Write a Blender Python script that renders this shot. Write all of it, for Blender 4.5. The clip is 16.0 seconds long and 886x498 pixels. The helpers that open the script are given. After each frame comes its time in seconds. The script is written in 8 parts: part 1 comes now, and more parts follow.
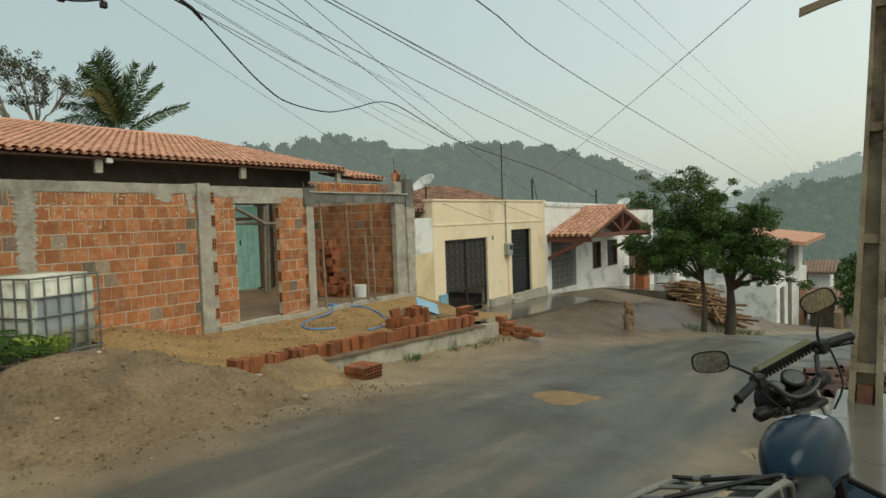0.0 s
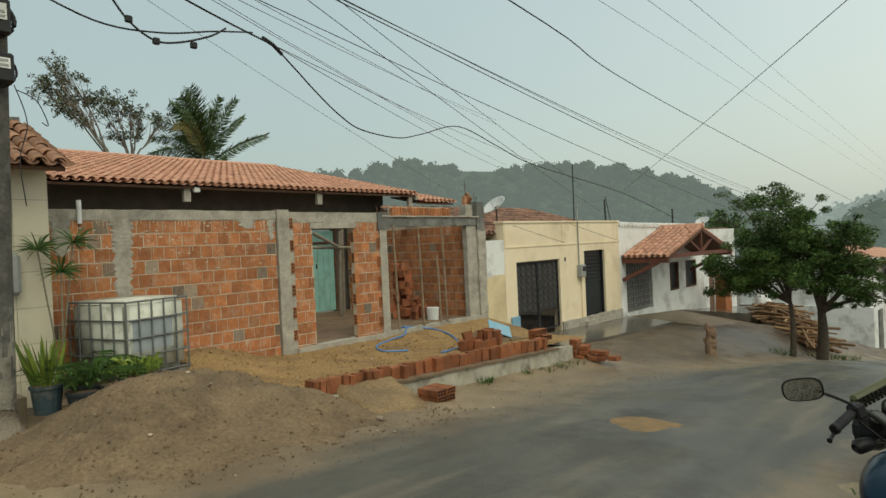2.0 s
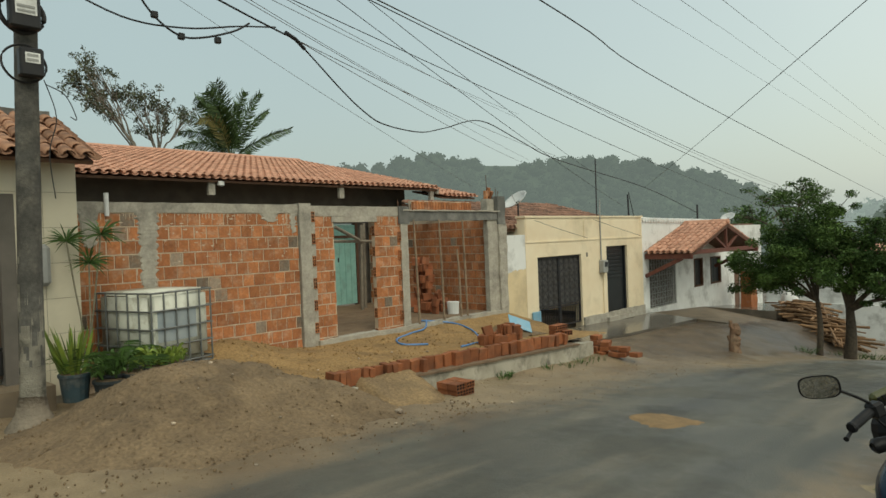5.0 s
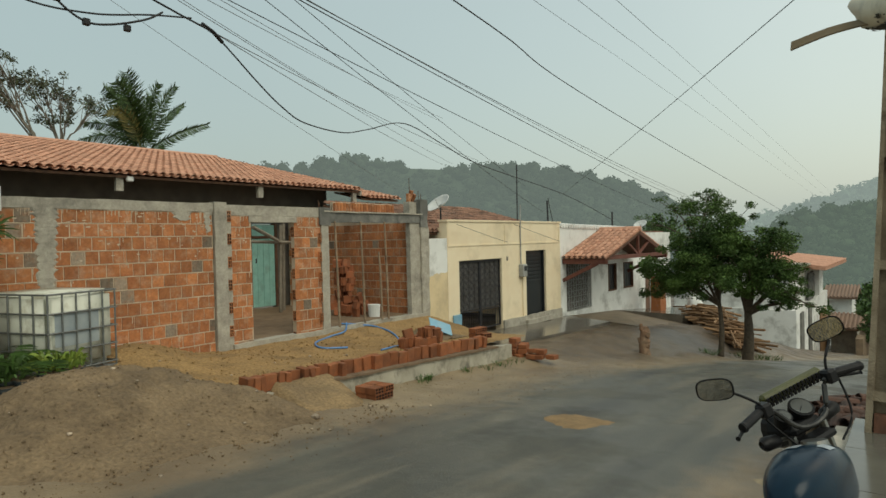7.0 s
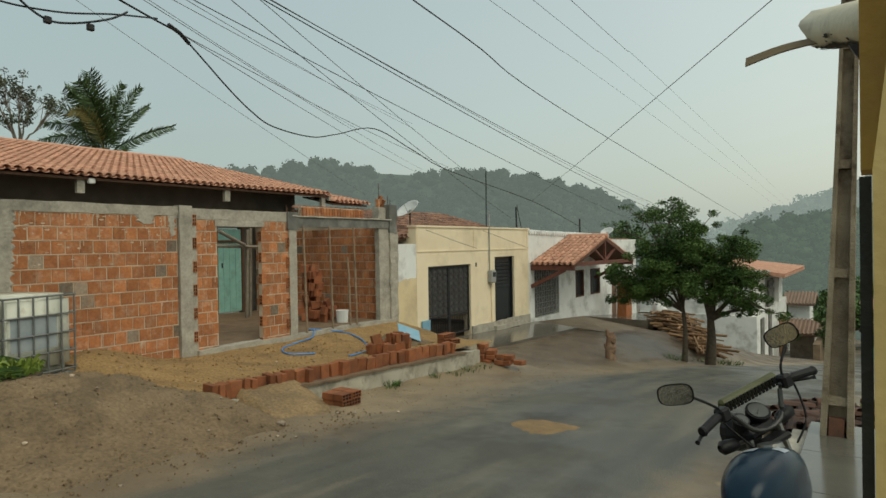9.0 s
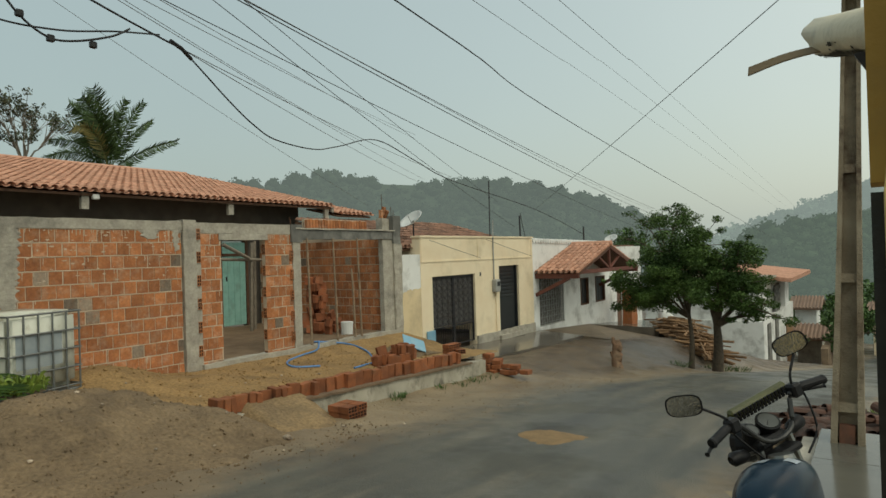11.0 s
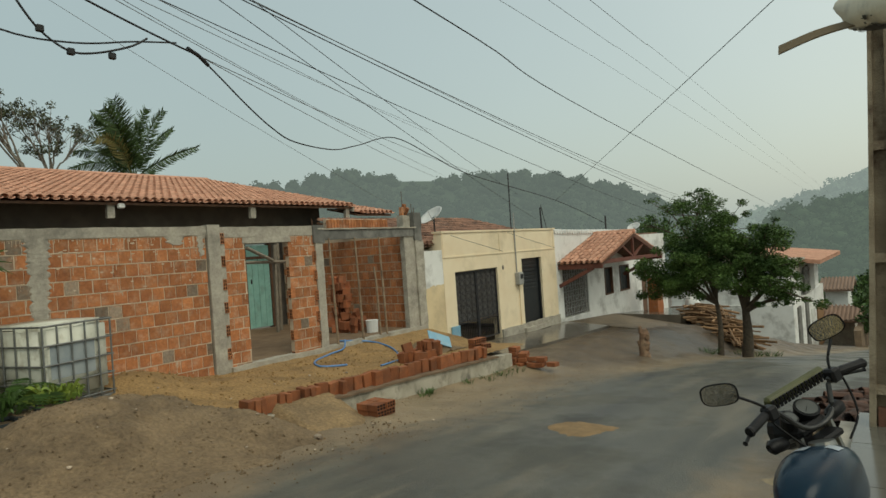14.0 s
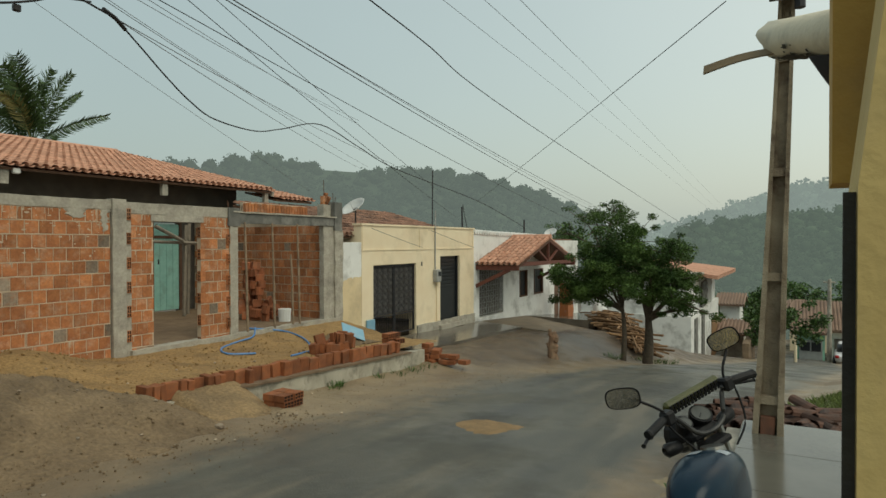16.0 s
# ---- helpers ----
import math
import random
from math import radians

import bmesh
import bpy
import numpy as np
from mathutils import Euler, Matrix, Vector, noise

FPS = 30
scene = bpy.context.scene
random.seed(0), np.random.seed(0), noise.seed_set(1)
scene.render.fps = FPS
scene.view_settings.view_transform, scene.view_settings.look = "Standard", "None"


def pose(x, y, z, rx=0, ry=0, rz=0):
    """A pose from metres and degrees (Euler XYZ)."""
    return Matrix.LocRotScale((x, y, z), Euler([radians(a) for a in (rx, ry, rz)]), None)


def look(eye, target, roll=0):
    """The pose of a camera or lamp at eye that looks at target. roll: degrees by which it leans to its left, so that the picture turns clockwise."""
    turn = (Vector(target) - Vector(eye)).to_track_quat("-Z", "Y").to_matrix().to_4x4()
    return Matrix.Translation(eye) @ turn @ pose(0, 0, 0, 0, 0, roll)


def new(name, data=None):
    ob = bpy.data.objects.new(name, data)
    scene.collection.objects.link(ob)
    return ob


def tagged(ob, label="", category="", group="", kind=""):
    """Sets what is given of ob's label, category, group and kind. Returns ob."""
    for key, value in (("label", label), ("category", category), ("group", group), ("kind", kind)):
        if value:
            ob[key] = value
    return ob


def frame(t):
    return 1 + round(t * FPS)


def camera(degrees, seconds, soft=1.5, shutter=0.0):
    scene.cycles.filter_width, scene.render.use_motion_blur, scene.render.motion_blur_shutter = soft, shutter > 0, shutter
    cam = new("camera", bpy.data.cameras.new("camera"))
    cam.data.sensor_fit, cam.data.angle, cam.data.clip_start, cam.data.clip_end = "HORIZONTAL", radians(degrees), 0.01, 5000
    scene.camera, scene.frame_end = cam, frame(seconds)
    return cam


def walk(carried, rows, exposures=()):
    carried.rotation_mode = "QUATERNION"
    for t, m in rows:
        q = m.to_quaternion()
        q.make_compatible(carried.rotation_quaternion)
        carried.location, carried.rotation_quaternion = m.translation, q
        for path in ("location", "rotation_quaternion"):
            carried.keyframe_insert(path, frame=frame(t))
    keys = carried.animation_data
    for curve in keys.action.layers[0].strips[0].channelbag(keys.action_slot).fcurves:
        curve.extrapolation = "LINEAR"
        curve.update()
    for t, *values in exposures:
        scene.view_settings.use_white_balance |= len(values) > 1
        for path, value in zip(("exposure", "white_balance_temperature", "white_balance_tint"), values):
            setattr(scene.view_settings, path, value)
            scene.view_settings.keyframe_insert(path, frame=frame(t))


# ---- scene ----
cam = camera(69.8, 16.0)
PATH = [
    (0, (0.052, 0.094, -0.023), (1.68, 1.253, -0.117), -1.9),
    (0.5, (0.052, 0.093, -0.029), (1.658, 1.281, -0.118), -2.3),
    (1, (0.043, 0.083, -0.028), (1.609, 1.324, -0.113), -2.8),
    (1.5, (0.038, 0.091, -0.02), (1.578, 1.367, -0.058), -2.3),
    (2, (0.011, 0.089, -0.012), (1.504, 1.42, -0.028), -2.6),
    (2.5, (0.007, 0.083, -0.014), (1.446, 1.472, -0.02), -2.5),
    (3, (0.008, 0.084, -0.014), (1.392, 1.528, -0.02), -1.8),
    (5.3, (0.026, 0.055, -0.018), (1.501, 1.405, -0.063), -2.4),
    (5.5, (0.039, 0.054, -0.023), (1.545, 1.369, -0.081), -2.1),
    (6, (0.053, 0.05, -0.019), (1.593, 1.323, -0.091), -1.8),
    (6.5, (0.058, 0.051, -0.013), (1.628, 1.288, -0.071), -2.1),
    (7, (0.062, 0.047, -0.01), (1.663, 1.246, -0.04), -1.3),
    (7.5, (0.053, 0.045, -0.01), (1.668, 1.224, -0.037), -0.9),
    (8, (0.058, 0.038, -0.013), (1.702, 1.177, -0.043), -0.9),
    (8.5, (0.056, 0.033, -0.011), (1.711, 1.156, -0.031), -0.8),
    (11, (0.073, 0.039, 0.006), (1.723, 1.169, 0.022), -1.8),
    (11.5, (0.057, 0.036, 0.001), (1.642, 1.256, 0.033), -2.7),
    (12, (0.066, 0.042, 0.007), (1.595, 1.331, 0.047), -3.1),
    (12.5, (0.053, 0.049, 0.009), (1.529, 1.398, 0.073), -3.2),
    (13, (0.056, 0.053, 0.011), (1.568, 1.361, 0.072), -4.0),
    (13.5, (0.058, 0.045, 0.01), (1.624, 1.289, 0.06), -4.5),
    (14, (0.078, 0.058, 0.01), (1.689, 1.243, 0.014), -4.0),
    (14.5, (0.09, 0.062, 0.014), (1.759, 1.163, 0.013), -3.8),
    (15, (0.099, 0.064, 0.017), (1.808, 1.103, 0.018), -2.3),
    (15.5, (0.096, 0.077, 0.01), (1.82, 1.091, -0.007), -0.2),
    (16, (0.093, 0.078, 0.005), (1.84, 1.051, -0.015), -0.1),
]
walk(cam, [(t, look(e, g, r)) for t, e, g, r in PATH], exposures=((0, 0.13, 6680, 5), (3, 0.09, 6680, 5), (5.5, 0.12, 6680, 5), (7, 0.04, 6680, 5), (12.5, -0.06, 6680, 5), (16, -0.05, 6680, 5)))

# ---------------------------------------------------------------- world and sun
world = bpy.data.worlds.new("overcast_sky")
scene.world = world
world.use_nodes = True
wn, wl = world.node_tree.nodes, world.node_tree.links
wn.clear()
sky = wn.new("ShaderNodeTexSky")
sky.sky_type, sky.sun_disc = "NISHITA", False
sky.sun_elevation, sky.sun_rotation = radians(50), radians(120)
sky.dust_density, sky.air_density = 4.0, 1.5
bg_sky = wn.new("ShaderNodeBackground")
bg_sky.inputs[1].default_value = 0.035
wl.new(sky.outputs[0], bg_sky.inputs[0])
# the cloud deck: pale grey, a little darker and bluer to the north-east
wtc = wn.new("ShaderNodeTexCoord")
wsep = wn.new("ShaderNodeSeparateXYZ")
wl.new(wtc.outputs["Generated"], wsep.inputs[0])
wramp = wn.new("ShaderNodeValToRGB")
wmap = wn.new("ShaderNodeMapRange")
wmap.inputs[1].default_value, wmap.inputs[2].default_value = -0.25, 0.95
wl.new(wsep.outputs[1], wmap.inputs[0])
wl.new(wmap.outputs[0], wramp.inputs[0])
wramp.color_ramp.elements[0].color = (0.505, 0.58, 0.555, 1)
wramp.color_ramp.elements[1].color = (0.37, 0.455, 0.46, 1)
wnoise = wn.new("ShaderNodeTexNoise")
wnoise.inputs["Scale"].default_value = 1.3
wnoise.inputs["Detail"].default_value = 4
wl.new(wtc.outputs["Generated"], wnoise.inputs[0])
wmix = wn.new("ShaderNodeMixRGB")
wmix.blend_type, wmix.inputs[0].default_value = "OVERLAY", 0.12
wl.new(wramp.outputs[0], wmix.inputs[1])
wl.new(wnoise.outputs[0], wmix.inputs[2])
bg_cloud = wn.new("ShaderNodeBackground")
bg_cloud.inputs[1].default_value = 0.85
wl.new(wmix.outputs[0], bg_cloud.inputs[0])
wadd = wn.new("ShaderNodeAddShader")
wl.new(bg_sky.outputs[0], wadd.inputs[0])
wl.new(bg_cloud.outputs[0], wadd.inputs[1])
wout = wn.new("ShaderNodeOutputWorld")
wl.new(wadd.outputs[0], wout.inputs[0])

sun = new("sun", bpy.data.lights.new("sun", "SUN"))
sun.data.energy, sun.data.angle, sun.data.color = 1.5, radians(40), (1.0, 0.94, 0.78)
sun.matrix_world = look((0, 0, 0), (0.25, 0.6, -0.75))


# ---------------------------------------------------------------- materials
def mat(name, col, col2=None, scale=4.0, rough=0.85, bump=0.2, metal=0.0, stain=None, stain_scale=0.7, stain_amt=0.5,
        per_object=0.0, per_island=0.0, coord="Object", detail=6.0, fine=60.0, spec=0.4, depth=0.02, speckle=0.0):
    m = bpy.data.materials.new(name)
    m.use_nodes = True
    n, l = m.node_tree.nodes, m.node_tree.links
    b = n["Principled BSDF"]
    b.inputs["Roughness"].default_value = rough
    b.inputs["Metallic"].default_value = metal
    b.inputs["Specular IOR Level"].default_value = spec
    tc = n.new("ShaderNodeTexCoord")
    if coord == "World":
        geo = n.new("ShaderNodeNewGeometry")
        src = geo.outputs["Position"]
    else:
        src = tc.outputs[coord]
    no = n.new("ShaderNodeTexNoise")
    no.inputs["Scale"].default_value, no.inputs["Detail"].default_value = scale, detail
    l.new(src, no.inputs["Vector"])
    mix = n.new("ShaderNodeMixRGB")
    ramp = n.new("ShaderNodeMapRange")
    ramp.inputs[1].default_value, ramp.inputs[2].default_value = 0.32, 0.68
    l.new(no.outputs[0], ramp.inputs[0])
    l.new(ramp.outputs[0], mix.inputs[0])
    mix.inputs[1].default_value = (*col, 1)
    c2 = col2 or tuple(c * 0.78 for c in col)
    mix.inputs[2].default_value = (*c2, 1)
    out = mix.outputs[0]
    if stain:
        ns = n.new("ShaderNodeTexNoise")
        ns.inputs["Scale"].default_value, ns.inputs["Detail"].default_value = stain_scale, 8
        ns.inputs["Roughness"].default_value = 0.65
        l.new(src, ns.inputs["Vector"])
        mr = n.new("ShaderNodeMapRange")
        mr.inputs[1].default_value, mr.inputs[2].default_value = 0.5, 0.68
        mr.inputs[4].default_value = stain_amt
        l.new(ns.outputs[0], mr.inputs[0])
        mx = n.new("ShaderNodeMixRGB")
        l.new(mr.outputs[0], mx.inputs[0])
        l.new(out, mx.inputs[1])
        mx.inputs[2].default_value = (*stain, 1)
        out = mx.outputs[0]
    for amount, kind in ((per_object, "o"), (per_island, "i")):
        if amount:
            if kind == "o":
                rnd = n.new("ShaderNodeObjectInfo").outputs["Random"]
            else:
                rnd = n.new("ShaderNodeNewGeometry").outputs["Random Per Island"]
            hsv = n.new("ShaderNodeHueSaturation")
            v = n.new("ShaderNodeMapRange")
            v.inputs[3].default_value, v.inputs[4].default_value = 1 - amount, 1 + amount
            l.new(rnd, v.inputs[0])
            l.new(v.outputs[0], hsv.inputs["Value"])
            l.new(out, hsv.inputs["Color"])
            out = hsv.outputs[0]
    if speckle:
        sp = n.new("ShaderNodeTexNoise")
        sp.inputs["Scale"].default_value, sp.inputs["Detail"].default_value = 26, 3
        l.new(src, sp.inputs["Vector"])
        sm = n.new("ShaderNodeMapRange")
        sm.inputs[1].default_value, sm.inputs[2].default_value, sm.inputs[3].default_value, sm.inputs[4].default_value = 0.3, 0.7, 1 - speckle, 1 + speckle
        l.new(sp.outputs[0], sm.inputs[0])
        sh = n.new("ShaderNodeHueSaturation")
        l.new(sm.outputs[0], sh.inputs["Value"])
        l.new(out, sh.inputs["Color"])
        out = sh.outputs[0]
    l.new(out, b.inputs["Base Color"])
    if bump:
        nf = n.new("ShaderNodeTexNoise")
        nf.inputs["Scale"].default_value, nf.inputs["Detail"].default_value = fine, 5
        l.new(src, nf.inputs["Vector"])
        bp = n.new("ShaderNodeBump")
        bp.inputs["Strength"].default_value, bp.inputs["Distance"].default_value = bump, depth
        l.new(nf.outputs[0], bp.inputs["Height"])
        l.new(bp.outputs[0], b.inputs["Normal"])
    return m


M_BRICK = mat("fired_clay_brick", (0.44, 0.172, 0.066), (0.33, 0.122, 0.05), 7, 0.9, 0.4, stain=(0.50, 0.36, 0.25), stain_scale=5.5, stain_amt=0.5, per_object=0.24, coord="World", speckle=0.16)
M_BRICK_I = mat("fired_clay_brick_joined", (0.40, 0.145, 0.052), (0.31, 0.108, 0.042), 9, 0.9, 0.3, stain=(0.30, 0.20, 0.14), stain_scale=5, stain_amt=0.4, per_island=0.22)
M_BRICK_PALE = mat("pale_clay_brick", (0.27, 0.215, 0.16), (0.20, 0.15, 0.11), 9, 0.9, 0.4, stain=(0.33, 0.15, 0.07), stain_scale=7, stain_amt=0.6, per_object=0.4, coord="World", speckle=0.2)
M_MORTAR = mat("cement_mortar", (0.58, 0.47, 0.35), (0.45, 0.35, 0.25), 5, 0.95, 0.4)
M_CEMENT = mat("cement_plaster", (0.44, 0.405, 0.335), (0.32, 0.29, 0.24), 5, 0.92, 0.45, stain=(0.15, 0.14, 0.12), stain_scale=2.4, stain_amt=0.6, speckle=0.12)
M_CEMENT_DK = mat("damp_dark_cement", (0.17, 0.165, 0.15), (0.10, 0.10, 0.09), 4, 0.9, 0.35, stain=(0.3, 0.29, 0.26), stain_scale=2.5, stain_amt=0.6)
M_YELLOW = mat("cream_yellow_paint", (0.82, 0.70, 0.50), (0.78, 0.64, 0.44), 2, 0.8, 0.12, stain=(0.45, 0.36, 0.22), stain_scale=0.9, stain_amt=0.45)
M_WHITE = mat("white_limewash", (0.78, 0.78, 0.75), (0.70, 0.70, 0.67), 2, 0.85, 0.15, stain=(0.24, 0.23, 0.20), stain_scale=1.3, stain_amt=0.65)
M_TILE = mat("new_clay_roof_tile", (0.58, 0.325, 0.225), (0.47, 0.24, 0.158), 6, 0.85, 0.2, stain=(0.25, 0.12, 0.08), stain_scale=3, stain_amt=0.4, per_object=0.15, per_island=0.0, coord="World")
M_TILE_I = mat("new_clay_roof_tile_joined", (0.58, 0.325, 0.225), (0.47, 0.24, 0.158), 6, 0.85, 0.2, stain=(0.25, 0.12, 0.08), stain_scale=3, stain_amt=0.4, per_island=0.18)
M_TILE_OLD = mat("old_clay_roof_tile", (0.31, 0.17, 0.115), (0.19, 0.105, 0.075), 5, 0.9, 0.3, stain=(0.05, 0.045, 0.04), stain_scale=2, stain_amt=0.7, per_island=0.3)
# dark tone holds the shade of unlit spaces; jamb and vent share it
M_DARKWALL = mat("dark_plaster_with_shade", (0.16, 0.14, 0.12), (0.11, 0.10, 0.085), 3, 0.95, 0.2)
M_BLACK = mat("black_iron", (0.02, 0.02, 0.022), (0.03, 0.028, 0.026), 8, 0.5, 0.1, metal=0.3)
M_WOOD = mat("dark_wood", (0.16, 0.085, 0.05), (0.10, 0.055, 0.035), 6, 0.75, 0.3)


# ---------------------------------------------------------------- mesh helpers
def mesh_of(name, bm, *materials, smooth=False):
    me = bpy.data.meshes.new(name)
    bm.normal_update()
    bm.to_mesh(me)
    bm.free()
    for m in materials:
        me.materials.append(m)
    if smooth:
        me.polygons.foreach_set("use_smooth", [True] * len(me.polygons))
    return me


def part(name, bm, material, parent=None, label="", smooth=False):
    mats = material if isinstance(material, (list, tuple)) else (material,)
    ob = new(name, mesh_of(name, bm, *mats, smooth=smooth))
    if parent is not None:
        ob.parent = parent
    if label:
        ob["label"] = label
    return ob


def empty(name, m=None):
    ob = new(name)
    ob.empty_display_size = 0.2
    if m is not None:
        ob.matrix_world = m
    return ob


def add_box(bm, x0, x1, y0, y1, z0, z1, bevel=0.0, m=None, mat_i=0):
    vs = [bm.verts.new(v) for v in ((x0, y0, z0), (x1, y0, z0), (x1, y1, z0), (x0, y1, z0), (x0, y0, z1), (x1, y0, z1), (x1, y1, z1), (x0, y1, z1))]
    fs = [bm.faces.new([vs[i] for i in q]) for q in ((0, 3, 2, 1), (4, 5, 6, 7), (0, 1, 5, 4), (1, 2, 6, 5), (2, 3, 7, 6), (3, 0, 4, 7))]
    for f in fs:
        f.material_index = mat_i
    if bevel:
        es = list({e for f in fs for e in f.edges})
        out = bmesh.ops.bevel(bm, geom=es, offset=bevel, segments=1, affect="EDGES")
        vs = list({v for f in out["faces"] for v in f.verts} | {v for v in vs if v.is_valid})
    if m is not None:
        bmesh.ops.transform(bm, matrix=m, verts=vs)
    return vs


def box(x0, x1, y0, y1, z0, z1, bevel=0.0, m=None):
    bm = bmesh.new()
    add_box(bm, x0, x1, y0, y1, z0, z1, bevel, m)
    return bm


def add_tube(bm, pts, r, sides=8, cap=True, closed=False):
    """A round tube along points; r is a number or one radius a point."""
    pts = [Vector(p) for p in pts]
    rings = []
    n = len(pts)
    for i, p in enumerate(pts):
        a, b = pts[max(i - 1, 0)], pts[min(i + 1, n - 1)]
        d = (b - a).normalized() if (b - a).length > 1e-9 else Vector((0, 0, 1))
        ref = Vector((0, 0, 1)) if abs(d.z) < 0.9 else Vector((1, 0, 0))
        u = d.cross(ref).normalized()
        v = d.cross(u)
        rr = r[i] if isinstance(r, (list, tuple)) else r
        rings.append([bm.verts.new(p + u * rr * math.cos(2 * math.pi * k / sides) + v * rr * math.sin(2 * math.pi * k / sides)) for k in range(sides)])
    for i in range(n - 1):
        for k in range(sides):
            bm.faces.new((rings[i][k], rings[i][(k + 1) % sides], rings[i + 1][(k + 1) % sides], rings[i + 1][k]))
    if cap and sides > 2:
        bm.faces.new(rings[0])
        bm.faces.new(rings[-1][::-1])


def tube(pts, r, sides=8):
    bm = bmesh.new()
    add_tube(bm, pts, r, sides)
    return bm


def slab(pts_top, thick):
    """A flat piece from its outline, pushed down by thick along its normal."""
    bm = bmesh.new()
    vs = [bm.verts.new(p) for p in pts_top]
    f = bm.faces.new(vs)
    f.normal_update()
    nrm = f.normal.copy()
    lo = [bm.verts.new(Vector(p) - nrm * thick) for p in pts_top]
    bm.faces.new(lo[::-1])
    n = len(vs)
    for i in range(n):
        bm.faces.new((vs[i], lo[i], lo[(i + 1) % n], vs[(i + 1) % n]))
    bmesh.ops.recalc_face_normals(bm, faces=bm.faces)
    return bm


# ---------------------------------------------------------------- the ground and the road
def lerp_table(x, xs, zs):
    return float(np.interp(x, xs, zs))


def road_z(x):
    return lerp_table(x, (-60, -10, 0, 3.5, 12, 14.4, 18, 25, 40, 54, 60, 90, 400), (-0.6, -1.5, -1.8, -2.0, -2.7, -2.98, -3.4, -4.42, -6.65, -8.7, -9.5, -11.5, -14))


def road_left(x):
    return lerp_table(x, (-60, 0, 3, 5, 8, 11, 13.5, 17, 20, 24, 30, 45, 60, 90), (5, 4.9, 5.3, 5.7, 6.2, 6.1, 5.3, 4.6, 4.0, 3.0, 2.4, 1.6, 1.2, 1.0))


def road_right(x):
    return lerp_table(x, (-60, 0, 5.5, 9, 14, 20, 30, 60, 90), (1.0, 1.0, 1.15, 0.9, -0.1, -0.8, -2.0, -2.6, -3.0))


def ground_z(x, y):
    z = road_z(x)
    l, r = road_left(x), road_right(x)
    mid = 0.5 * (l + r)
    if r <= y <= l:
        z += 0.05 * (1 - ((y - mid) / (0.5 * (l - r))) ** 2)
    elif y > l:
        d = y - l
        # the shoulder climbs to the house fronts
        goal = lerp_table(x, (-20, 1.0, 6, 12.6, 13.0, 17, 20, 24, 32, 60), (-1.6, -1.85, -2.2, -2.55, -2.72, -2.85, -2.95, -3.3, -5.2, -10))
        w = min(1.0, d / lerp_table(x, (0, 12, 14, 30), (2.5, 1.0, 3.2, 3.0)))
        z += (goal - z) * w * w * (3 - 2 * w)
    else:
        d = r - y
        z += min(0.12, d * 0.25) + min(0, -(d - 3) * 0.1 if d > 3 else 0) * (1 if x > 8 else 0)
        # the grassy bank that falls from the pavement's end to the road
        if 6.4 < x < 15:
            bank = lerp_table(x, (6.4, 8, 14, 15), (-1.9, -1.93, -2.85, -3.0))
            z += max(0.0, bank - z) * min(1.0, d / 0.7)
    return z


def axis(dense0, dense1, step, far0, far1):
    vals = [dense0 + i * step for i in range(int((dense1 - dense0) / step) + 1)]
    s = step
    v = dense1
    while v < far1:
        s *= 1.25
        v += s
        vals.append(min(v, far1))
    s, v = step, dense0
    while v > far0:
        s *= 1.35
        v -= s
        vals.insert(0, max(v, far0))
    return vals


gx = axis(0.0, 22.0, 0.16, -300, 900)
gy = axis(-1.0, 9.9, 0.13, -600, 900)
gnx, gny = len(gx), len(gy)
gverts, gdirt, gdamp = [], [], []
for xx in gx:
    for yy in gy:
        near = -4 < xx < 40 and -6 < yy < 14
        w = noise.noise(Vector((xx * 0.9, yy * 0.9, 0))) * 0.25 + noise.noise(Vector((xx * 2.6, yy * 2.6, 4))) * 0.12
        z = ground_z(xx, yy)
        lft, rgt = road_left(xx), road_right(xx)
        off = min(lft - yy, yy - rgt) + w
        reach = 0.8 if lft - yy > yy - rgt else lerp_table(xx, (0, 4, 7, 11, 14, 20), (0.8, 1.0, 2.2, 2.0, 1.2, 0.9))
        dirt = 1 - min(1, max(0, (off + 0.05) / reach))
        if 1.5 < xx < 4.0 and 3.6 < yy < 4.9:
            dirt -= 0.8 * math.exp(-(((xx - 2.7) / 0.7) ** 2 + ((yy - 4.35) / 0.35) ** 2) ** 2)
        if near and off < 0.1:
            z += 0.035 * noise.noise(Vector((xx * 1.7, yy * 1.7, 2))) + 0.012 * noise.noise(Vector((xx * 6, yy * 6, 2)))
        gverts.append((xx, yy, z))
        gdirt.append(dirt)
        gdamp.append(min(1.0, max(0.0, (xx + 1.5 * w - 11.8) / 2.5)) * min(1.0, max(0.0, (yy - lft + 2 * w + 0.1) / 0.9)))
gfaces = {"road": [], "ground": []}
for i in range(gnx - 1):
    for j in range(gny - 1):
        q = (i * gny + j, (i + 1) * gny + j, (i + 1) * gny + j + 1, i * gny + j + 1)
        cx, cy = 0.5 * (gx[i] + gx[i + 1]), 0.5 * (gy[j] + gy[j + 1])
        key = "road" if road_right(cx) < cy < road_left(cx) and -60 < cx < 90 else "ground"
        gfaces[key].append(q)


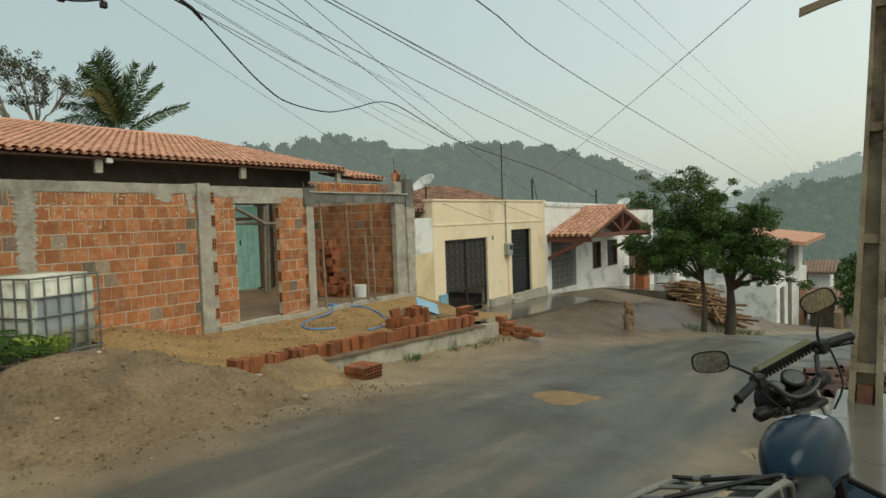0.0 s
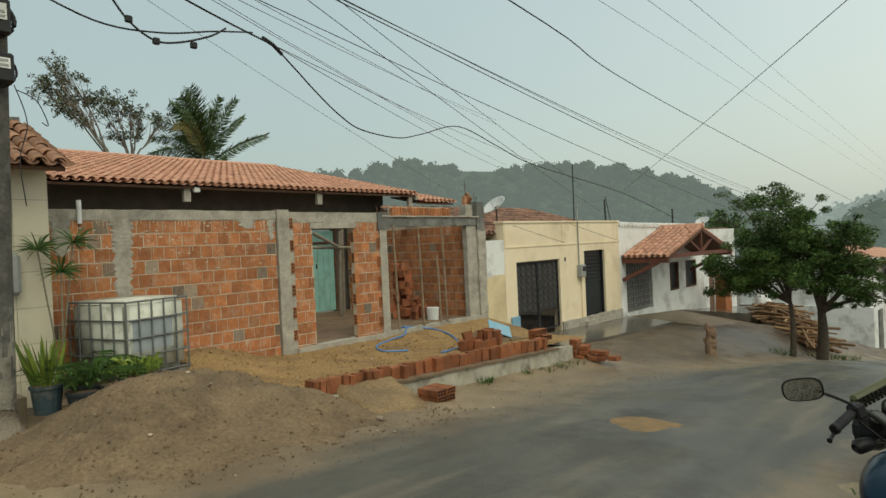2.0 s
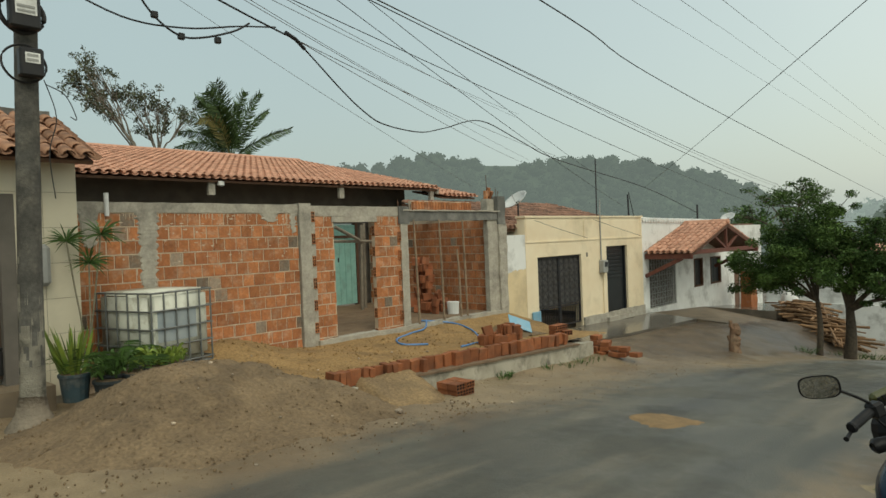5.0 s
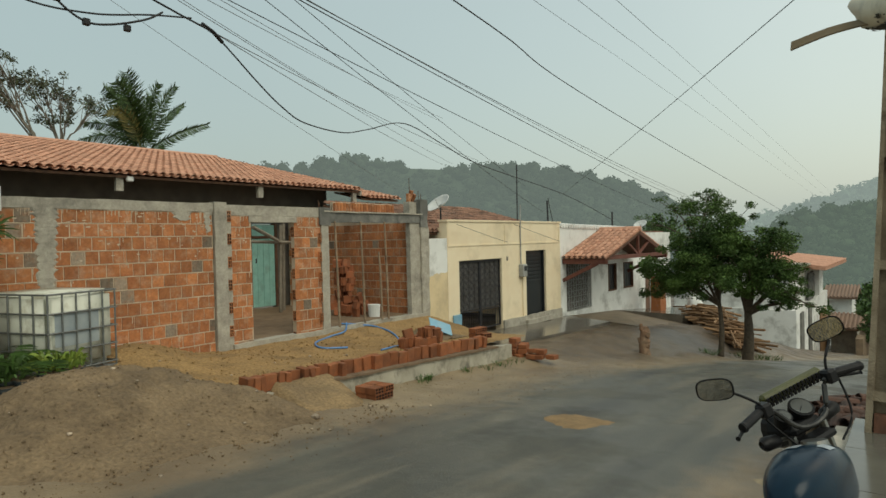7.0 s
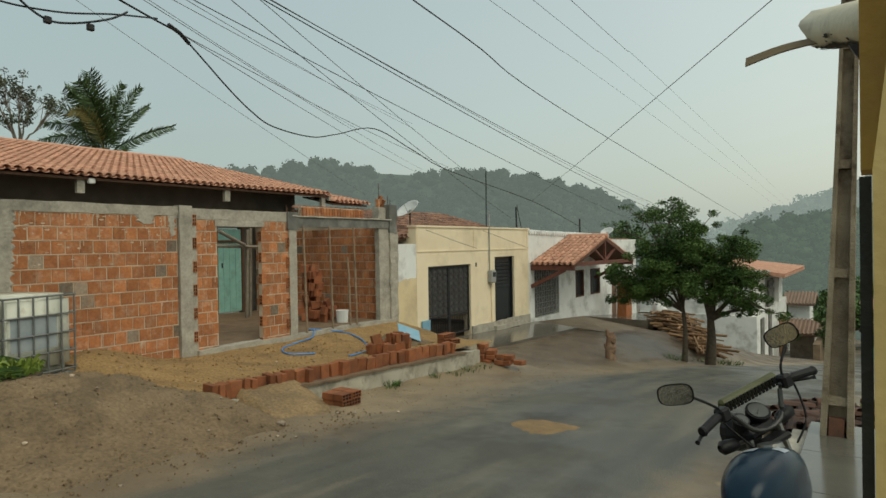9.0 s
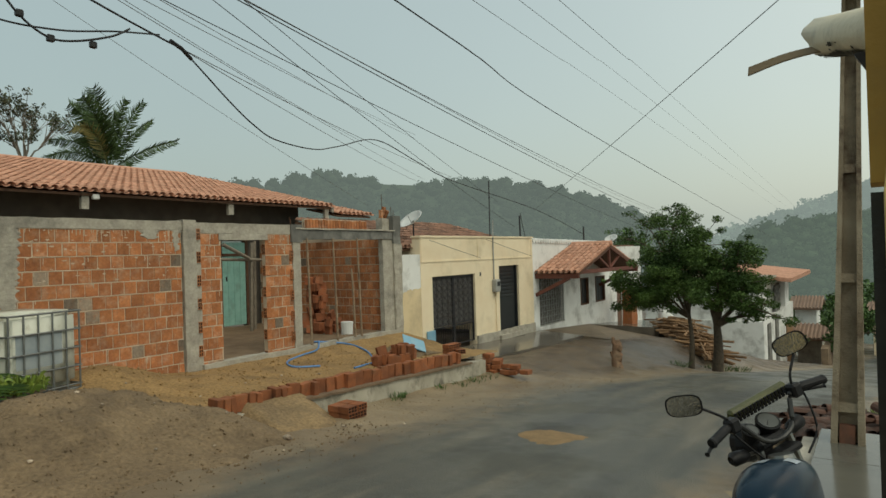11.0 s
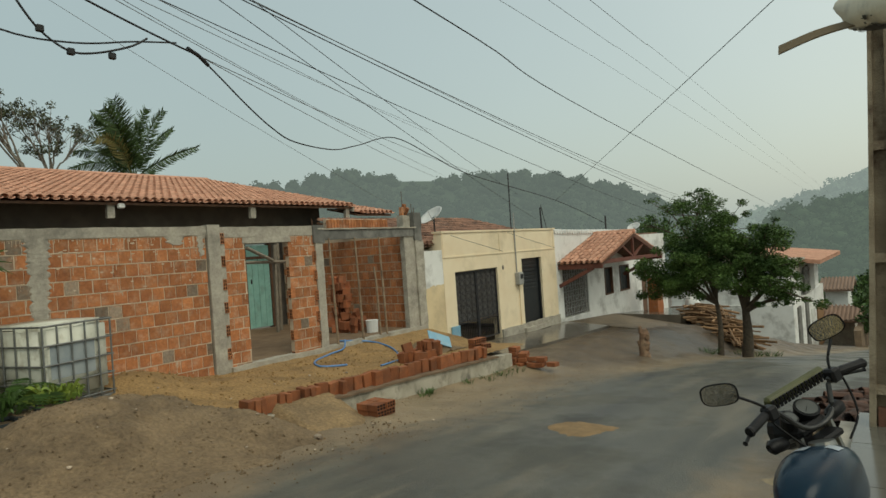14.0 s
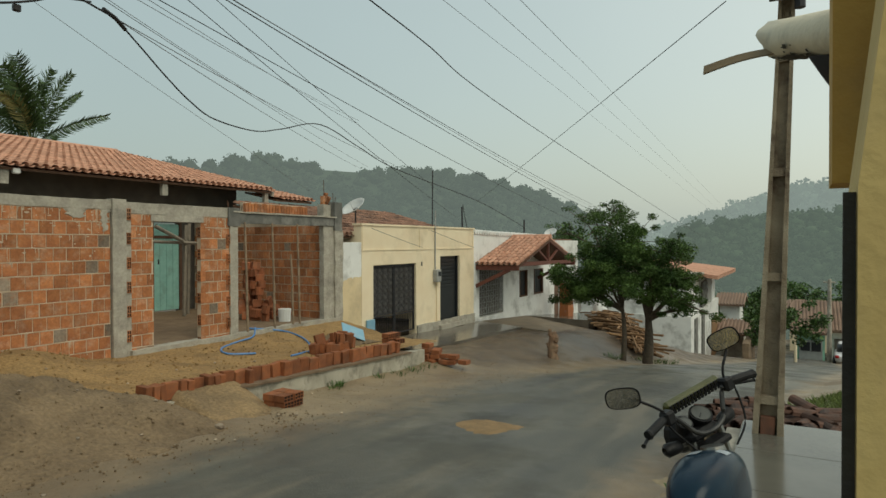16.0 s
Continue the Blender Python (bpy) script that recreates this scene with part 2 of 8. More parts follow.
def ground_material():
    m = bpy.data.materials.new("worn_asphalt_and_sandy_earth")
    m.use_nodes = True
    n, l = m.node_tree.nodes, m.node_tree.links
    b = n["Principled BSDF"]
    geo = n.new("ShaderNodeNewGeometry")
    att = n.new("ShaderNodeAttribute")
    att.attribute_name = "dirt"

    def noise_node(scale, detail, lo, hi, rough=0.6):
        t = n.new("ShaderNodeTexNoise")
        t.inputs["Scale"].default_value, t.inputs["Detail"].default_value, t.inputs["Roughness"].default_value = scale, detail, rough
        l.new(geo.outputs["Position"], t.inputs["Vector"])
        r = n.new("ShaderNodeMapRange")
        r.inputs[1].default_value, r.inputs[2].default_value = lo, hi
        l.new(t.outputs[0], r.inputs[0])
        return r.outputs[0], t.outputs[0]

    def mixc(fac, a, c):
        x = n.new("ShaderNodeMixRGB")
        if hasattr(fac, "default_value"):
            l.new(fac, x.inputs[0])
        else:
            x.inputs[0].default_value = fac
        for sock, val in ((x.inputs[1], a), (x.inputs[2], c)):
            if isinstance(val, tuple):
                sock.default_value = (*val, 1)
            else:
                l.new(val, sock)
        return x.outputs[0]

    big, _ = noise_node(0.5, 5, 0.38, 0.62)
    mid, _ = noise_node(2.2, 6, 0.35, 0.65)
    fine, fraw = noise_node(45, 4, 0.3, 0.7)
    asphalt = mixc(big, (0.070, 0.068, 0.054), (0.125, 0.117, 0.090))
    asphalt = mixc(mid, asphalt, (0.095, 0.090, 0.070))
    # long wear streaks along the wheel tracks and sandy drifts
    mp = n.new("ShaderNodeMapping")
    mp.inputs["Scale"].default_value = (0.22, 1.6, 1.0)
    l.new(geo.outputs["Position"], mp.inputs["Vector"])
    stn = n.new("ShaderNodeTexNoise")
    stn.inputs["Scale"].default_value, stn.inputs["Detail"].default_value, stn.inputs["Roughness"].default_value = 1.0, 7, 0.62
    l.new(mp.outputs[0], stn.inputs["Vector"])
    for lo, hi, amt, tone in ((0.52, 0.70, 0.75, (0.21, 0.175, 0.125)), (0.50, 0.32, 0.7, (0.035, 0.035, 0.034))):
        sr = n.new("ShaderNodeMapRange")
        sr.inputs[1].default_value, sr.inputs[2].default_value, sr.inputs[4].default_value = lo, hi, amt
        l.new(stn.outputs[0], sr.inputs[0])
        asphalt = mixc(sr.outputs[0], asphalt, tone)
    sandy = mixc(mid, (0.36, 0.27, 0.165), (0.27, 0.20, 0.12))
    sandy = mixc(big, sandy, (0.20, 0.145, 0.088))
    damp = n.new("ShaderNodeAttribute")
    damp.attribute_name = "damp"
    sandy = mixc(damp.outputs["Fac"], sandy, mixc(mid, (0.165, 0.118, 0.074), (0.098, 0.072, 0.048)))
    # ragged boundary
    edge, eraw = noise_node(3.0, 8, 0.0, 1.0, 0.7)
    add = n.new("ShaderNodeMath")
    add.operation = "MULTIPLY_ADD"
    l.new(eraw, add.inputs[0])
    add.inputs[1].default_value, add.inputs[2].default_value = 1.1, -0.55
    s = n.new("ShaderNodeMath")
    s.operation = "ADD"
    l.new(att.outputs["Fac"], s.inputs[0])
    l.new(add.outputs[0], s.inputs[1])
    step = n.new("ShaderNodeMapRange")
    step.inputs[1].default_value, step.inputs[2].default_value = 0.2, 0.85
    l.new(s.outputs[0], step.inputs[0])
    col = mixc(step.outputs[0], asphalt, sandy)
    col = mixc(fine, col, mixc(0.35, col, (0.03, 0.03, 0.03)))
    l.new(col, b.inputs["Base Color"])
    # wet patches
    wet, _ = noise_node(0.8, 4, 0.45, 0.6)
    rr = n.new("ShaderNodeMapRange")
    rr.inputs[3].default_value, rr.inputs[4].default_value = 0.36, 0.66
    l.new(wet, rr.inputs[0])
    l.new(rr.outputs[0], b.inputs["Roughness"])
    b.inputs["Specular IOR Level"].default_value = 0.35
    bp = n.new("ShaderNodeBump")
    bp.inputs["Strength"].default_value, bp.inputs["Distance"].default_value = 0.5, 0.012
    l.new(fraw, bp.inputs["Height"])
    l.new(bp.outputs[0], b.inputs["Normal"])
    return m


M_GROUND = ground_material()
for key, lab, cat in (("road", "grey patched asphalt road, damp, with sand along its edges", "road"), ("ground", "bare sandy earth beside the road", "ground")):
    used = sorted({i for f in gfaces[key] for i in f})
    idx = {v: k for k, v in enumerate(used)}
    me = bpy.data.meshes.new(key)
    me.from_pydata([gverts[i] for i in used], [], [[idx[i] for i in f] for f in gfaces[key]])
    at = me.attributes.new("dirt", "FLOAT", "POINT")
    at.data.foreach_set("value", [gdirt[i] for i in used])
    at = me.attributes.new("damp", "FLOAT", "POINT")
    at.data.foreach_set("value", [gdamp[i] for i in used])
    me.materials.append(M_GROUND)
    me.polygons.foreach_set("use_smooth", [True] * len(me.polygons))
    tagged(new(key, me), lab, cat, kind="structure")



def thing(name, label, category, group="", m=None):
    return tagged(empty(name, m), label, category, group)


def at_z(ob, m):
    ob.matrix_basis = m
    return ob


# ---------------------------------------------------------------- bricks
def brick_mesh(name, material, lx=0.19, ly=0.09, lz=0.186, bevel=0.005):
    bm = bmesh.new()
    add_box(bm, -lx / 2, lx / 2, -ly / 2, ly / 2, -lz / 2, lz / 2, bevel)
    return mesh_of(name, bm, material)


ME_BRICK = brick_mesh("brick", M_BRICK)
ME_BRICK_PALE = brick_mesh("brick_pale", M_BRICK_PALE)


def holed_brick_mesh(material, dark):
    """A brick seen on its end: two by three openings between thin walls, at local +x."""
    bm = bmesh.new()
    add_box(bm, -0.095, 0.085, -0.045, 0.045, -0.095, 0.095, 0.004)
    for y in (-0.045, -0.0045, 0.0365):
        add_box(bm, 0.0855, 0.096, y, y + 0.0085, -0.095, 0.095)
    for z in (-0.095, -0.036, 0.0245, 0.0855):
        add_box(bm, 0.0855, 0.0955, -0.0449, 0.0449, z, z + 0.0095)
    # near-black plate: shade inside the openings, put into its colour
    add_box(bm, 0.0856, 0.087, -0.0435, 0.0435, -0.0935, 0.0935, mat_i=1)
    return mesh_of("holed_brick", bm, material, dark)


# colour painted for the shade deep in the brick openings
M_HOLE = mat("brick_hollow_shade", (0.012, 0.007, 0.005), None, 8, 0.95, 0.0)
ME_HOLED = holed_brick_mesh(M_BRICK, M_HOLE)


def brick_object(parent, me, m, name="brick"):
    ob = new(name, me)
    ob.parent = parent
    ob.matrix_basis = m
    return ob


def lay_bricks(parent, x0, x1, ztop, courses, yface, rng, toothed=None, along="x"):
    """Square bricks on edge in half bond, their faces at yface."""
    p = 0.2
    for k in range(courses):
        zc = ztop - 0.205 * (k + 0.5)
        start = x0 - (0.1 if k % 2 else 0.0)
        n = int(math.ceil((x1 - start) / p))
        for i in range(n):
            a, b = max(start + i * p + 0.002, x0), min(start + (i + 1) * p - rng.choice((0.006, 0.009, 0.012, 0.016)), x1)
            if b - a < 0.03:
                continue
            me = ME_BRICK_PALE if rng.random() < 0.035 else ME_BRICK
            jut = rng.uniform(-0.007, -0.001)
            s = (b - a) / 0.19
            if along == "x":
                m = Matrix.Translation(((a + b) / 2, yface + 0.045 + jut, zc + rng.uniform(-.003, .003))) @ Matrix.Rotation(rng.uniform(-.012, .012), 4, "Y") @ Matrix.Diagonal((s, 1, 1, 1))
            else:
                m = Matrix.Translation((yface + 0.045 + jut, (a + b) / 2, zc)) @ Matrix.Rotation(math.pi / 2, 4, "Z") @ Matrix.Diagonal((s, 1, 1, 1))
            brick_object(parent, me, m)


def mortar_beads(parent, x0, x1, ztop, courses, y, seed, along="x"):
    """Uneven mortar squeezed out of the bed joints, one mesh for a wall."""
    r = random.Random(seed)
    bm = bmesh.new()
    for k in range(courses + 1):
        z = ztop - 0.205 * k
        x = x0
        while x < x1 - 0.05:
            ln = min(r.uniform(0.15, 0.9), x1 - x)
            n = max(2, int(ln / 0.05))
            pts, rad = [], []
            for i in range(n + 1):
                q = x + ln * i / n
                w = z + 0.004 * noise.noise(Vector((q * 6, k, seed)))
                pts.append((q, y + 0.004, w) if along == "x" else (y + 0.004, q, w))
                rad.append(max(0.004, 0.0095 + 0.006 * noise.noise(Vector((q * 14, k * 3, seed)))))
            add_tube(bm, pts, rad, 5)
            x += ln + (r.uniform(0.05, 0.25) if r.random() < 0.25 else 0.0)
    tagged(part("mortar_joints", bm, M_MORTAR, parent), kind="stuff")
    # trowel smears hanging from the joints
    bm = bmesh.new()
    for i in range(int((x1 - x0) * 34)):
        q, k = r.uniform(x0, x1 - 0.03), min(int(r.random() ** 3.2 * courses), courses - 1)
        z = ztop - 0.205 * k
        h, w = r.uniform(0.04, 0.13) * (2.2 if r.random() < 0.2 else 1.0), r.uniform(0.004, 0.012)
        if along == "x":
            pts = [(q + 0.006 * noise.noise(Vector((q * 9, j, k))), y - 0.002, z - h * j / 4) for j in range(5)]
            add_tube(bm, pts, [w, w * 0.8, w * 0.6, w * 0.75, w * 0.4], 5)
    # crumbs of mortar pressed flat on the brick faces under the top courses
    for i in range(int((x1 - x0) * 26)):
        q, z = r.uniform(x0, x1 - 0.08), ztop - abs(r.gauss(0, 0.35))
        if along == "x":
            w, h = r.uniform(0.01, 0.045), r.uniform(0.006, 0.022)
            ring = [bm.verts.new((q + w * math.cos(a) * r.uniform(.6, 1), y - 0.0065, z + h * math.sin(a) * r.uniform(.6, 1))) for a in np.linspace(0, 6.283, 9)[:-1]]
            low = [bm.verts.new(v.co + Vector((0, 0.012, 0))) for v in ring]
            bm.faces.new(ring)
            for j in range(8):
                bm.faces.new((ring[j], low[j], low[(j + 1) % 8], ring[(j + 1) % 8]))
    tagged(part("mortar_runs", bm, M_MORTAR, parent), kind="stuff")


# ---------------------------------------------------------------- roof tiles
def tile_verts(w0=0.085, w1=0.07, length=0.42, h=0.07, seg=5, th=0.012, flip=False):
    """One barrel tile: along +y upslope, arched in z."""
    vs, fs = [], []
    for y, w, lift in ((0.0, w0, 0.018), (length, w1, 0.0)):
        for t in (0.0, th):
            for i in range(seg + 1):
                a = math.pi * i / seg
                zz = (h - t) * math.sin(a)
                vs.append((-(w - t) * math.cos(a), y, (zz if not flip else 0.055 - zz) + lift))
    k = seg + 1
    for i in range(seg):
        fs.append((i, i + 1, 2 * k + i + 1, 2 * k + i))
        fs.append((k + i, 3 * k + i, 3 * k + i + 1, k + i + 1))
        fs.append((i, k + i, k + i + 1, i + 1))
    return vs, fs


def tiled_roof(parent, origin, u, v, cols, rows, m_obj, m_join, pu=0.19, pv=0.34, part_rows=2, seed=1, skip=None, thick=0.05, jitter=1.0):
    """Barrel tiles from the eave (u runs along it, v up the slope) over a thin deck."""
    rng = random.Random(seed)
    u, v = Vector(u).normalized(), Vector(v).normalized()
    w = u.cross(v).normalized()
    base = Matrix((u, v, w)).transposed().to_4x4()
    base.translation = origin
    tv, tf = tile_verts()
    cv, cf = tile_verts(0.075, 0.065, 0.42, 0.05, 4, 0.01, True)
    me = bpy.data.meshes.new("roof_tile")
    me.from_pydata(tv, [], tf)
    me.materials.append(m_obj)
    me.polygons.foreach_set("use_smooth", [True] * len(me.polygons))
    av, af = [], []
    for j in range(rows):
        for i in range(cols):
            if skip and skip(i, j):
                continue
            m = base @ Matrix.Translation(((i + 0.5) * pu + rng.uniform(-.008, .008) * jitter, j * pv + rng.uniform(-.012, .012) * jitter, 0.03)) @ Matrix.Rotation(rng.uniform(-.035, .035) * jitter, 4, "Z") @ Matrix.Rotation(-0.02 + rng.uniform(-.01, .01) * jitter, 4, "X")
            if j < part_rows:
                ob = new("roof_tile", me)
                ob.parent = parent
                ob.matrix_basis = m
            else:
                o = len(av)
                av.extend(m @ Vector(p) for p in tv)
                af.extend([[a + o for a in f] for f in tf])
            m2 = base @ Matrix.Translation(((i + 1.0) * pu, j * pv - 0.03, -0.015))
            o = len(av)
            av.extend(m2 @ Vector(p) for p in cv)
            af.extend([[a + o for a in f] for f in cf])
    mj = bpy.data.meshes.new("tile_field")
    mj.from_pydata(av, [], af)
    mj.materials.append(m_join)
    mj.polygons.foreach_set("use_smooth", [True] * len(mj.polygons))
    ob = tagged(new("tile_field", mj), kind="stuff")
    ob.parent = parent
    lu, lv = cols * pu, rows * pv
    deck = slab([base @ Vector(p) for p in ((0, 0.05, -0.03), (lu, 0.05, -0.03), (lu, lv, -0.03), (0, lv, -0.03))], thick)
    part("roof_deck", deck, M_WOOD, parent)
    return base


# ---------------------------------------------------------------- the unfinished brick front
FRONT = 9.8
rng_b = random.Random(5)


def wall_section(name, x0, x1, z0, z1, courses, label):
    w = tagged(part(name, box(x0, x1, FRONT + 0.004, FRONT + 0.1, z0, z1), M_MORTAR), label, "wall", kind="structure")
    lay_bricks(w, x0, x1, z1, courses, FRONT, rng_b)
    mortar_beads(w, x0, x1, z1, courses, FRONT, len(name) + int(x0 * 10))
    return w


wall_1 = wall_section("wall_1", 2.86, 6.46, -2.1, 0.55, 12, "unplastered wall of square orange clay bricks, mortar smeared")
wall_2 = wall_section("wall_2", 6.83, 7.25, -2.1, 0.50, 12, "narrow brick pier between concrete pillar and doorway")
wall_3 = wall_section("wall_3", 8.25, 8.93, -2.1, 0.50, 12, "brick pier between doorway and concrete pillar")


def rough_block(x0, x1, y0, y1, z0, z1, amp=0.012, step=0.11, seed=0):
    """A cast block with uneven faces and chipped edges."""
    bm = bmesh.new()
    add_box(bm, x0, x1, y0, y1, z0, z1)
    longest = max(x1 - x0, y1 - y0, z1 - z0)
    cuts = min(40, max(3, int(longest / step)))
    es = [e for e in bm.edges if e.calc_length() > longest * 0.4]
    bmesh.ops.subdivide_edges(bm, edges=es, cuts=cuts, use_grid_fill=True)
    for vv in bm.verts:
        vv.co += Vector((noise.noise(vv.co * 4 + Vector((seed, 0, 0))), noise.noise(vv.co * 4 + Vector((0, seed + 7, 0))), noise.noise(vv.co * 4 + Vector((0, 3, seed))))) * amp
    return bm


def structure(name, bm, material, label, category="wall", smooth=False):
    return tagged(part(name, bm, material, smooth=smooth), label, category, kind="structure")


structure("tie_beam_1", rough_block(2.84, 6.47, FRONT - 0.012, FRONT + 0.12, 0.552, 0.705), M_CEMENT, "rough grey cement beam along the brick wall top", "beam")
structure("tie_beam_2", rough_block(6.74, 8.9, FRONT - 0.01, FRONT + 0.12, 0.502, 0.69, seed=3), M_CEMENT, "rough grey cement beam over the doorway", "beam")
structure("door_lintel", rough_block(7.2, 8.3, FRONT - 0.018, FRONT + 0.11, 0.385, 0.5, seed=5), M_CEMENT, "pale cement lintel over an open doorway", "lintel")
structure("pillar_1", rough_block(6.48, 6.72, FRONT - 0.045, FRONT + 0.12, -2.1, 0.73, seed=8), M_CEMENT, "bare cast concrete pillar in the brick wall", "pillar")
structure("pillar_2", rough_block(8.93, 9.13, FRONT - 0.03, FRONT + 0.14, -2.1, 0.34, seed=9), M_CEMENT, "slim pale concrete pillar with exposed brick ends", "pillar")
structure("pillar_2_head", rough_block(8.88, 9.18, FRONT - 0.045, FRONT + 0.16, 0.341, 0.7, seed=10), M_CEMENT_DK, "dark concrete head of a slim pillar", "pillar")
structure("pillar_3", rough_block(11.78, 12.15, FRONT - 0.0, FRONT + 0.13, -2.1, 0.62, seed=11), M_CEMENT, "grey concrete corner pillar", "pillar")
structure("pillar_4", rough_block(12.15, 12.44, FRONT - 0.05, FRONT + 0.25, -2.1, 0.30, amp=0.03, seed=12), M_CEMENT, "rough pale concrete edge of a corner pillar", "pillar")
structure("pillar_4_head", rough_block(12.13, 12.4, FRONT - 0.06, FRONT + 0.25, 0.3, 0.98, amp=0.02, seed=13), M_CEMENT_DK, "dark weathered pillar head above the wall", "pillar")
structure("wide_lintel", rough_block(9.18, 12.13, FRONT - 0.03, FRONT + 0.12, 0.40, 0.60, amp=0.015, seed=14), M_CEMENT_DK, "dark weathered concrete lintel over a wide opening", "lintel")
structure("lintel_board", rough_block(9.0, 12.2, FRONT - 0.06, FRONT + 0.14, 0.604, 0.635, amp=0.012, seed=15), M_CEMENT, "pale board along the top of a lintel", "board")
structure("threshold", rough_block(6.8, 12.3, FRONT - 0.07, FRONT + 0.14, -1.98, -1.79, amp=0.02, seed=16), M_CEMENT, "rough concrete threshold below the openings", "sill")

structure("joint_fill", rough_block(6.722, 6.832, FRONT - 0.004, FRONT + 0.09, -2.1, 0.5, amp=0.006, seed=31), M_CEMENT, "pale cement filling between pillar and brick pier")
# brick ends with their openings showing, every second course beside the pillars
for k, z in enumerate((0.487, 0.085, -0.325, -0.731, -1.135, -1.546)):
    brick_object(wall_2, ME_HOLED, Matrix.Translation((6.778, FRONT + 0.07, z)) @ Matrix.Rotation(-math.pi / 2, 4, "Z") @ Matrix.Diagonal((1, 0.85, 1, 1)), "holed_brick")
for z in (0.085, -0.30, -0.717, -1.13, -1.543):
    brick_object(wall_3, ME_HOLED, Matrix.Translation((8.885, FRONT + 0.05, z)) @ Matrix.Rotation(-math.pi / 2, 4, "Z") @ Matrix.Diagonal((1, 0.75, 1, 1)), "holed_brick")
for k in range(6):
    brick_object(wall_3, ME_HOLED, Matrix.Translation((8.29, FRONT + 0.03, 0.35 - 0.205 * (2 * k + 0.7))) @ Matrix.Rotation(math.pi, 4, "Z") @ Matrix.Diagonal((0.6, 1, 1, 1)), "holed_brick")

# cement patch on the wall, and the capped pipe standing on it
def cement_smear(px, pz0, pz1, pw, seed):
    """A ragged patch of cement: wide at its top, with rows of ridges and frayed sides."""
    r = random.Random(seed)
    bm = bmesh.new()
    rows = int((pz1 - pz0) / 0.028)
    prev = None
    for j in range(rows + 1):
        s = j / rows
        z = pz1 - (pz1 - pz0) * s
        half = pw * (1.25 - 0.55 * s ** 0.6) * (1 if s < 0.85 else 1 - 3 * (s - 0.85))
        a = px - half + r.uniform(-0.035, 0.03)
        b = px + half + r.uniform(-0.03, 0.045)
        y = FRONT - 0.009 - r.uniform(0.0, 0.003)
        cur = [bm.verts.new((a + (b - a) * k / 6, y - (0.004 if 0 < k < 6 else -0.02), z + r.uniform(-.004, .004))) for k in range(7)]
        if prev:
            for k in range(6):
                bm.faces.new((prev[k], cur[k], cur[k + 1], prev[k + 1]))
        prev = cur
    ob = part("cement_patch", bm, M_CEMENT, wall_1, "grey cement smear")
    ob.modifiers.new("solid", "SOLIDIFY").thickness = 0.014


for i, row in enumerate(((3.84, -0.85, 0.56, 0.17), (3.04, 0.05, 0.55, 0.14), (6.36, 0.20, 0.55, 0.08), (5.9, 0.40, 0.55, 0.20))):
    cement_smear(*row, 90 + i)

pipe_w = thing("wall_pipe", "short white plastic pipe end above the brick wall", "pipe")
part("tube", tube([(3.27, FRONT - 0.035, 0.50), (3.27, FRONT - 0.035, 0.83)], 0.032, 10), mat("white_pvc", (0.7, 0.7, 0.68), None, 5, 0.45, 0.05), pipe_w)

# side wall of the room, seen through the wide opening
side = structure("wall_4", box(11.908, 12.02, 9.94, 14.4, -2.1, 0.62), M_MORTAR, "brick side wall inside the unfinished room")
lay_bricks(side, 9.95, 14.38, 0.42, 11, 11.9, rng_b, along="y")
mortar_beads(side, 9.95, 14.38, 0.42, 11, 11.9, 77, along="y")
structure("room_floor", rough_block(2.9, 12.0, 9.98, 14.6, -2.1, -1.79, amp=0.03), mat("trodden_earth", (0.22, 0.15, 0.09), (0.16, 0.105, 0.065), 3, 0.95, 0.5, fine=30), "trodden earth floor inside the unfinished house", "floor")

# the old house behind it
OLD = 14.62
# shade below the eave is put into the dark wall colour
structure("wall_6", box(-1.0, 10.72, OLD, OLD + 0.2, -2.0, 1.72), M_DARKWALL, "old house wall, eave shade put into its dark colour")
structure("wall_7", box(11.62, 13.6, OLD, OLD + 0.2, -2.0, 1.72), M_DARKWALL, "old house wall, eave shade put into its dark colour")
structure("wall_8", box(10.72, 11.62, OLD, OLD + 0.2, 0.55, 1.72), M_DARKWALL, "wall over the green door, eave shade put into its colour")
M_TEAL = mat("worn_teal_paint", (0.36, 0.66, 0.58), (0.29, 0.57, 0.50), 5, 0.6, 0.15, stain=(0.20, 0.30, 0.25), stain_scale=4, stain_amt=0.4)
teal = tagged(empty("door_1"), "closed teal wooden door with a dark frame", "door", kind="structure")
for i in range(4):
    part("plank", box(10.78 + i * 0.195, 10.78 + (i + 1) * 0.195 - 0.008, OLD - 0.03, OLD + 0.02, -1.76, 0.13, 0.006), M_TEAL, teal)
part("transom", box(10.78, 11.56, OLD - 0.02, OLD + 0.02, 0.2, 0.5, 0.005), M_TEAL, teal)
part("frame", box(10.72, 10.78, OLD - 0.06, OLD + 0.08, -1.78, 0.55, 0.005), M_WOOD, teal)
part("frame", box(11.56, 11.63, OLD - 0.06, OLD + 0.08, -1.78, 0.55, 0.005), M_WOOD, teal)
part("frame", box(10.78, 11.56, OLD - 0.06, OLD + 0.08, 0.13, 0.2, 0.005), M_WOOD, teal)
part("latch", box(10.9, 10.94, OLD - 0.05, OLD - 0.03, -0.55, -0.42, 0.004), M_BLACK, teal)
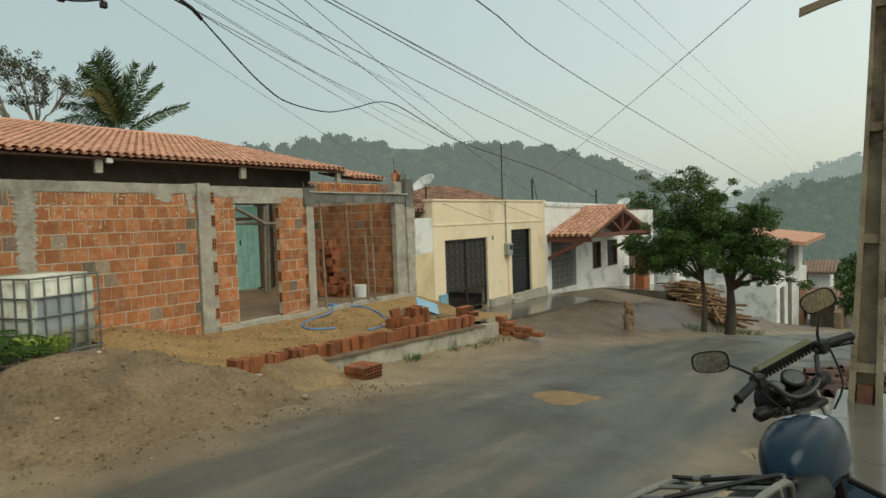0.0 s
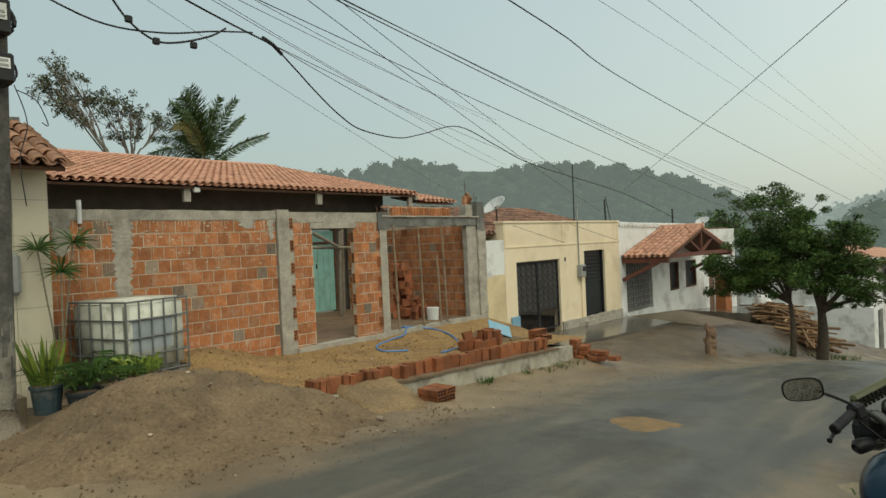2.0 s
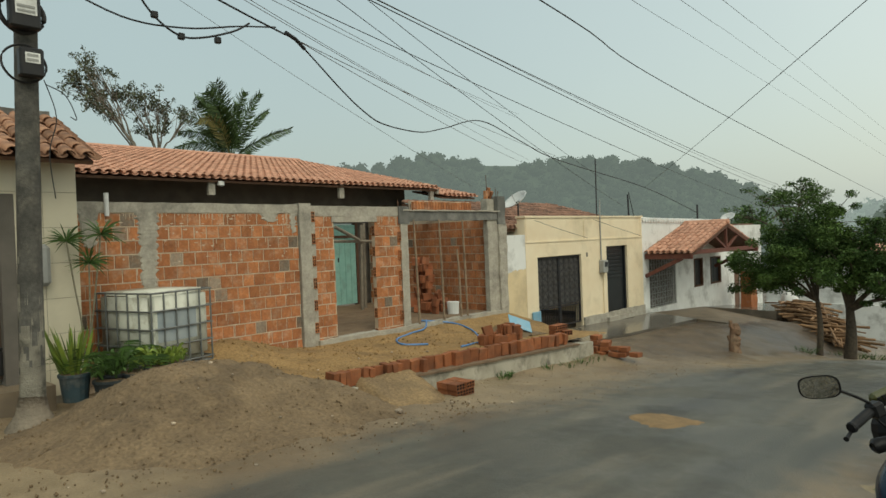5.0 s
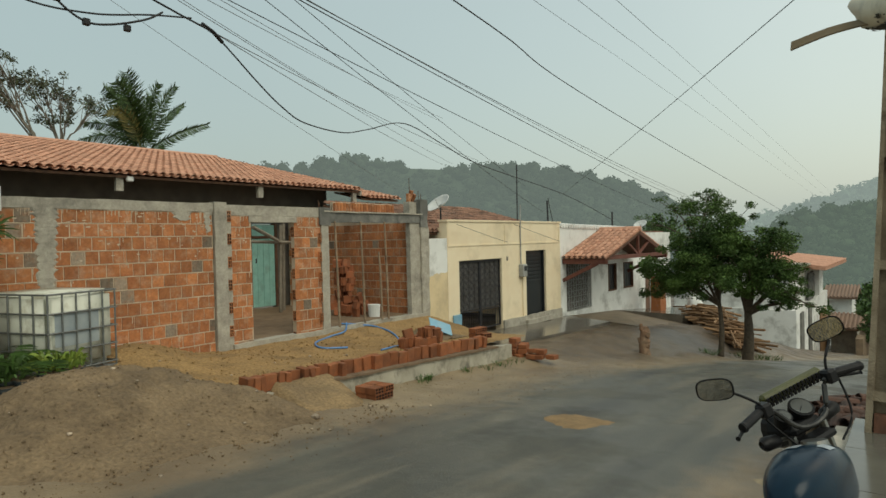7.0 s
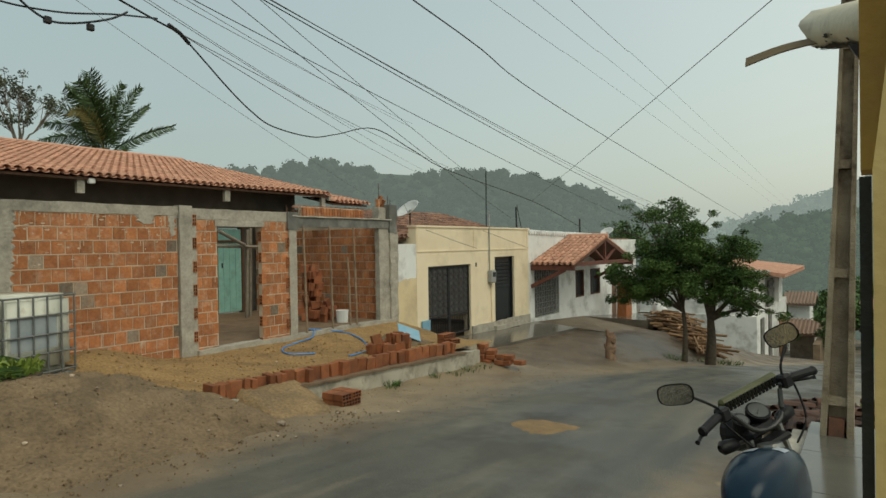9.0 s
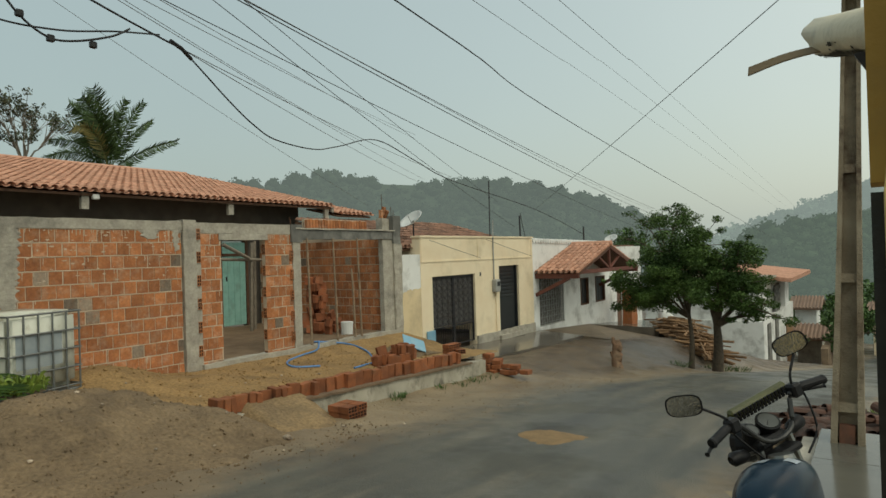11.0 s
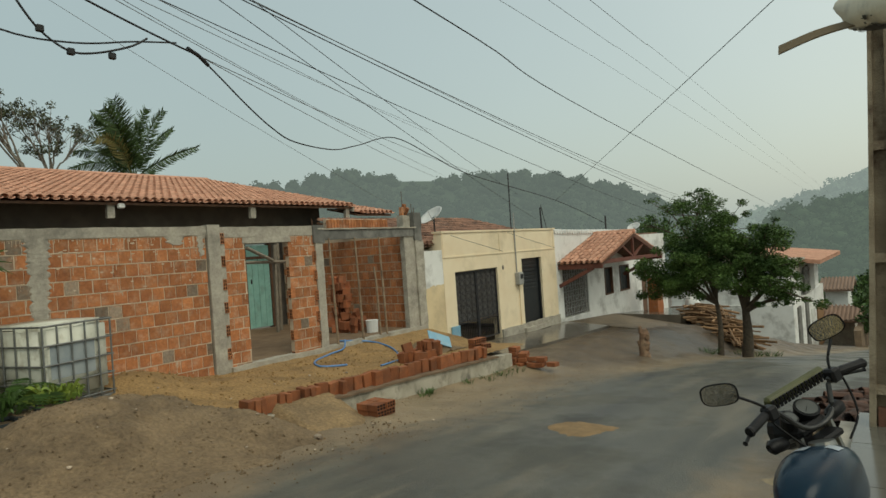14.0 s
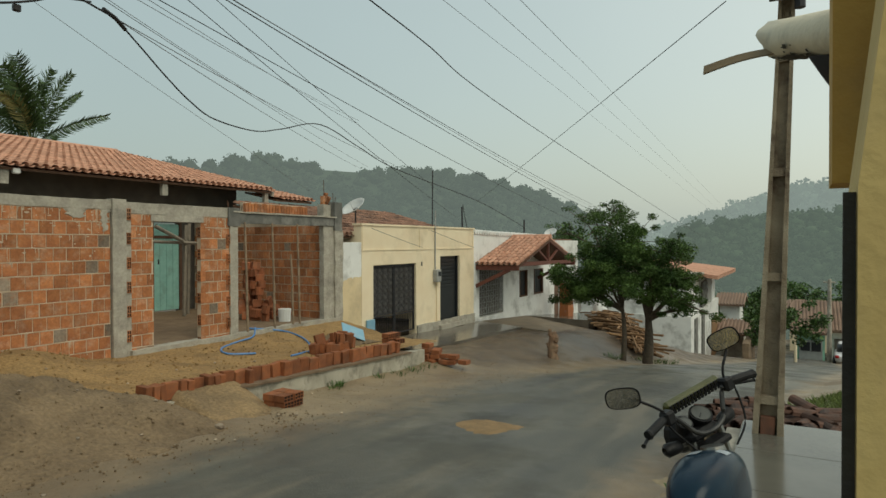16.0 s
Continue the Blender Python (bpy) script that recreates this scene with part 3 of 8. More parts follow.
# props and a sloping brace before the door
prop = thing("timber_brace", "grey timber props leaning before the green door", "timber")
M_GREYWOOD = mat("grey_weathered_wood", (0.26, 0.22, 0.17), (0.17, 0.145, 0.11), 8, 0.9, 0.4)
for a, b in (((10.6, 13.2, -1.8), (10.75, 13.3, 0.45)), ((10.95, 13.5, -1.8), (11.0, 13.5, 0.5)), ((9.4, 13.1, 0.05), (11.2, 13.3, 0.0)), ((9.7, 13.05, 0.4), (10.5, 13.1, 0.05))):
    part("plank", tube([a, b], 0.045, 6), M_GREYWOOD, prop)

old_roof = thing("tiled_roof", "long low roof of new orange clay barrel tiles", "roof")
EAVE_Y, EAVE_Z, RIDGE_Y, RIDGE_Z = 13.3, 1.50, 20.6, 3.12
sl = Vector((0, RIDGE_Y - EAVE_Y, RIDGE_Z - EAVE_Z))
tiled_roof(old_roof, (-0.5, EAVE_Y, EAVE_Z), (1, 0, 0), sl, 75, 22, M_TILE, M_TILE_I, part_rows=3, seed=2)
part("ridge", tube([(-0.5, RIDGE_Y, RIDGE_Z + 0.03), (13.8, RIDGE_Y, RIDGE_Z + 0.03)], 0.11, 8), M_TILE_I, old_roof)
part("verge_board", slab([(13.74, EAVE_Y, EAVE_Z - 0.02), (13.8, EAVE_Y, EAVE_Z - 0.02), (13.8, RIDGE_Y, RIDGE_Z - 0.02), (13.74, RIDGE_Y, RIDGE_Z - 0.02)], 0.14), M_CEMENT, old_roof)
for x in (6.60, 10.16, 13.52):
    part("beam_end", rough_block(x, x + 0.15, EAVE_Y + 0.1, EAVE_Y + 0.2, 1.16, 1.5, amp=0.008), M_CEMENT, old_roof, "grey concrete beam end")
lamp = thing("eave_lamp", "small white floodlight under the eave", "lamp")
part("housing", box(6.80, 6.94, EAVE_Y + 0.02, EAVE_Y + 0.12, 1.36, 1.47, 0.02), M_WHITE, lamp)

# brick parapet and a stub column above the room
para = structure("parapet", box(11.0, 13.2, 11.61, 11.7, 0.62, 0.98), M_MORTAR, "low brick parapet behind the lintel")
rng_p = random.Random(8)
for i in range(22):
    brick_object(para, ME_BRICK, Matrix.Translation((11.05 + i * 0.1, 11.57, 0.8 + rng_p.uniform(-.01, .01))) @ Matrix.Rotation(math.pi / 2, 4, "Z") @ Matrix.Diagonal((0.45, 0.95, 1.7, 1)))
small_roof = thing("small_tile_strip", "strip of orange roof tiles behind the parapet", "roof")
tiled_roof(small_roof, (13.85, 13.2, 1.28), (1, 0, 0), (0, 1, 0.22), 8, 4, M_TILE, M_TILE_I, part_rows=1, seed=4)
stub = structure("stub_column", rough_block(11.85, 12.13, 9.86, 10.05, 0.62, 0.92, amp=0.02, seed=20), M_CEMENT, "short raw concrete column stub", "pillar")
for i in range(3):
    brick_object(stub, ME_BRICK, Matrix.Translation((11.93 + 0.09 * i, 9.95, 1.02 + 0.08 * (i % 2))) @ Matrix.Rotation(0.25 * i, 4, "X") @ Matrix.Diagonal((0.4, 0.9, 1.1, 1)))
bars = thing("rebar_ends", "rusty steel bars sticking out of concrete", "rebar")
M_RUST = mat("rusty_steel", (0.12, 0.06, 0.035), None, 20, 0.8, 0.2, metal=0.3)
for i, (x, y, h) in enumerate(((8.93, 9.83, 0.14), (9.0, 9.9, 0.19), (9.12, 9.84, 0.12), (12.2, 9.85, 0.3), (12.32, 9.9, 0.22), (11.98, 9.95, 0.6), (9.3, 9.85, 0.1))):
    z = 0.66 if x < 10 else 0.9
    part("bar", tube([(x, y, z), (x + 0.02 * (-1) ** i, y, z + h)], 0.008, 5), M_RUST, bars)

# shoring poles in the wide opening
M_POLEWOOD = mat("peeled_pole_wood", (0.33, 0.25, 0.17), (0.20, 0.14, 0.09), 9, 0.9, 0.4, stain=(0.08, 0.05, 0.035), stain_scale=3, stain_amt=0.7)
for x, y, zt in ((9.31, 9.75, 0.42), (10.07, 9.75, 0.42), (10.66, 9.78, -0.25), (10.83, 9.74, 0.42)):
    s = thing("shoring_pole", "thin rough timber pole propping the lintel", "pole", "shoring poles")
    part("stem", tube([(x + 0.05, y, -1.8), (x + 0.01, y - 0.01, -0.7), (x - 0.02, y, zt)], [0.026, 0.024, 0.021], 7), M_POLEWOOD, s)

# heap of bricks and rubbish inside
ME_BRICK_IN = brick_mesh("brick", mat("dusty_red_brick", (0.36, 0.12, 0.05), (0.24, 0.085, 0.04), 6, 0.9, 0.3, stain=(0.22, 0.15, 0.10), stain_scale=5, stain_amt=0.5, per_object=0.3, coord="World"))
inner = thing("brick_heap", "loose stack of clay bricks inside the unfinished room", "bricks")
rng_h = random.Random(3)
for i in range(44):
    k = i // 5
    brick_object(inner, ME_BRICK_IN, Matrix.Translation((11.0 + rng_h.uniform(-.22, .24) * (1 - k * 0.06), 11.3 + rng_h.uniform(-.2, .2), -1.7 + k * 0.145)) @ Euler((rng_h.uniform(-.2, .2), rng_h.uniform(-.2, .2), rng_h.uniform(0, 3))).to_matrix().to_4x4())
for i in range(10):
    brick_object(inner, ME_BRICK_IN, Matrix.Translation((11.35 + rng_h.uniform(-.12, .12), 11.1 + rng_h.uniform(-.2, .2), -1.68 + 0.1 * (i // 3))) @ Euler((rng_h.uniform(-.5, .5), 0.9 + rng_h.uniform(-.4, .4), rng_h.uniform(0, 1))).to_matrix().to_4x4())
for i in range(14):
    brick_object(inner, ME_BRICK_IN, Matrix.Translation((11.0 + rng_h.uniform(-.35, .35), 11.0 + rng_h.uniform(-.4, .4), -1.7 + 0.09 * (i // 6))) @ Euler((rng_h.uniform(-.3, .3), 1.5 * rng_h.choice((0, 1)), rng_h.uniform(0, 3))).to_matrix().to_4x4())
pail = thing("paint_pail", "white plastic pail on the threshold", "pail")
part("body", tube([(11.0, 10.3, -1.79), (11.0, 10.3, -1.5)], [0.13, 0.15], 14), M_WHITE, pail)
bag = thing("cement_bag", "slumped white sack against the pillar", "bag")
bm = bmesh.new()
bmesh.ops.create_icosphere(bm, subdivisions=3, radius=0.22)
for vv in bm.verts:
    vv.co = Vector((vv.co.x * 1.1, vv.co.y * 0.8, vv.co.z * 0.8)) * (1 + 0.25 * noise.noise(vv.co * 6))
bmesh.ops.translate(bm, verts=bm.verts, vec=(9.45, 10.9, -1.62))
part("sack", bm, M_WHITE, bag, smooth=True)

# ---------------------------------------------------------------- cream house
YB, YT = -2.75, 0.455
structure("cream_wall_1", box(13.27, 13.78, FRONT, FRONT + 0.25, YB, YT), M_YELLOW, "cream painted house front with stains")
structure("cream_wall_2", box(15.93, 17.37, FRONT, FRONT + 0.25, YB, YT), M_YELLOW, "cream painted house front between gate and door")
structure("cream_wall_3", box(18.67, 19.72, FRONT, FRONT + 0.25, YB, YT), M_YELLOW, "cream painted house front beside the door")
structure("cream_wall_4", box(13.78, 15.93, FRONT, FRONT + 0.25, -0.59, YT), M_YELLOW, "cream painted wall over the gate")
structure("cream_wall_5", box(17.37, 18.67, FRONT, FRONT + 0.25, -0.42, YT), M_YELLOW, "cream painted wall over the black door")
structure("cream_coping", rough_block(13.24, 19.76, FRONT - 0.03, FRONT + 0.28, YT, YT + 0.05, amp=0.008), M_YELLOW, "thin cream coping along the parapet", "coping")
structure("cream_mould", box(13.28, 19.7, FRONT - 0.018, FRONT, -0.2, -0.165), M_YELLOW, "thin raised band across the cream front", "trim")
structure("cream_mould_left", box(13.3, 13.36, FRONT - 0.016, FRONT, -0.165, 0.44), M_YELLOW, "thin raised upright on the cream front", "trim")
structure("cream_mould_right", box(19.6, 19.66, FRONT - 0.016, FRONT, -0.165, 0.44), M_YELLOW, "thin raised upright on the cream front", "trim")
structure("cream_mould_up", box(16.1, 16.14, FRONT - 0.016, FRONT, -0.165, 0.44), M_YELLOW, "thin raised upright on the cream front", "trim")
structure("cream_plinth", rough_block(15.95, 19.72, FRONT - 0.05, FRONT + 0.02, -2.75, -2.42, amp=0.02), M_CEMENT, "stained cement foot of the cream wall", "trim")
M_CREAM_LOW = mat("worn_cream_paint", (0.72, 0.58, 0.36), (0.66, 0.52, 0.31), 2, 0.85, 0.2, stain=(0.42, 0.33, 0.22), stain_scale=1.2, stain_amt=0.6)
structure("annex_wall_low", box(12.44, 13.268, FRONT + 0.01, FRONT + 0.2, -2.4, -0.83), M_CREAM_LOW, "worn cream wall beside the pillar")
bm = bmesh.new()
top_v = [bm.verts.new((12.45 + 0.8 * i / 16, FRONT + 0.005, -0.80)) for i in range(17)]
low_v = [bm.verts.new((12.45 + 0.8 * i / 16, FRONT + 0.005, -0.86 - 0.1 * max(0.0, noise.noise(Vector((i * 0.6, 3, 1)))) - 0.10 * (i / 16 < 0.35) * (1 - i / 6))) for i in range(17)]
for i in range(16):
    bm.faces.new((top_v[i], low_v[i], low_v[i + 1], top_v[i + 1]))
structure("whitewash_edge", bm, M_WHITE, "ragged lower edge of a whitewashed patch", "paint")
structure("annex_wall_high", box(12.44, 13.268, FRONT + 0.006, FRONT + 0.2, -0.83, 0.02), M_WHITE, "whitewashed patch on the wall beside the pillar")
structure("cream_side_wall", box(13.27, 13.5, FRONT + 0.25, 15.5, YB, 0.3), M_YELLOW, "cream side wall under the old roof")
structure("cream_back", box(13.5, 19.7, 15.3, 15.5, YB, 0.6), M_YELLOW, "back wall of the cream house")
structure("house_division", box(19.5, 19.72, FRONT + 0.25, 15.5, YB, 0.35), M_YELLOW, "side wall between two houses")
cream_roof = thing("old_tiled_roof", "old dark clay tile roof, uneven and mossy", "roof")
tiled_roof(cream_roof, (12.3, 10.06, 0.18), (1, 0, 0), (0, 3.2, 0.86), 39, 10, M_TILE_OLD, M_TILE_OLD, part_rows=1, seed=6, jitter=2.2)

gate = thing("iron_gate", "dark double-leaf iron gate with scrollwork and wire mesh", "gate")
GX0, GX1, GZ0, GZ1 = 13.8, 15.91, -2.53, -0.61
M_IRON = mat("dark_grey_iron", (0.045, 0.045, 0.05), (0.03, 0.03, 0.033), 12, 0.6, 0.15, metal=0.4, stain=(0.09, 0.06, 0.045), stain_scale=6, stain_amt=0.5)
for x0, x1, leaf in ((GX0, 14.845, 0), (14.865, GX1, 1)):
    fr = bmesh.new()
    for a in ((x0, x0 + 0.035, GZ0, GZ1), (x1 - 0.035, x1, GZ0, GZ1), (x0 + 0.035, x1 - 0.035, GZ1 - 0.04, GZ1), (x0 + 0.035, x1 - 0.035, GZ0 + 0.52, GZ0 + 0.55), (x0 + 0.035, x1 - 0.035, GZ0, GZ0 + 0.03)):
        add_box(fr, a[0], a[1], FRONT + 0.05, FRONT + 0.09, a[2], a[3])
    lf = part("gate_leaf", fr, M_IRON, gate)
    rods = bmesh.new()
    n = 12
    for i in range(1, n):
        x = x0 + (x1 - x0) * i / n
        add_tube(rods, [(x, FRONT + 0.07, GZ0 + 0.02), (x, FRONT + 0.07, GZ0 + 0.54)], 0.008, 5)
        if i % 3 == 0:
            add_tube(rods, [(x, FRONT + 0.07, GZ0 + 0.54), (x, FRONT + 0.07, GZ1 - 0.02)], 0.009, 5)
    tagged(part("lower_lattice", rods, M_IRON, lf), kind="stuff")
    sc = bmesh.new()
    for row in range(7):
        for col in range(4):
            cx = x0 + (x1 - x0) * (col + 0.5) / 4
            cz = GZ0 + 0.66 + row * 0.185
            for s in (-1, 1):
                pts = [(cx + s * (0.015 + 0.085 * math.sin(a * 0.9)) * (1 - 0.06 * a), FRONT + 0.07, cz + 0.085 * math.cos(a)) for a in np.linspace(0, 4.6, 12)]
                add_tube(sc, pts, 0.008, 4)
    tagged(part("scrollwork", sc, M_IRON, lf), kind="stuff")
    back = box(x0 + 0.02, x1 - 0.02, FRONT + 0.1, FRONT + 0.105, GZ0 + 0.56, GZ1 - 0.03)
    part("backing_sheet", back, mat("grimy_sheet", (0.10, 0.095, 0.09), (0.07, 0.066, 0.06), 6, 0.8, 0.1), lf)
# dark wall paints in the gloom behind the gate
structure("gate_recess", box(13.78, 15.93, FRONT + 1.6, FRONT + 1.7, YB, 0.2), M_DARKWALL, "wall inside the gateway, its shade painted as dark colour")
blue = thing("blue_plate", "pale blue sheet leaning beside the gate", "sheet")
M_BLUE = mat("faded_blue_plastic", (0.16, 0.33, 0.45), (0.21, 0.38, 0.48), 5, 0.5, 0.1, stain=(0.36, 0.38, 0.36), stain_scale=4, stain_amt=0.4)
part("sheet", box(13.42, 13.78, FRONT - 0.06, FRONT - 0.02, -2.5, -2.0, 0.008), M_BLUE, blue)

bdoor = tagged(empty("door_2"), "black iron door with slatted upper panes", "door", kind="structure")
M_BLACKPAINT = mat("black_gloss_paint", (0.012, 0.015, 0.018), (0.02, 0.022, 0.024), 5, 0.35, 0.05)
part("leaf", box(17.4, 18.64, FRONT + 0.13, FRONT + 0.18, -2.54, -0.43, 0.008), M_BLACKPAINT, bdoor)
for i in range(8):
    part("slat", box(17.56, 18.5, FRONT + 0.105, FRONT + 0.13, -1.42 + i * 0.115, -1.35 + i * 0.115, 0.006), M_BLACKPAINT, bdoor)
for x0, x1 in ((17.375, 17.43), (18.61, 18.665)):
    part("frame", box(x0, x1, FRONT + 0.06, FRONT + 0.2, -2.56, -0.42, 0.005), M_BLACKPAINT, bdoor)
part("handle", box(17.5, 17.53, FRONT + 0.08, FRONT + 0.105, -1.66, -1.48, 0.006), mat("steel", (0.5, 0.5, 0.5), None, 9, 0.3, 0.0, metal=1.0), bdoor)
structure("door_sill", rough_block(17.2, 18.8, FRONT - 0.14, FRONT + 0.2, -2.7, -2.56, amp=0.01), M_CEMENT, "concrete step below the black door", "step")

meter = thing("electric_meter", "grey electric meter box with conduit on the cream wall", "meter")
M_GREYBOX = mat("grey_plastic", (0.33, 0.33, 0.31), None, 6, 0.6, 0.05)
part("case", box(16.9, 17.16, FRONT - 0.17, FRONT, -1.2, -0.82, 0.02), M_GREYBOX, meter)
part("window", box(16.95, 17.11, FRONT - 0.18, FRONT - 0.171, -1.02, -0.88, 0.003), M_BLACKPAINT, meter)
part("conduit", tube([(17.0, FRONT - 0.03, -0.82), (17.0, FRONT - 0.03, 0.3), (17.02, FRONT - 0.03, 1.0)], 0.02, 8), M_GREYBOX, meter)
part("conduit", tube([(17.1, FRONT - 0.03, -2.5), (17.1, FRONT - 0.03, -1.2)], 0.016, 8), M_YELLOW, meter)
vent = thing("wall_vent", "tiny dark vent on the cream wall", "vent")
part("plate", box(16.2, 16.28, FRONT - 0.012, FRONT, -0.68, -0.56, 0.003), M_DARKWALL, vent)
mast = thing("antenna_mast", "thin metal mast above the cream house", "antenna")
part("pole", tube([(18.95, 11.0, 0.4), (18.98, 11.0, 2.48)], 0.022, 6), M_IRON, mast)
for z in (1.9, 2.3):
    part("crossbar", tube([(18.86, 10.95, z), (19.1, 11.05, z)], 0.016, 5), M_IRON, mast)
mast2 = thing("antenna_mast", "short dark mast on the roof", "antenna")
part("pole", tube([(22.17, 11.5, 0.3), (22.12, 11.5, 1.4)], 0.035, 6), M_IRON, mast2)
part("stay", tube([(22.2, 11.5, 1.5), (22.5, 11.6, 1.2), (22.8, 11.6, 0.5)], 0.014, 5), M_IRON, mast2)
mast3 = thing("antenna_mast", "short dark post on the white roof", "antenna")
part("pole", tube([(28.6, 11.5, 0.2), (28.6, 11.5, 1.1)], 0.04, 6), M_IRON, mast3)


M_GALV_ARM = mat("pale_arm", (0.4, 0.4, 0.39), None, 5, 0.5, 0.0)


def dish(parent, centre, radius, aim):
    bm = bmesh.new()
    rings, seg = 6, 24
    vv = []
    for i in range(rings + 1):
        r = radius * i / rings
        vv.append([bm.verts.new((r * math.cos(2 * math.pi * k / seg), r * math.sin(2 * math.pi * k / seg), 0.35 * r * r / radius)) for k in range(seg)])
    for i in range(rings):
        for k in range(seg):
            if i == 0:
                continue
            bm.faces.new((vv[i][k], vv[i][(k + 1) % seg], vv[i + 1][(k + 1) % seg], vv[i + 1][k]))
    bm.faces.new([vv[1][k] for k in range(seg)])
    for k in vv[0]:
        bm.verts.remove(k)
    ob = part("reflector", bm, mat("pale_dish_paint", (0.62, 0.62, 0.6), (0.5, 0.5, 0.48), 3, 0.5, 0.05), parent, smooth=True)
    q = Vector(aim).to_track_quat("Z", "Y").to_matrix().to_4x4()
    ob.matrix_basis = Matrix.Translation(centre) @ q
    sol = ob.modifiers.new("solid", "SOLIDIFY")
    sol.thickness = 0.012
    a = Vector(aim).normalized()
    part("feed_arm", tube([Vector(centre) - Vector((0, 0, radius * 0.3)), Vector(centre) + a * radius * 0.8], 0.008, 5), M_GALV_ARM, parent)


d1 = thing("satellite_dish", "pale satellite dish on the cream house roof", "satellite dish")
dish(d1, (13.93, 10.5, 0.90), 0.36, (-0.62, 0.16, 0.76))
part("mount", tube([(13.95, 10.5, 0.3), (13.95, 10.5, 0.88)], 0.025, 6), M_IRON, d1)
d2 = thing("satellite_dish", "small pale satellite dish on the white house roof", "satellite dish")
dish(d2, (31.0, 11.0, 0.44), 0.33, (-0.55, 0.1, 0.8))
part("mount", tube([(31.0, 11.0, 0.1), (31.0, 11.0, 0.44)], 0.025, 6), M_IRON, d2)

# wet sidewalk in front of the cream house
M_WET = mat("wet_concrete", (0.13, 0.115, 0.095), (0.085, 0.075, 0.062), 1.6, 0.16, 0.04, stain=(0.2, 0.17, 0.13), stain_scale=0.9, stain_amt=0.6, spec=0.5)
structure("pavement_1", slab([(12.45, 8.4, -2.66), (20.2, 8.25, -2.86), (20.2, FRONT - 0.002, -2.74), (12.45, FRONT - 0.002, -2.57)], 0.3), M_WET, "wet concrete pavement reflecting the cream house", "pavement")
M_DAMP = mat("damp_concrete", (0.22, 0.17, 0.115), (0.15, 0.115, 0.078), 2.0, 0.55, 0.2, stain=(0.12, 0.1, 0.08), stain_scale=1.0, stain_amt=0.6)
structure("pavement_2", slab([(20.21, 7.2, ground_z(20.2, 7.2) + 0.01), (24.6, 6.9, ground_z(24.6, 6.9) + 0.02), (24.6, 9.79, -3.0), (20.21, 9.79, -2.75)], 0.3), M_DAMP, "damp concrete ramp before the white house", "pavement")
structure("pavement_3", slab([(24.6, 7.2, -3.05), (32.0, 7.0, -3.7), (32.0, 9.79, -3.6), (24.6, 9.79, -3.0)], 0.5), M_WET, "wet concrete pavement by the white house door", "pavement")

# ---------------------------------------------------------------- white house with the porch
# loggia's shade is painted on as a dark back wall
WB = -3.6
structure("white_wall_1", box(19.73, 20.2, FRONT + 0.02, FRONT + 0.25, WB, 0.36), M_WHITE, "stained whitewashed house front")
structure("white_wall_2", box(20.2, 22.3, FRONT + 0.02, FRONT + 0.25, -0.9, 0.36), M_WHITE, "stained whitewashed wall over the grille")
structure("white_wall_3", box(20.2, 22.3, FRONT + 0.02, FRONT + 0.25, WB, -2.64), M_WHITE, "whitewashed wall below the grille")
xs = [22.3, 23.9, 24.75, 25.5, 26.6, 28.1, 29.0, 31.5]
for i in range(0, 8, 2):
    structure("white_wall_%d" % (4 + i), box(xs[i], xs[i + 1], FRONT + 0.02, FRONT + 0.25, WB - 0.4, 0.36 if xs[i] < 26 else 0.1), M_WHITE, "stained whitewashed house front")
for i in (1, 3):
    structure("white_wall_%d" % (4 + i), box(xs[i], xs[i + 1], FRONT + 0.02, FRONT + 0.25, WB, -2.2), M_WHITE, "whitewashed wall below a window")
    structure("white_wall_1%d" % (4 + i), box(xs[i], xs[i + 1], FRONT + 0.02, FRONT + 0.25, -1.12, 0.36), M_WHITE, "whitewashed wall over a window")
    w = tagged(empty("window_%d" % i), "dark wooden window, closed, in a white wall", "window", kind="structure")
    part("shutter", box(xs[i] + 0.05, (xs[i] + xs[i + 1]) / 2 - 0.01, FRONT + 0.1, FRONT + 0.14, -2.15, -1.17, 0.01), M_BLACKPAINT, w)
    part("shutter", box((xs[i] + xs[i + 1]) / 2 + 0.01, xs[i + 1] - 0.05, FRONT + 0.1, FRONT + 0.14, -2.15, -1.17, 0.01), M_BLACKPAINT, w)
    for a in ((xs[i], xs[i] + 0.05, -2.2, -1.12), (xs[i + 1] - 0.05, xs[i + 1], -2.2, -1.12), (xs[i] + 0.05, xs[i + 1] - 0.05, -1.17, -1.12), (xs[i] + 0.05, xs[i + 1] - 0.05, -2.2, -2.15)):
        part("frame", box(a[0], a[1], FRONT, FRONT + 0.18, a[2], a[3], 0.004), M_WOOD, w)
structure("white_wall_20", box(28.1, 29.0, FRONT + 0.02, FRONT + 0.25, -1.0, 0.1), M_WHITE, "whitewashed wall over a doorway")
wd = tagged(empty("door_3"), "dark wooden door of the white house", "door", kind="structure")
part("leaf", box(28.12, 28.98, FRONT + 0.12, FRONT + 0.17, -3.4, -1.02, 0.01), M_WOOD, wd)
structure("white_house_back", box(19.73, 31.5, 15.3, 15.5, WB, 0.36), M_WHITE, "back wall of the white house")
structure("white_house_end", box(31.5, 31.7, FRONT + 0.02, 15.5, WB - 1, 0.1), M_WHITE, "end wall of the white house")
structure("white_roof", slab([(19.75, FRONT + 0.3, 0.22), (31.6, FRONT + 0.3, 0.16), (31.6, 15.3, 0.3), (19.75, 15.3, 0.3)], 0.1), M_TILE_OLD, "flat dark roof behind a white parapet", "roof")

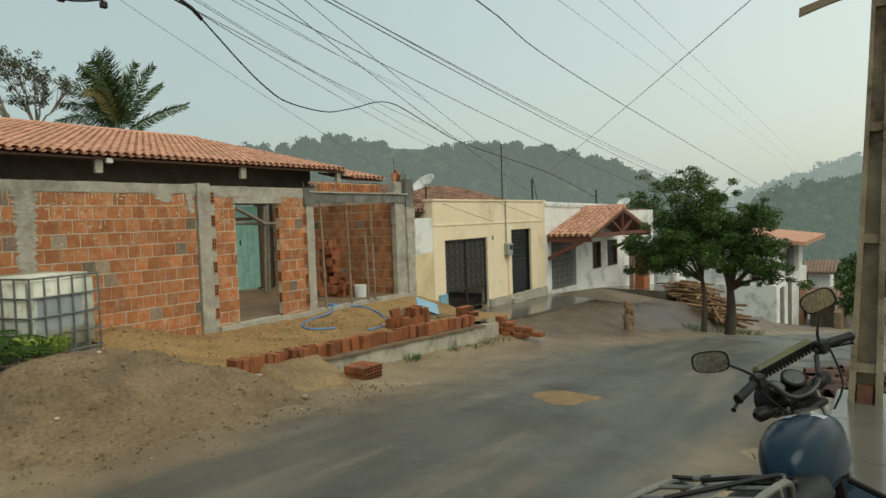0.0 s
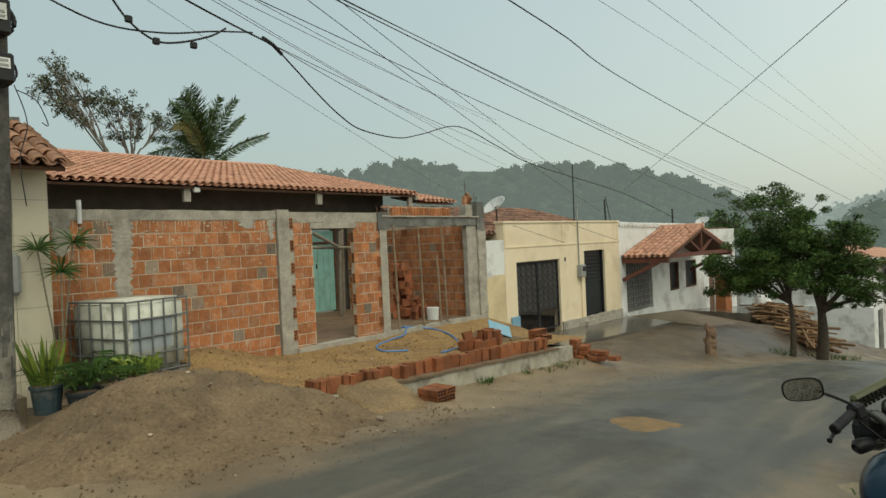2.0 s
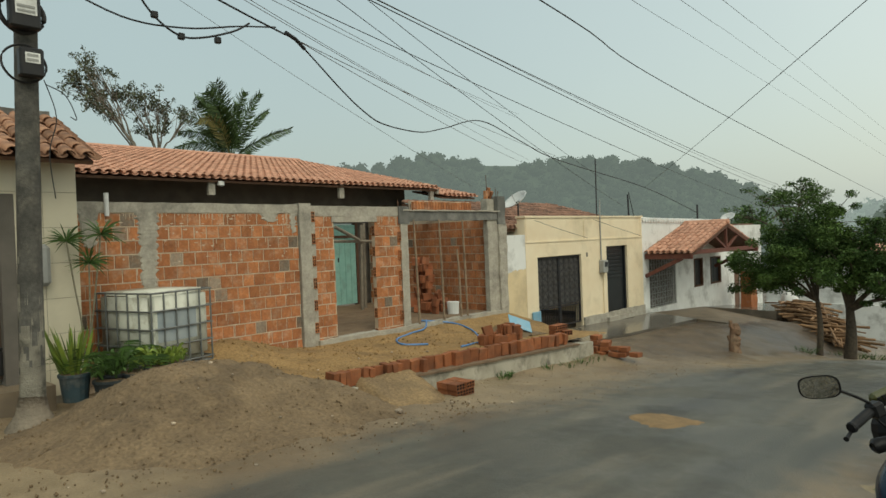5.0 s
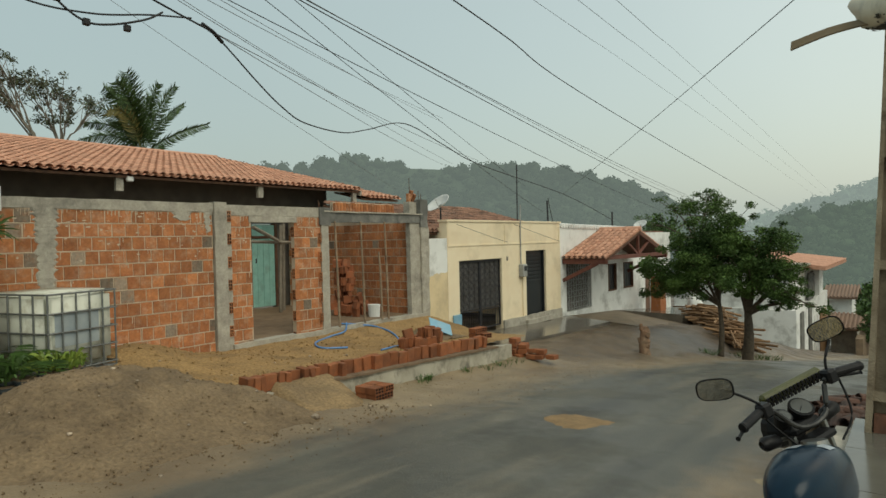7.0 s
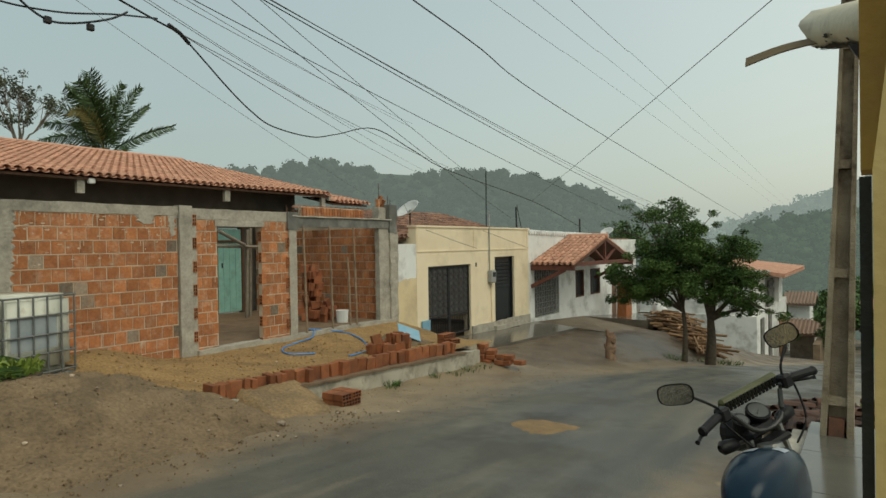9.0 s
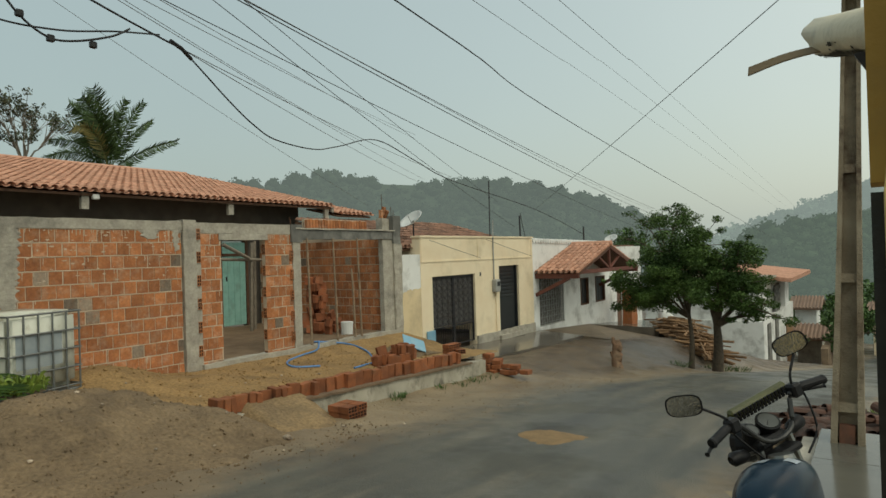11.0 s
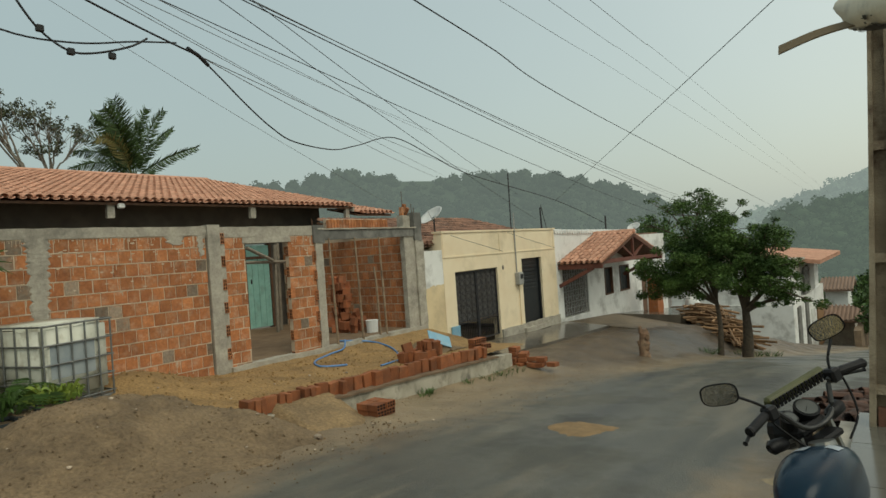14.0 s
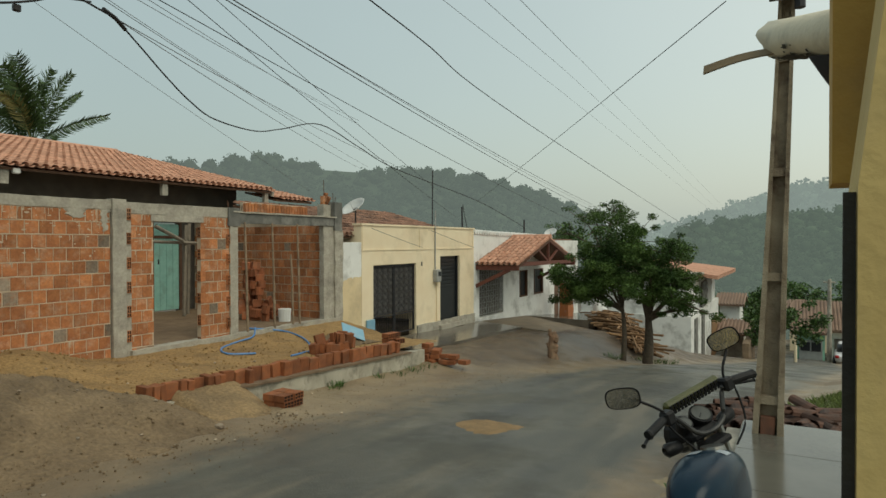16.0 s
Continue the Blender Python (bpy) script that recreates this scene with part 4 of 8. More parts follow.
coping = thing("parapet_coping", "row of whitewashed half-round coping tiles, stained dark", "coping")
rng_c = random.Random(23)
for i in range(40):
    x = 19.85 + i * 0.2
    zc = 0.365 - 0.003 * i
    part("coping_tile", tube([(x, FRONT - 0.03, zc + rng_c.uniform(-.01, .01)), (x, FRONT + 0.32, zc + 0.03)], [0.085, 0.075], 8), M_WHITE, coping)


grille = tagged(empty("window_7"), "white-painted iron grille with square scrolls", "window", kind="structure")
M_GRILLE = mat("pale_grille_paint", (0.36, 0.36, 0.35), (0.24, 0.24, 0.23), 6, 0.6, 0.1)
bm = bmesh.new()
for i in range(11):
    x = 20.24 + i * 0.2
    add_box(bm, x, x + 0.022, FRONT + 0.04, FRONT + 0.06, -2.6, -0.95)
for i in range(9):
    z = -2.55 + i * 0.2
    add_box(bm, 20.22, 22.28, FRONT + 0.035, FRONT + 0.055, z, z + 0.02)
for i in range(5):
    for j in range(4):
        cx, cz = 20.5 + i * 0.4, -2.35 + j * 0.4
        add_tube(bm, [(cx + 0.13 * math.cos(a), FRONT + 0.045, cz + 0.13 * math.sin(a)) for a in np.linspace(0, 2 * math.pi, 13)], 0.012, 4)
tagged(part("bars", bm, M_GRILLE, grille), kind="stuff")
# dark plate stands in for the unlit room behind the grille
part("backing", box(20.2, 22.3, FRONT + 0.2, FRONT + 0.24, -2.64, -0.9), M_DARKWALL, grille)

porch = thing("porch_roof", "small gabled porch roof of orange clay tiles on timber", "roof")
PX0, PX1, PXM, PY0, PZE, PZR = 19.86, 26.3, 23.08, 8.22, -0.76, 0.17
slope = math.hypot(PXM - PX0, PZR - PZE)
tiled_roof(porch, (PX0, FRONT + 0.02, PZE), (0, -1, 0), (PXM - PX0, 0, PZR - PZE), 8, 10, M_TILE, M_TILE_I, pu=0.2, pv=slope / 10, part_rows=10, seed=9, jitter=1.5)
tiled_roof(porch, (PX1, PY0 + 0.02, PZE), (0, 1, 0), (PXM - PX1, 0, PZR - PZE), 8, 10, M_TILE, M_TILE_I, pu=0.2, pv=slope / 10, part_rows=1, seed=10, jitter=1.5)
part("ridge_cap", tube([(PXM, PY0 - 0.02, PZR + 0.05), (PXM, FRONT, PZR + 0.05)], 0.1, 8), M_TILE, porch)
M_REDWOOD = mat("red_brown_timber", (0.17, 0.06, 0.04), (0.11, 0.04, 0.03), 7, 0.7, 0.3)


def beam(parent, a, b, w, h, name="beam", material=None):
    a, b = Vector(a), Vector(b)
    d = (b - a)
    m = Matrix.Translation(a) @ d.to_track_quat("X", "Z").to_matrix().to_4x4()
    bm = bmesh.new()
    add_box(bm, 0, d.length, -w / 2, w / 2, -h / 2, h / 2, 0.004)
    bmesh.ops.transform(bm, matrix=m, verts=bm.verts)
    return part(name, bm, material or M_REDWOOD, parent)


beam(porch, (PX0, PY0 + 0.06, PZE - 0.06), (PXM, PY0 + 0.06, PZR - 0.06), 0.07, 0.15, "barge_board")
beam(porch, (PXM, PY0 + 0.06, PZR - 0.06), (PX1, PY0 + 0.06, PZE - 0.06), 0.07, 0.15, "barge_board")
beam(porch, (PX0 + 0.4, PY0 + 0.1, PZE + 0.02), (PX1 - 0.3, PY0 + 0.1, PZE - 0.02), 0.1, 0.14, "tie_beam")
beam(porch, (PXM, PY0 + 0.1, PZE), (PXM, PY0 + 0.1, PZR - 0.1), 0.09, 0.09, "king_post")
beam(porch, (PXM - 0.1, PY0 + 0.1, PZE + 0.08), (PXM - 1.1, PY0 + 0.1, PZE + 0.5), 0.08, 0.08, "strut")
beam(porch, (PXM + 0.1, PY0 + 0.1, PZE + 0.08), (PXM + 1.1, PY0 + 0.1, PZE + 0.5), 0.08, 0.08, "strut")
beam(porch, (PX0 + 0.08, PY0, PZE - 0.1), (PX0 + 0.08, FRONT, PZE - 0.1), 0.1, 0.16, "eave_beam")
beam(porch, (PX1 - 0.2, PY0, PZE - 0.1), (PX1 - 0.2, FRONT, PZE - 0.1), 0.1, 0.16, "eave_beam")
beam(porch, (PX0 + 0.1, FRONT + 0.02, PZE - 0.75), (PX0 + 0.1, PY0 + 0.35, PZE - 0.16), 0.1, 0.12, "bracket")
beam(porch, (PX1 - 0.3, FRONT + 0.02, PZE - 0.75), (PX1 - 0.3, PY0 + 0.35, PZE - 0.16), 0.1, 0.12, "bracket")

pier = thing("brick_pier", "short terracotta brick pier by the white house", "pier")
part("shaft", rough_block(26.4, 27.1, 8.6, 9.0, -3.4, -1.75, amp=0.02), M_BRICK_I, pier)
part("cap", box(26.35, 27.15, 8.55, 9.05, -1.75, -1.68, 0.01), M_CEMENT, pier)
sackw = thing("white_sack", "tied white sack on the pavement", "bag")
bm = bmesh.new()
bmesh.ops.create_icosphere(bm, subdivisions=3, radius=0.4)
for vv in bm.verts:
    vv.co = Vector((vv.co.x * 0.85, vv.co.y * 0.75, vv.co.z * 1.15 if vv.co.z < 0.2 else vv.co.z * 1.4)) * (1 + 0.16 * noise.noise(vv.co * 5))
bmesh.ops.translate(bm, verts=bm.verts, vec=(27.2, 7.45, -2.95))
part("bag", bm, M_WHITE, sackw, smooth=True)

# ---------------------------------------------------------------- sand, platform and retaining wall
def sand_mat(name, a, b, c):
    return mat(name, a, b, 2.2, 0.95, 1.0, stain=c, stain_scale=1.1, stain_amt=0.7, coord="World", fine=26, depth=0.035, speckle=0.22)


M_BRICK_DAMP = mat("damp_clay_brick", (0.29, 0.098, 0.036), (0.18, 0.062, 0.026), 7, 0.85, 0.35, stain=(0.13, 0.075, 0.045), stain_scale=4, stain_amt=0.5, per_object=0.28, coord="World")
ME_BRICK_DAMP = brick_mesh("brick", M_BRICK_DAMP)
ME_HOLED_DAMP = holed_brick_mesh(M_BRICK_DAMP, M_HOLE)
M_SAND_Y = sand_mat("yellow_building_sand", (0.33, 0.205, 0.085), (0.25, 0.155, 0.065), (0.17, 0.105, 0.048))
M_SAND_G = sand_mat("grey_brown_sand", (0.215, 0.150, 0.086), (0.155, 0.107, 0.062), (0.105, 0.074, 0.045))


def bumps(x, y, amp):
    return amp * (noise.noise(Vector((x * 1.6, y * 1.6, 3))) + 0.5 * noise.noise(Vector((x * 4, y * 4, 9))) + 0.28 * noise.noise(Vector((x * 10, y * 10, 1))))


def field(x0, x1, y0, y1, step, height):
    nx, ny = int((x1 - x0) / step) + 1, int((y1 - y0) / step) + 1
    bm = bmesh.new()
    g = [[bm.verts.new((x0 + i * (x1 - x0) / (nx - 1), y0 + j * (y1 - y0) / (ny - 1), 0)) for j in range(ny)] for i in range(nx)]
    for row in g:
        for vv in row:
            vv.co.z = height(vv.co.x, vv.co.y)
    for i in range(nx - 1):
        for j in range(ny - 1):
            bm.faces.new((g[i][j], g[i + 1][j], g[i + 1][j + 1], g[i][j + 1]))
    return bm


def fill_z(x, y):
    """The sandy fill behind the low wall, heaped against the brick front."""
    z = -1.87 + bumps(x, y, 0.035)
    z += 0.44 * math.exp(-((x - 4.7) / 1.0) ** 2 - ((y - 9.2) / 0.8) ** 2)
    z += 0.1 * math.exp(-((x - 6.2) / 0.6) ** 2 - ((y - 8.4) / 0.8) ** 2)
    z -= 0.041 * max(0.0, x - 5.0) * min(1.0, (9.79 - y) / 1.6)
    if x < 4.2:
        z -= 0.45 * (4.2 - x)
    return z


def heap_z(x, y):
    """The big heap of grey-brown sand between the fill and the road."""
    h = 0.74 * math.exp(-abs((x - 3.45) / 1.35) ** 2.4 - abs((y - 7.25) / 1.05) ** 2.0)
    h += 0.12 * math.exp(-((x - 2.2) / 0.8) ** 2 - ((y - 7.0) / 0.9) ** 2)
    h += 0.24 * math.exp(-((x - 4.9) / 0.6) ** 2 - ((y - 6.5) / 0.6) ** 2)
    rough = 0.02 * noise.noise(Vector((x * 7, y * 7, 5))) + 0.022 * abs(noise.noise(Vector((x * 11, y * 11, 8))))
    return ground_z(x, y) + h - 0.07 + bumps(x, y, 0.025 + 0.09 * min(1, h)) + rough * min(1, 3 * h)


fill = tagged(part("sand_fill", field(2.6, 12.35, 7.02, 9.79, 0.075, fill_z), M_SAND_Y, smooth=True), "yellow building sand levelled behind the low wall", "sand", kind="stuff")
M_SAND_R = sand_mat("mixed_damp_sand", (0.29, 0.195, 0.098), (0.21, 0.142, 0.074), (0.15, 0.104, 0.06))


def ramp_z(x, y):
    """The wedge of yellow sand that leans on the low wall."""
    run = min(1.0, max(0.0, (y - 5.98 - 0.12 * noise.noise(Vector((x * 2, 0, 2)))) / 0.95))
    side = min(1.0, max(0.0, (6.85 - 0.35 * (1 - run) - x) / 0.45)) * min(1.0, max(0.0, (x - 5.25) / 0.2))
    return ground_z(x, y) - 0.05 + 0.36 * run * side ** 0.7 + bumps(x, y, 0.02)


tagged(part("sand_ramp", field(5.1, 7.0, 5.85, 6.93, 0.04, ramp_z), M_SAND_R, smooth=True), "wedge of yellow sand leaning on the low wall", "sand", kind="stuff")
heap = tagged(part("sand_heap", field(0.2, 8.0, 4.9, 9.3, 0.04, heap_z), M_SAND_G, smooth=True), "large heap of damp grey-brown building sand", "sand", kind="stuff")
M_PLASTER_DIRT = mat("dirty_plaster", (0.46, 0.42, 0.34), (0.33, 0.30, 0.235), 2.6, 0.92, 0.4, stain=(0.10, 0.09, 0.07), stain_scale=3.4, stain_amt=0.85)
def falling(bm, x0=5.1, rate=0.042):
    """Lets the top of a wall fall along x, its foot staying where it is."""
    for v in bm.verts:
        if v.co.z > -2.5:
            v.co.z -= rate * (v.co.x - x0)
    return bm


structure("retaining_wall", falling(rough_block(5.1, 11.5, 6.86, 7.04, -2.95, -1.965, amp=0.025, step=0.16)), M_PLASTER_DIRT, "low retaining wall with stained grey plaster")
structure("wall_ledge", falling(rough_block(5.6, 10.9, 6.82, 7.06, -1.97, -1.935, amp=0.012, step=0.12, seed=4)), mat("earth_stained_ledge", (0.20, 0.135, 0.085), (0.14, 0.095, 0.06), 5, 0.95, 0.5), "thin earth-stained ledge along the low wall", "ledge")
structure("retaining_end", rough_block(11.32, 11.5, 7.04, 8.4, -2.95, -2.24, amp=0.02, step=0.16), M_PLASTER_DIRT, "end of the low plastered retaining wall")

rng_r = random.Random(11)
rowb = thing("brick_row", "row of clay bricks stood on edge along the low wall", "bricks")
x = 5.0
while x < 10.6:
    flat = rng_r.random() < (0.4 if x < 7.5 else 0.72)
    w = 0.19 if flat else 0.09
    turn = (0.0 if flat else 1.57) + rng_r.uniform(-.12, .14)
    brick_object(rowb, ME_BRICK_DAMP if flat or rng_r.random() < 0.6 else ME_HOLED_DAMP, Matrix.Translation((x + w / 2, 7.0 + rng_r.uniform(-.02, .02), -1.845 + rng_r.uniform(-.012, .015) - 0.039 * (x - 5))) @ Euler((rng_r.uniform(-.08, .12), rng_r.uniform(-0.1, 0.1), turn)).to_matrix().to_4x4() @ Matrix.Diagonal((1.0, 1.0, 1.16, 1)))
    x += w + rng_r.uniform(0.004, 0.03)
topb = thing("brick_heap", "heap of clay bricks on the sand by the low wall", "bricks")
topb.matrix_basis = Matrix.Translation((0, 0, -0.17))
for i in range(26):
    k = i // 19
    brick_object(topb, ME_BRICK_DAMP, Matrix.Translation((9.55 + rng_r.uniform(-.55, .5) * (1 - 0.25 * k), 7.65 + rng_r.uniform(-.25, .25), -1.76 + 0.15 * k)) @ Euler((rng_r.uniform(-.25, .25), rng_r.uniform(-.25, .25) + (1.57 if i % 3 == 0 else 0), rng_r.uniform(-.7, .7))).to_matrix().to_4x4())
ob = brick_object(topb, ME_HOLED_DAMP, Matrix.Translation((11.0, 7.2, -1.83)) @ Matrix.Rotation(-2.0, 4, "Z") @ Matrix.Rotation(1.57, 4, "X"), "holed_brick")
for i in range(4):
    brick_object(topb, ME_HOLED_DAMP, Matrix.Translation((10.85 + 0.2 * (i % 2), 7.35, -1.82 + 0.1 * (i // 2))) @ Matrix.Rotation(-1.75, 4, "Z") @ Matrix.Rotation(1.57, 4, "X"), "holed_brick")
stack = thing("brick_stack", "small neat stack of hollow clay bricks at the roadside", "bricks")
for k in range(2):
    for i in range(2):
        for j in range(2):
            brick_object(stack, ME_HOLED_DAMP, Matrix.Translation((6.62 + i * 0.2 + rng_r.uniform(-.015, .015), 6.22 + j * 0.2 + rng_r.uniform(-.015, .015), ground_z(6.7, 6.3) + 0.05 + k * 0.093)) @ Matrix.Rotation(-1.57 + rng_r.uniform(-.08, .08), 4, "Z") @ Matrix.Rotation(1.57, 4, "X"), "holed_brick")
rub = thing("brick_rubble", "broken clay bricks at the end of the low wall", "bricks")
for k, count in enumerate((5, 4, 2, 1)):
    for i in range(count):
        xx, yy = 11.62 + 0.05 * k + 0.04 * rng_r.uniform(-1, 1), 6.95 - 0.2 * i + 0.03 * rng_r.uniform(-1, 1)
        brick_object(rub, ME_BRICK_DAMP if i < count - 1 else ME_HOLED_DAMP, Matrix.Translation((xx + 0.05 * i, yy, ground_z(11.8, 6.6) + 0.05 + 0.1 * k)) @ Euler((1.57 + rng_r.uniform(-.1, .1), rng_r.uniform(-.12, .12), rng_r.uniform(-.3, .3))).to_matrix().to_4x4() @ Matrix.Diagonal((rng_r.uniform(.9, 1.2), 1, 1, 1)))

# small stones, scattered
M_STONE = mat("pale_pebble", (0.42, 0.34, 0.25), (0.26, 0.2, 0.15), 8, 0.9, 0.2, per_object=0.4)
bm = bmesh.new()
bmesh.ops.create_icosphere(bm, subdivisions=1, radius=0.05)
for vv in bm.verts:
    vv.co *= 1 + 0.3 * noise.noise(vv.co * 30)
    vv.co.z *= 0.6
ME_STONE = mesh_of("stone", bm, M_STONE)
for i in range(42):
    xx, yy = rng_r.uniform(1.2, 8.0), rng_r.uniform(5.0, 8.8)
    z = max(heap_z(xx, yy), ground_z(xx, yy), fill_z(xx, yy) if yy > 7.05 else -9)
    st = tagged(new("stone", ME_STONE), "small pale stone lying on the sand", "stone", "stones on the sand")
    st.matrix_basis = Matrix.Translation((xx, yy, z + 0.012)) @ Matrix.Rotation(rng_r.uniform(0, 6), 4, "Z") @ Matrix.Diagonal((rng_r.uniform(.2, .6),) * 3 + (1,))
st = tagged(new("stone", ME_STONE), "round orange stone at the foot of the sand heap", "stone", "stones on the sand")
st.matrix_basis = Matrix.Translation((5.2, 5.86, ground_z(5.2, 5.86) + 0.04)) @ Matrix.Diagonal((1.2, 1.2, 1.3, 1))

# thin drifts of washed sand on the road
M_SAND_O = mat("washed_orange_sand", (0.25, 0.160, 0.075), (0.19, 0.122, 0.058), 5, 0.9, 0.5, coord="World", fine=30, depth=0.012, speckle=0.15)
M_SAND_P = mat("washed_pale_sand", (0.34, 0.27, 0.17), (0.26, 0.20, 0.125), 3, 0.9, 0.5, stain=(0.13, 0.10, 0.07), stain_scale=1.7, stain_amt=0.6, coord="World", fine=30, depth=0.012, speckle=0.15)


def rag(x, y):
    return 0.7 * noise.noise(Vector((x * 1.1, y * 3.0, 21))) + 0.45 * noise.noise(Vector((x * 4, y * 8, 5))) + 0.25 * noise.noise(Vector((x * 14, y * 22, 5)))


def patch_z(x, y):
    d = math.sqrt(((x - 7.15) / 0.36) ** 2 + ((y - 3.42) / 0.42) ** 2)
    return ground_z(x, y) + max(-0.03, min(0.012, 0.05 * (1 - d + 0.55 * rag(x, y))))


def kerb_drift_z(x, y):
    d = (y - 0.98) / 0.42
    return ground_z(x, y) + max(-0.03, min(0.012, 0.03 * (0.55 - d + 0.9 * rag(x, y))))


tagged(part("sand_patch", field(6.3, 8.0, 2.9, 4.0, 0.03, patch_z), M_SAND_O, smooth=True), "small orange patch of washed sand on the road", "sand", kind="stuff")
tagged(part("sand_drift", field(1.2, 6.5, 0.63, 1.75, 0.04, kerb_drift_z), M_SAND_P, smooth=True), "pale washed sand along the kerb", "sand", kind="stuff")

# clods and crumbs on the sand
def crumbs(name, label, n, x0, x1, y0, y1, height, material, seed, rmax=0.028):
    r = random.Random(seed)
    bm = bmesh.new()
    for i in range(n):
        xx, yy = r.uniform(x0, x1), r.uniform(y0, y1)
        s = 0.006 + rmax * r.random() ** 3
        m = Matrix.Translation((xx, yy, height(xx, yy) + s * 0.3)) @ Euler((r.uniform(0, 3), r.uniform(0, 3), r.uniform(0, 3))).to_matrix().to_4x4() @ Matrix.Diagonal((s, s * r.uniform(.6, 1.2), s * r.uniform(.5, 1), 1))
        vs = [bm.verts.new(m @ Vector(p)) for p in ((1, 0, 0), (-1, 0, 0), (0, 1, 0), (0, -1, 0), (0, 0, 1), (0, 0, -1))]
        for q in ((0, 2, 4), (2, 1, 4), (1, 3, 4), (3, 0, 4), (2, 0, 5), (1, 2, 5), (3, 1, 5), (0, 3, 5)):
            bm.faces.new([vs[j] for j in q])
    return tagged(part(name, bm, material), label, "sand", kind="stuff")


crumbs("sand_clods", "small clods on the grey sand heap", 2400, 0.6, 6.6, 5.2, 8.8, lambda a, c: max(heap_z(a, c), ground_z(a, c)), M_SAND_G, 5, 0.018)
crumbs("sand_clods_2", "small clods on the yellow sand fill", 1500, 4.2, 11.2, 7.1, 9.7, fill_z, M_SAND_Y, 6)
crumbs("road_grit", "loose grit along the road edge", 900, 2.0, 14.0, 4.6, 6.8, ground_z, M_SAND_G, 7, 0.009)

# hose and a blue sheet
M_HOSE = mat("blue_hose_plastic", (0.08, 0.20, 0.42), (0.1, 0.24, 0.5), 6, 0.4, 0.05)


def smooth_path(pts, n=8):
    out = []
    p = [Vector(q) for q in pts]
    for i in range(len(p) - 1):
        a, b, c, d = p[max(i - 1, 0)], p[i], p[i + 1], p[min(i + 2, len(p) - 1)]
        for k in range(n):
            t = k / n
            out.append(0.5 * ((2 * b) + (c - a) * t + (2 * a - 5 * b + 4 * c - d) * t * t + (3 * b - a - 3 * c + d) * t ** 3))
    out.append(p[-1])
    return out


hose = thing("garden_hose", "blue plastic hose lying in a loop on the sand", "hose")
hp = [(9.7, 9.9), (9.3, 9.55), (8.75, 9.4), (8.15, 9.15), (7.95, 8.75), (8.3, 8.45)]
part("hose", tube(smooth_path([(a, b, max(fill_z(a, b), -1.78 if b > 9.6 else -9) + 0.02) for a, b in hp]), 0.018, 7), M_HOSE, hose)
hp = [(9.6, 9.95), (10.2, 9.6), (10.1, 8.95), (9.55, 8.25), (9.0, 7.95), (8.6, 7.9)]
part("hose", tube(smooth_path([(a, b, max(fill_z(a, b), -1.78 if b > 9.6 else -9) + 0.02) for a, b in hp]), 0.018, 7), M_HOSE, hose)
sheet = thing("plastic_sheet", "pale blue plastic panel lying on the bricks", "panel")
part("panel", box(-0.27, 0.27, -0.17, 0.17, -0.01, 0.01, 0.005, pose(10.8, 8.2, -1.86, 38, 22, -28)), M_BLUE, sheet)
rubble_h = tagged(part("cement_rubble", field(10.2, 11.5, 7.9, 9.2, 0.07, lambda a, b: -2.12 + 0.27 * math.exp(-((a - 10.7) / 0.35) ** 2 - ((b - 8.5) / 0.4) ** 2) + bumps(a, b, 0.09)), M_SAND_G), "heap of grey cement rubble", "rubble", kind="stuff")

# ---------------------------------------------------------------- water tank in a cage
M_IBC = mat("milky_plastic", (0.66, 0.66, 0.57), (0.54, 0.54, 0.45), 3, 0.45, 0.1, stain=(0.30, 0.26, 0.17), stain_scale=4.5, stain_amt=0.75)
M_GALV = mat("galvanised_steel", (0.22, 0.23, 0.22), (0.15, 0.155, 0.15), 9, 0.5, 0.1, metal=0.6)
M_LABEL = mat("faded_label", (0.24, 0.28, 0.30), (0.34, 0.37, 0.37), 5, 0.6, 0.02)
ibc = thing("water_tank", "white plastic cubic water tank in a steel cage", "tank")
ibc.matrix_basis = pose(3.32, 8.52, -1.70, 0, 0, 15.0)
W, DP, H = 1.0, 1.15, 1.16
bm = box(0.02, W - 0.02, 0.02, DP - 0.02, 0.16, H - 0.02)
bmesh.ops.bevel(bm, geom=list(bm.edges), offset=0.075, segments=4, affect="EDGES")
part("bottle", bm, M_IBC, ibc, smooth=True)
for x in (0.06, 0.5, 0.94):
    part("pallet_foot", box(x - 0.05, x + 0.05, 0.02, 0.12, -0.12, 0.0, 0.008), M_GALV, ibc)
part("label", box(0.12, 0.74, 0.018, 0.026, 0.46, 0.87), M_LABEL, ibc, "faded grey-blue plate")
part("pallet", box(0, W, 0, DP, 0.0, 0.12, 0.01), M_GALV, ibc)
for z in (0.16, 0.4, 0.64, 0.88, 1.12):
    part("cage_ring", tube([(0, 0, z), (W, 0, z), (W, DP, z), (0, DP, z), (0, 0, z)], 0.013, 6), M_GALV, ibc)
for i in range(6):
    for y in (0, DP):
        part("cage_upright", tube([(0.02 + i * (W - 0.04) / 5, y, 0.1), (0.02 + i * (W - 0.04) / 5, y, 1.13)], 0.012, 6), M_GALV, ibc)
    if 0 < i < 5:
        for x in (0, W):
            part("cage_upright", tube([(x, i * DP / 5, 0.1), (x, i * DP / 5, 1.13)], 0.012, 6), M_GALV, ibc)

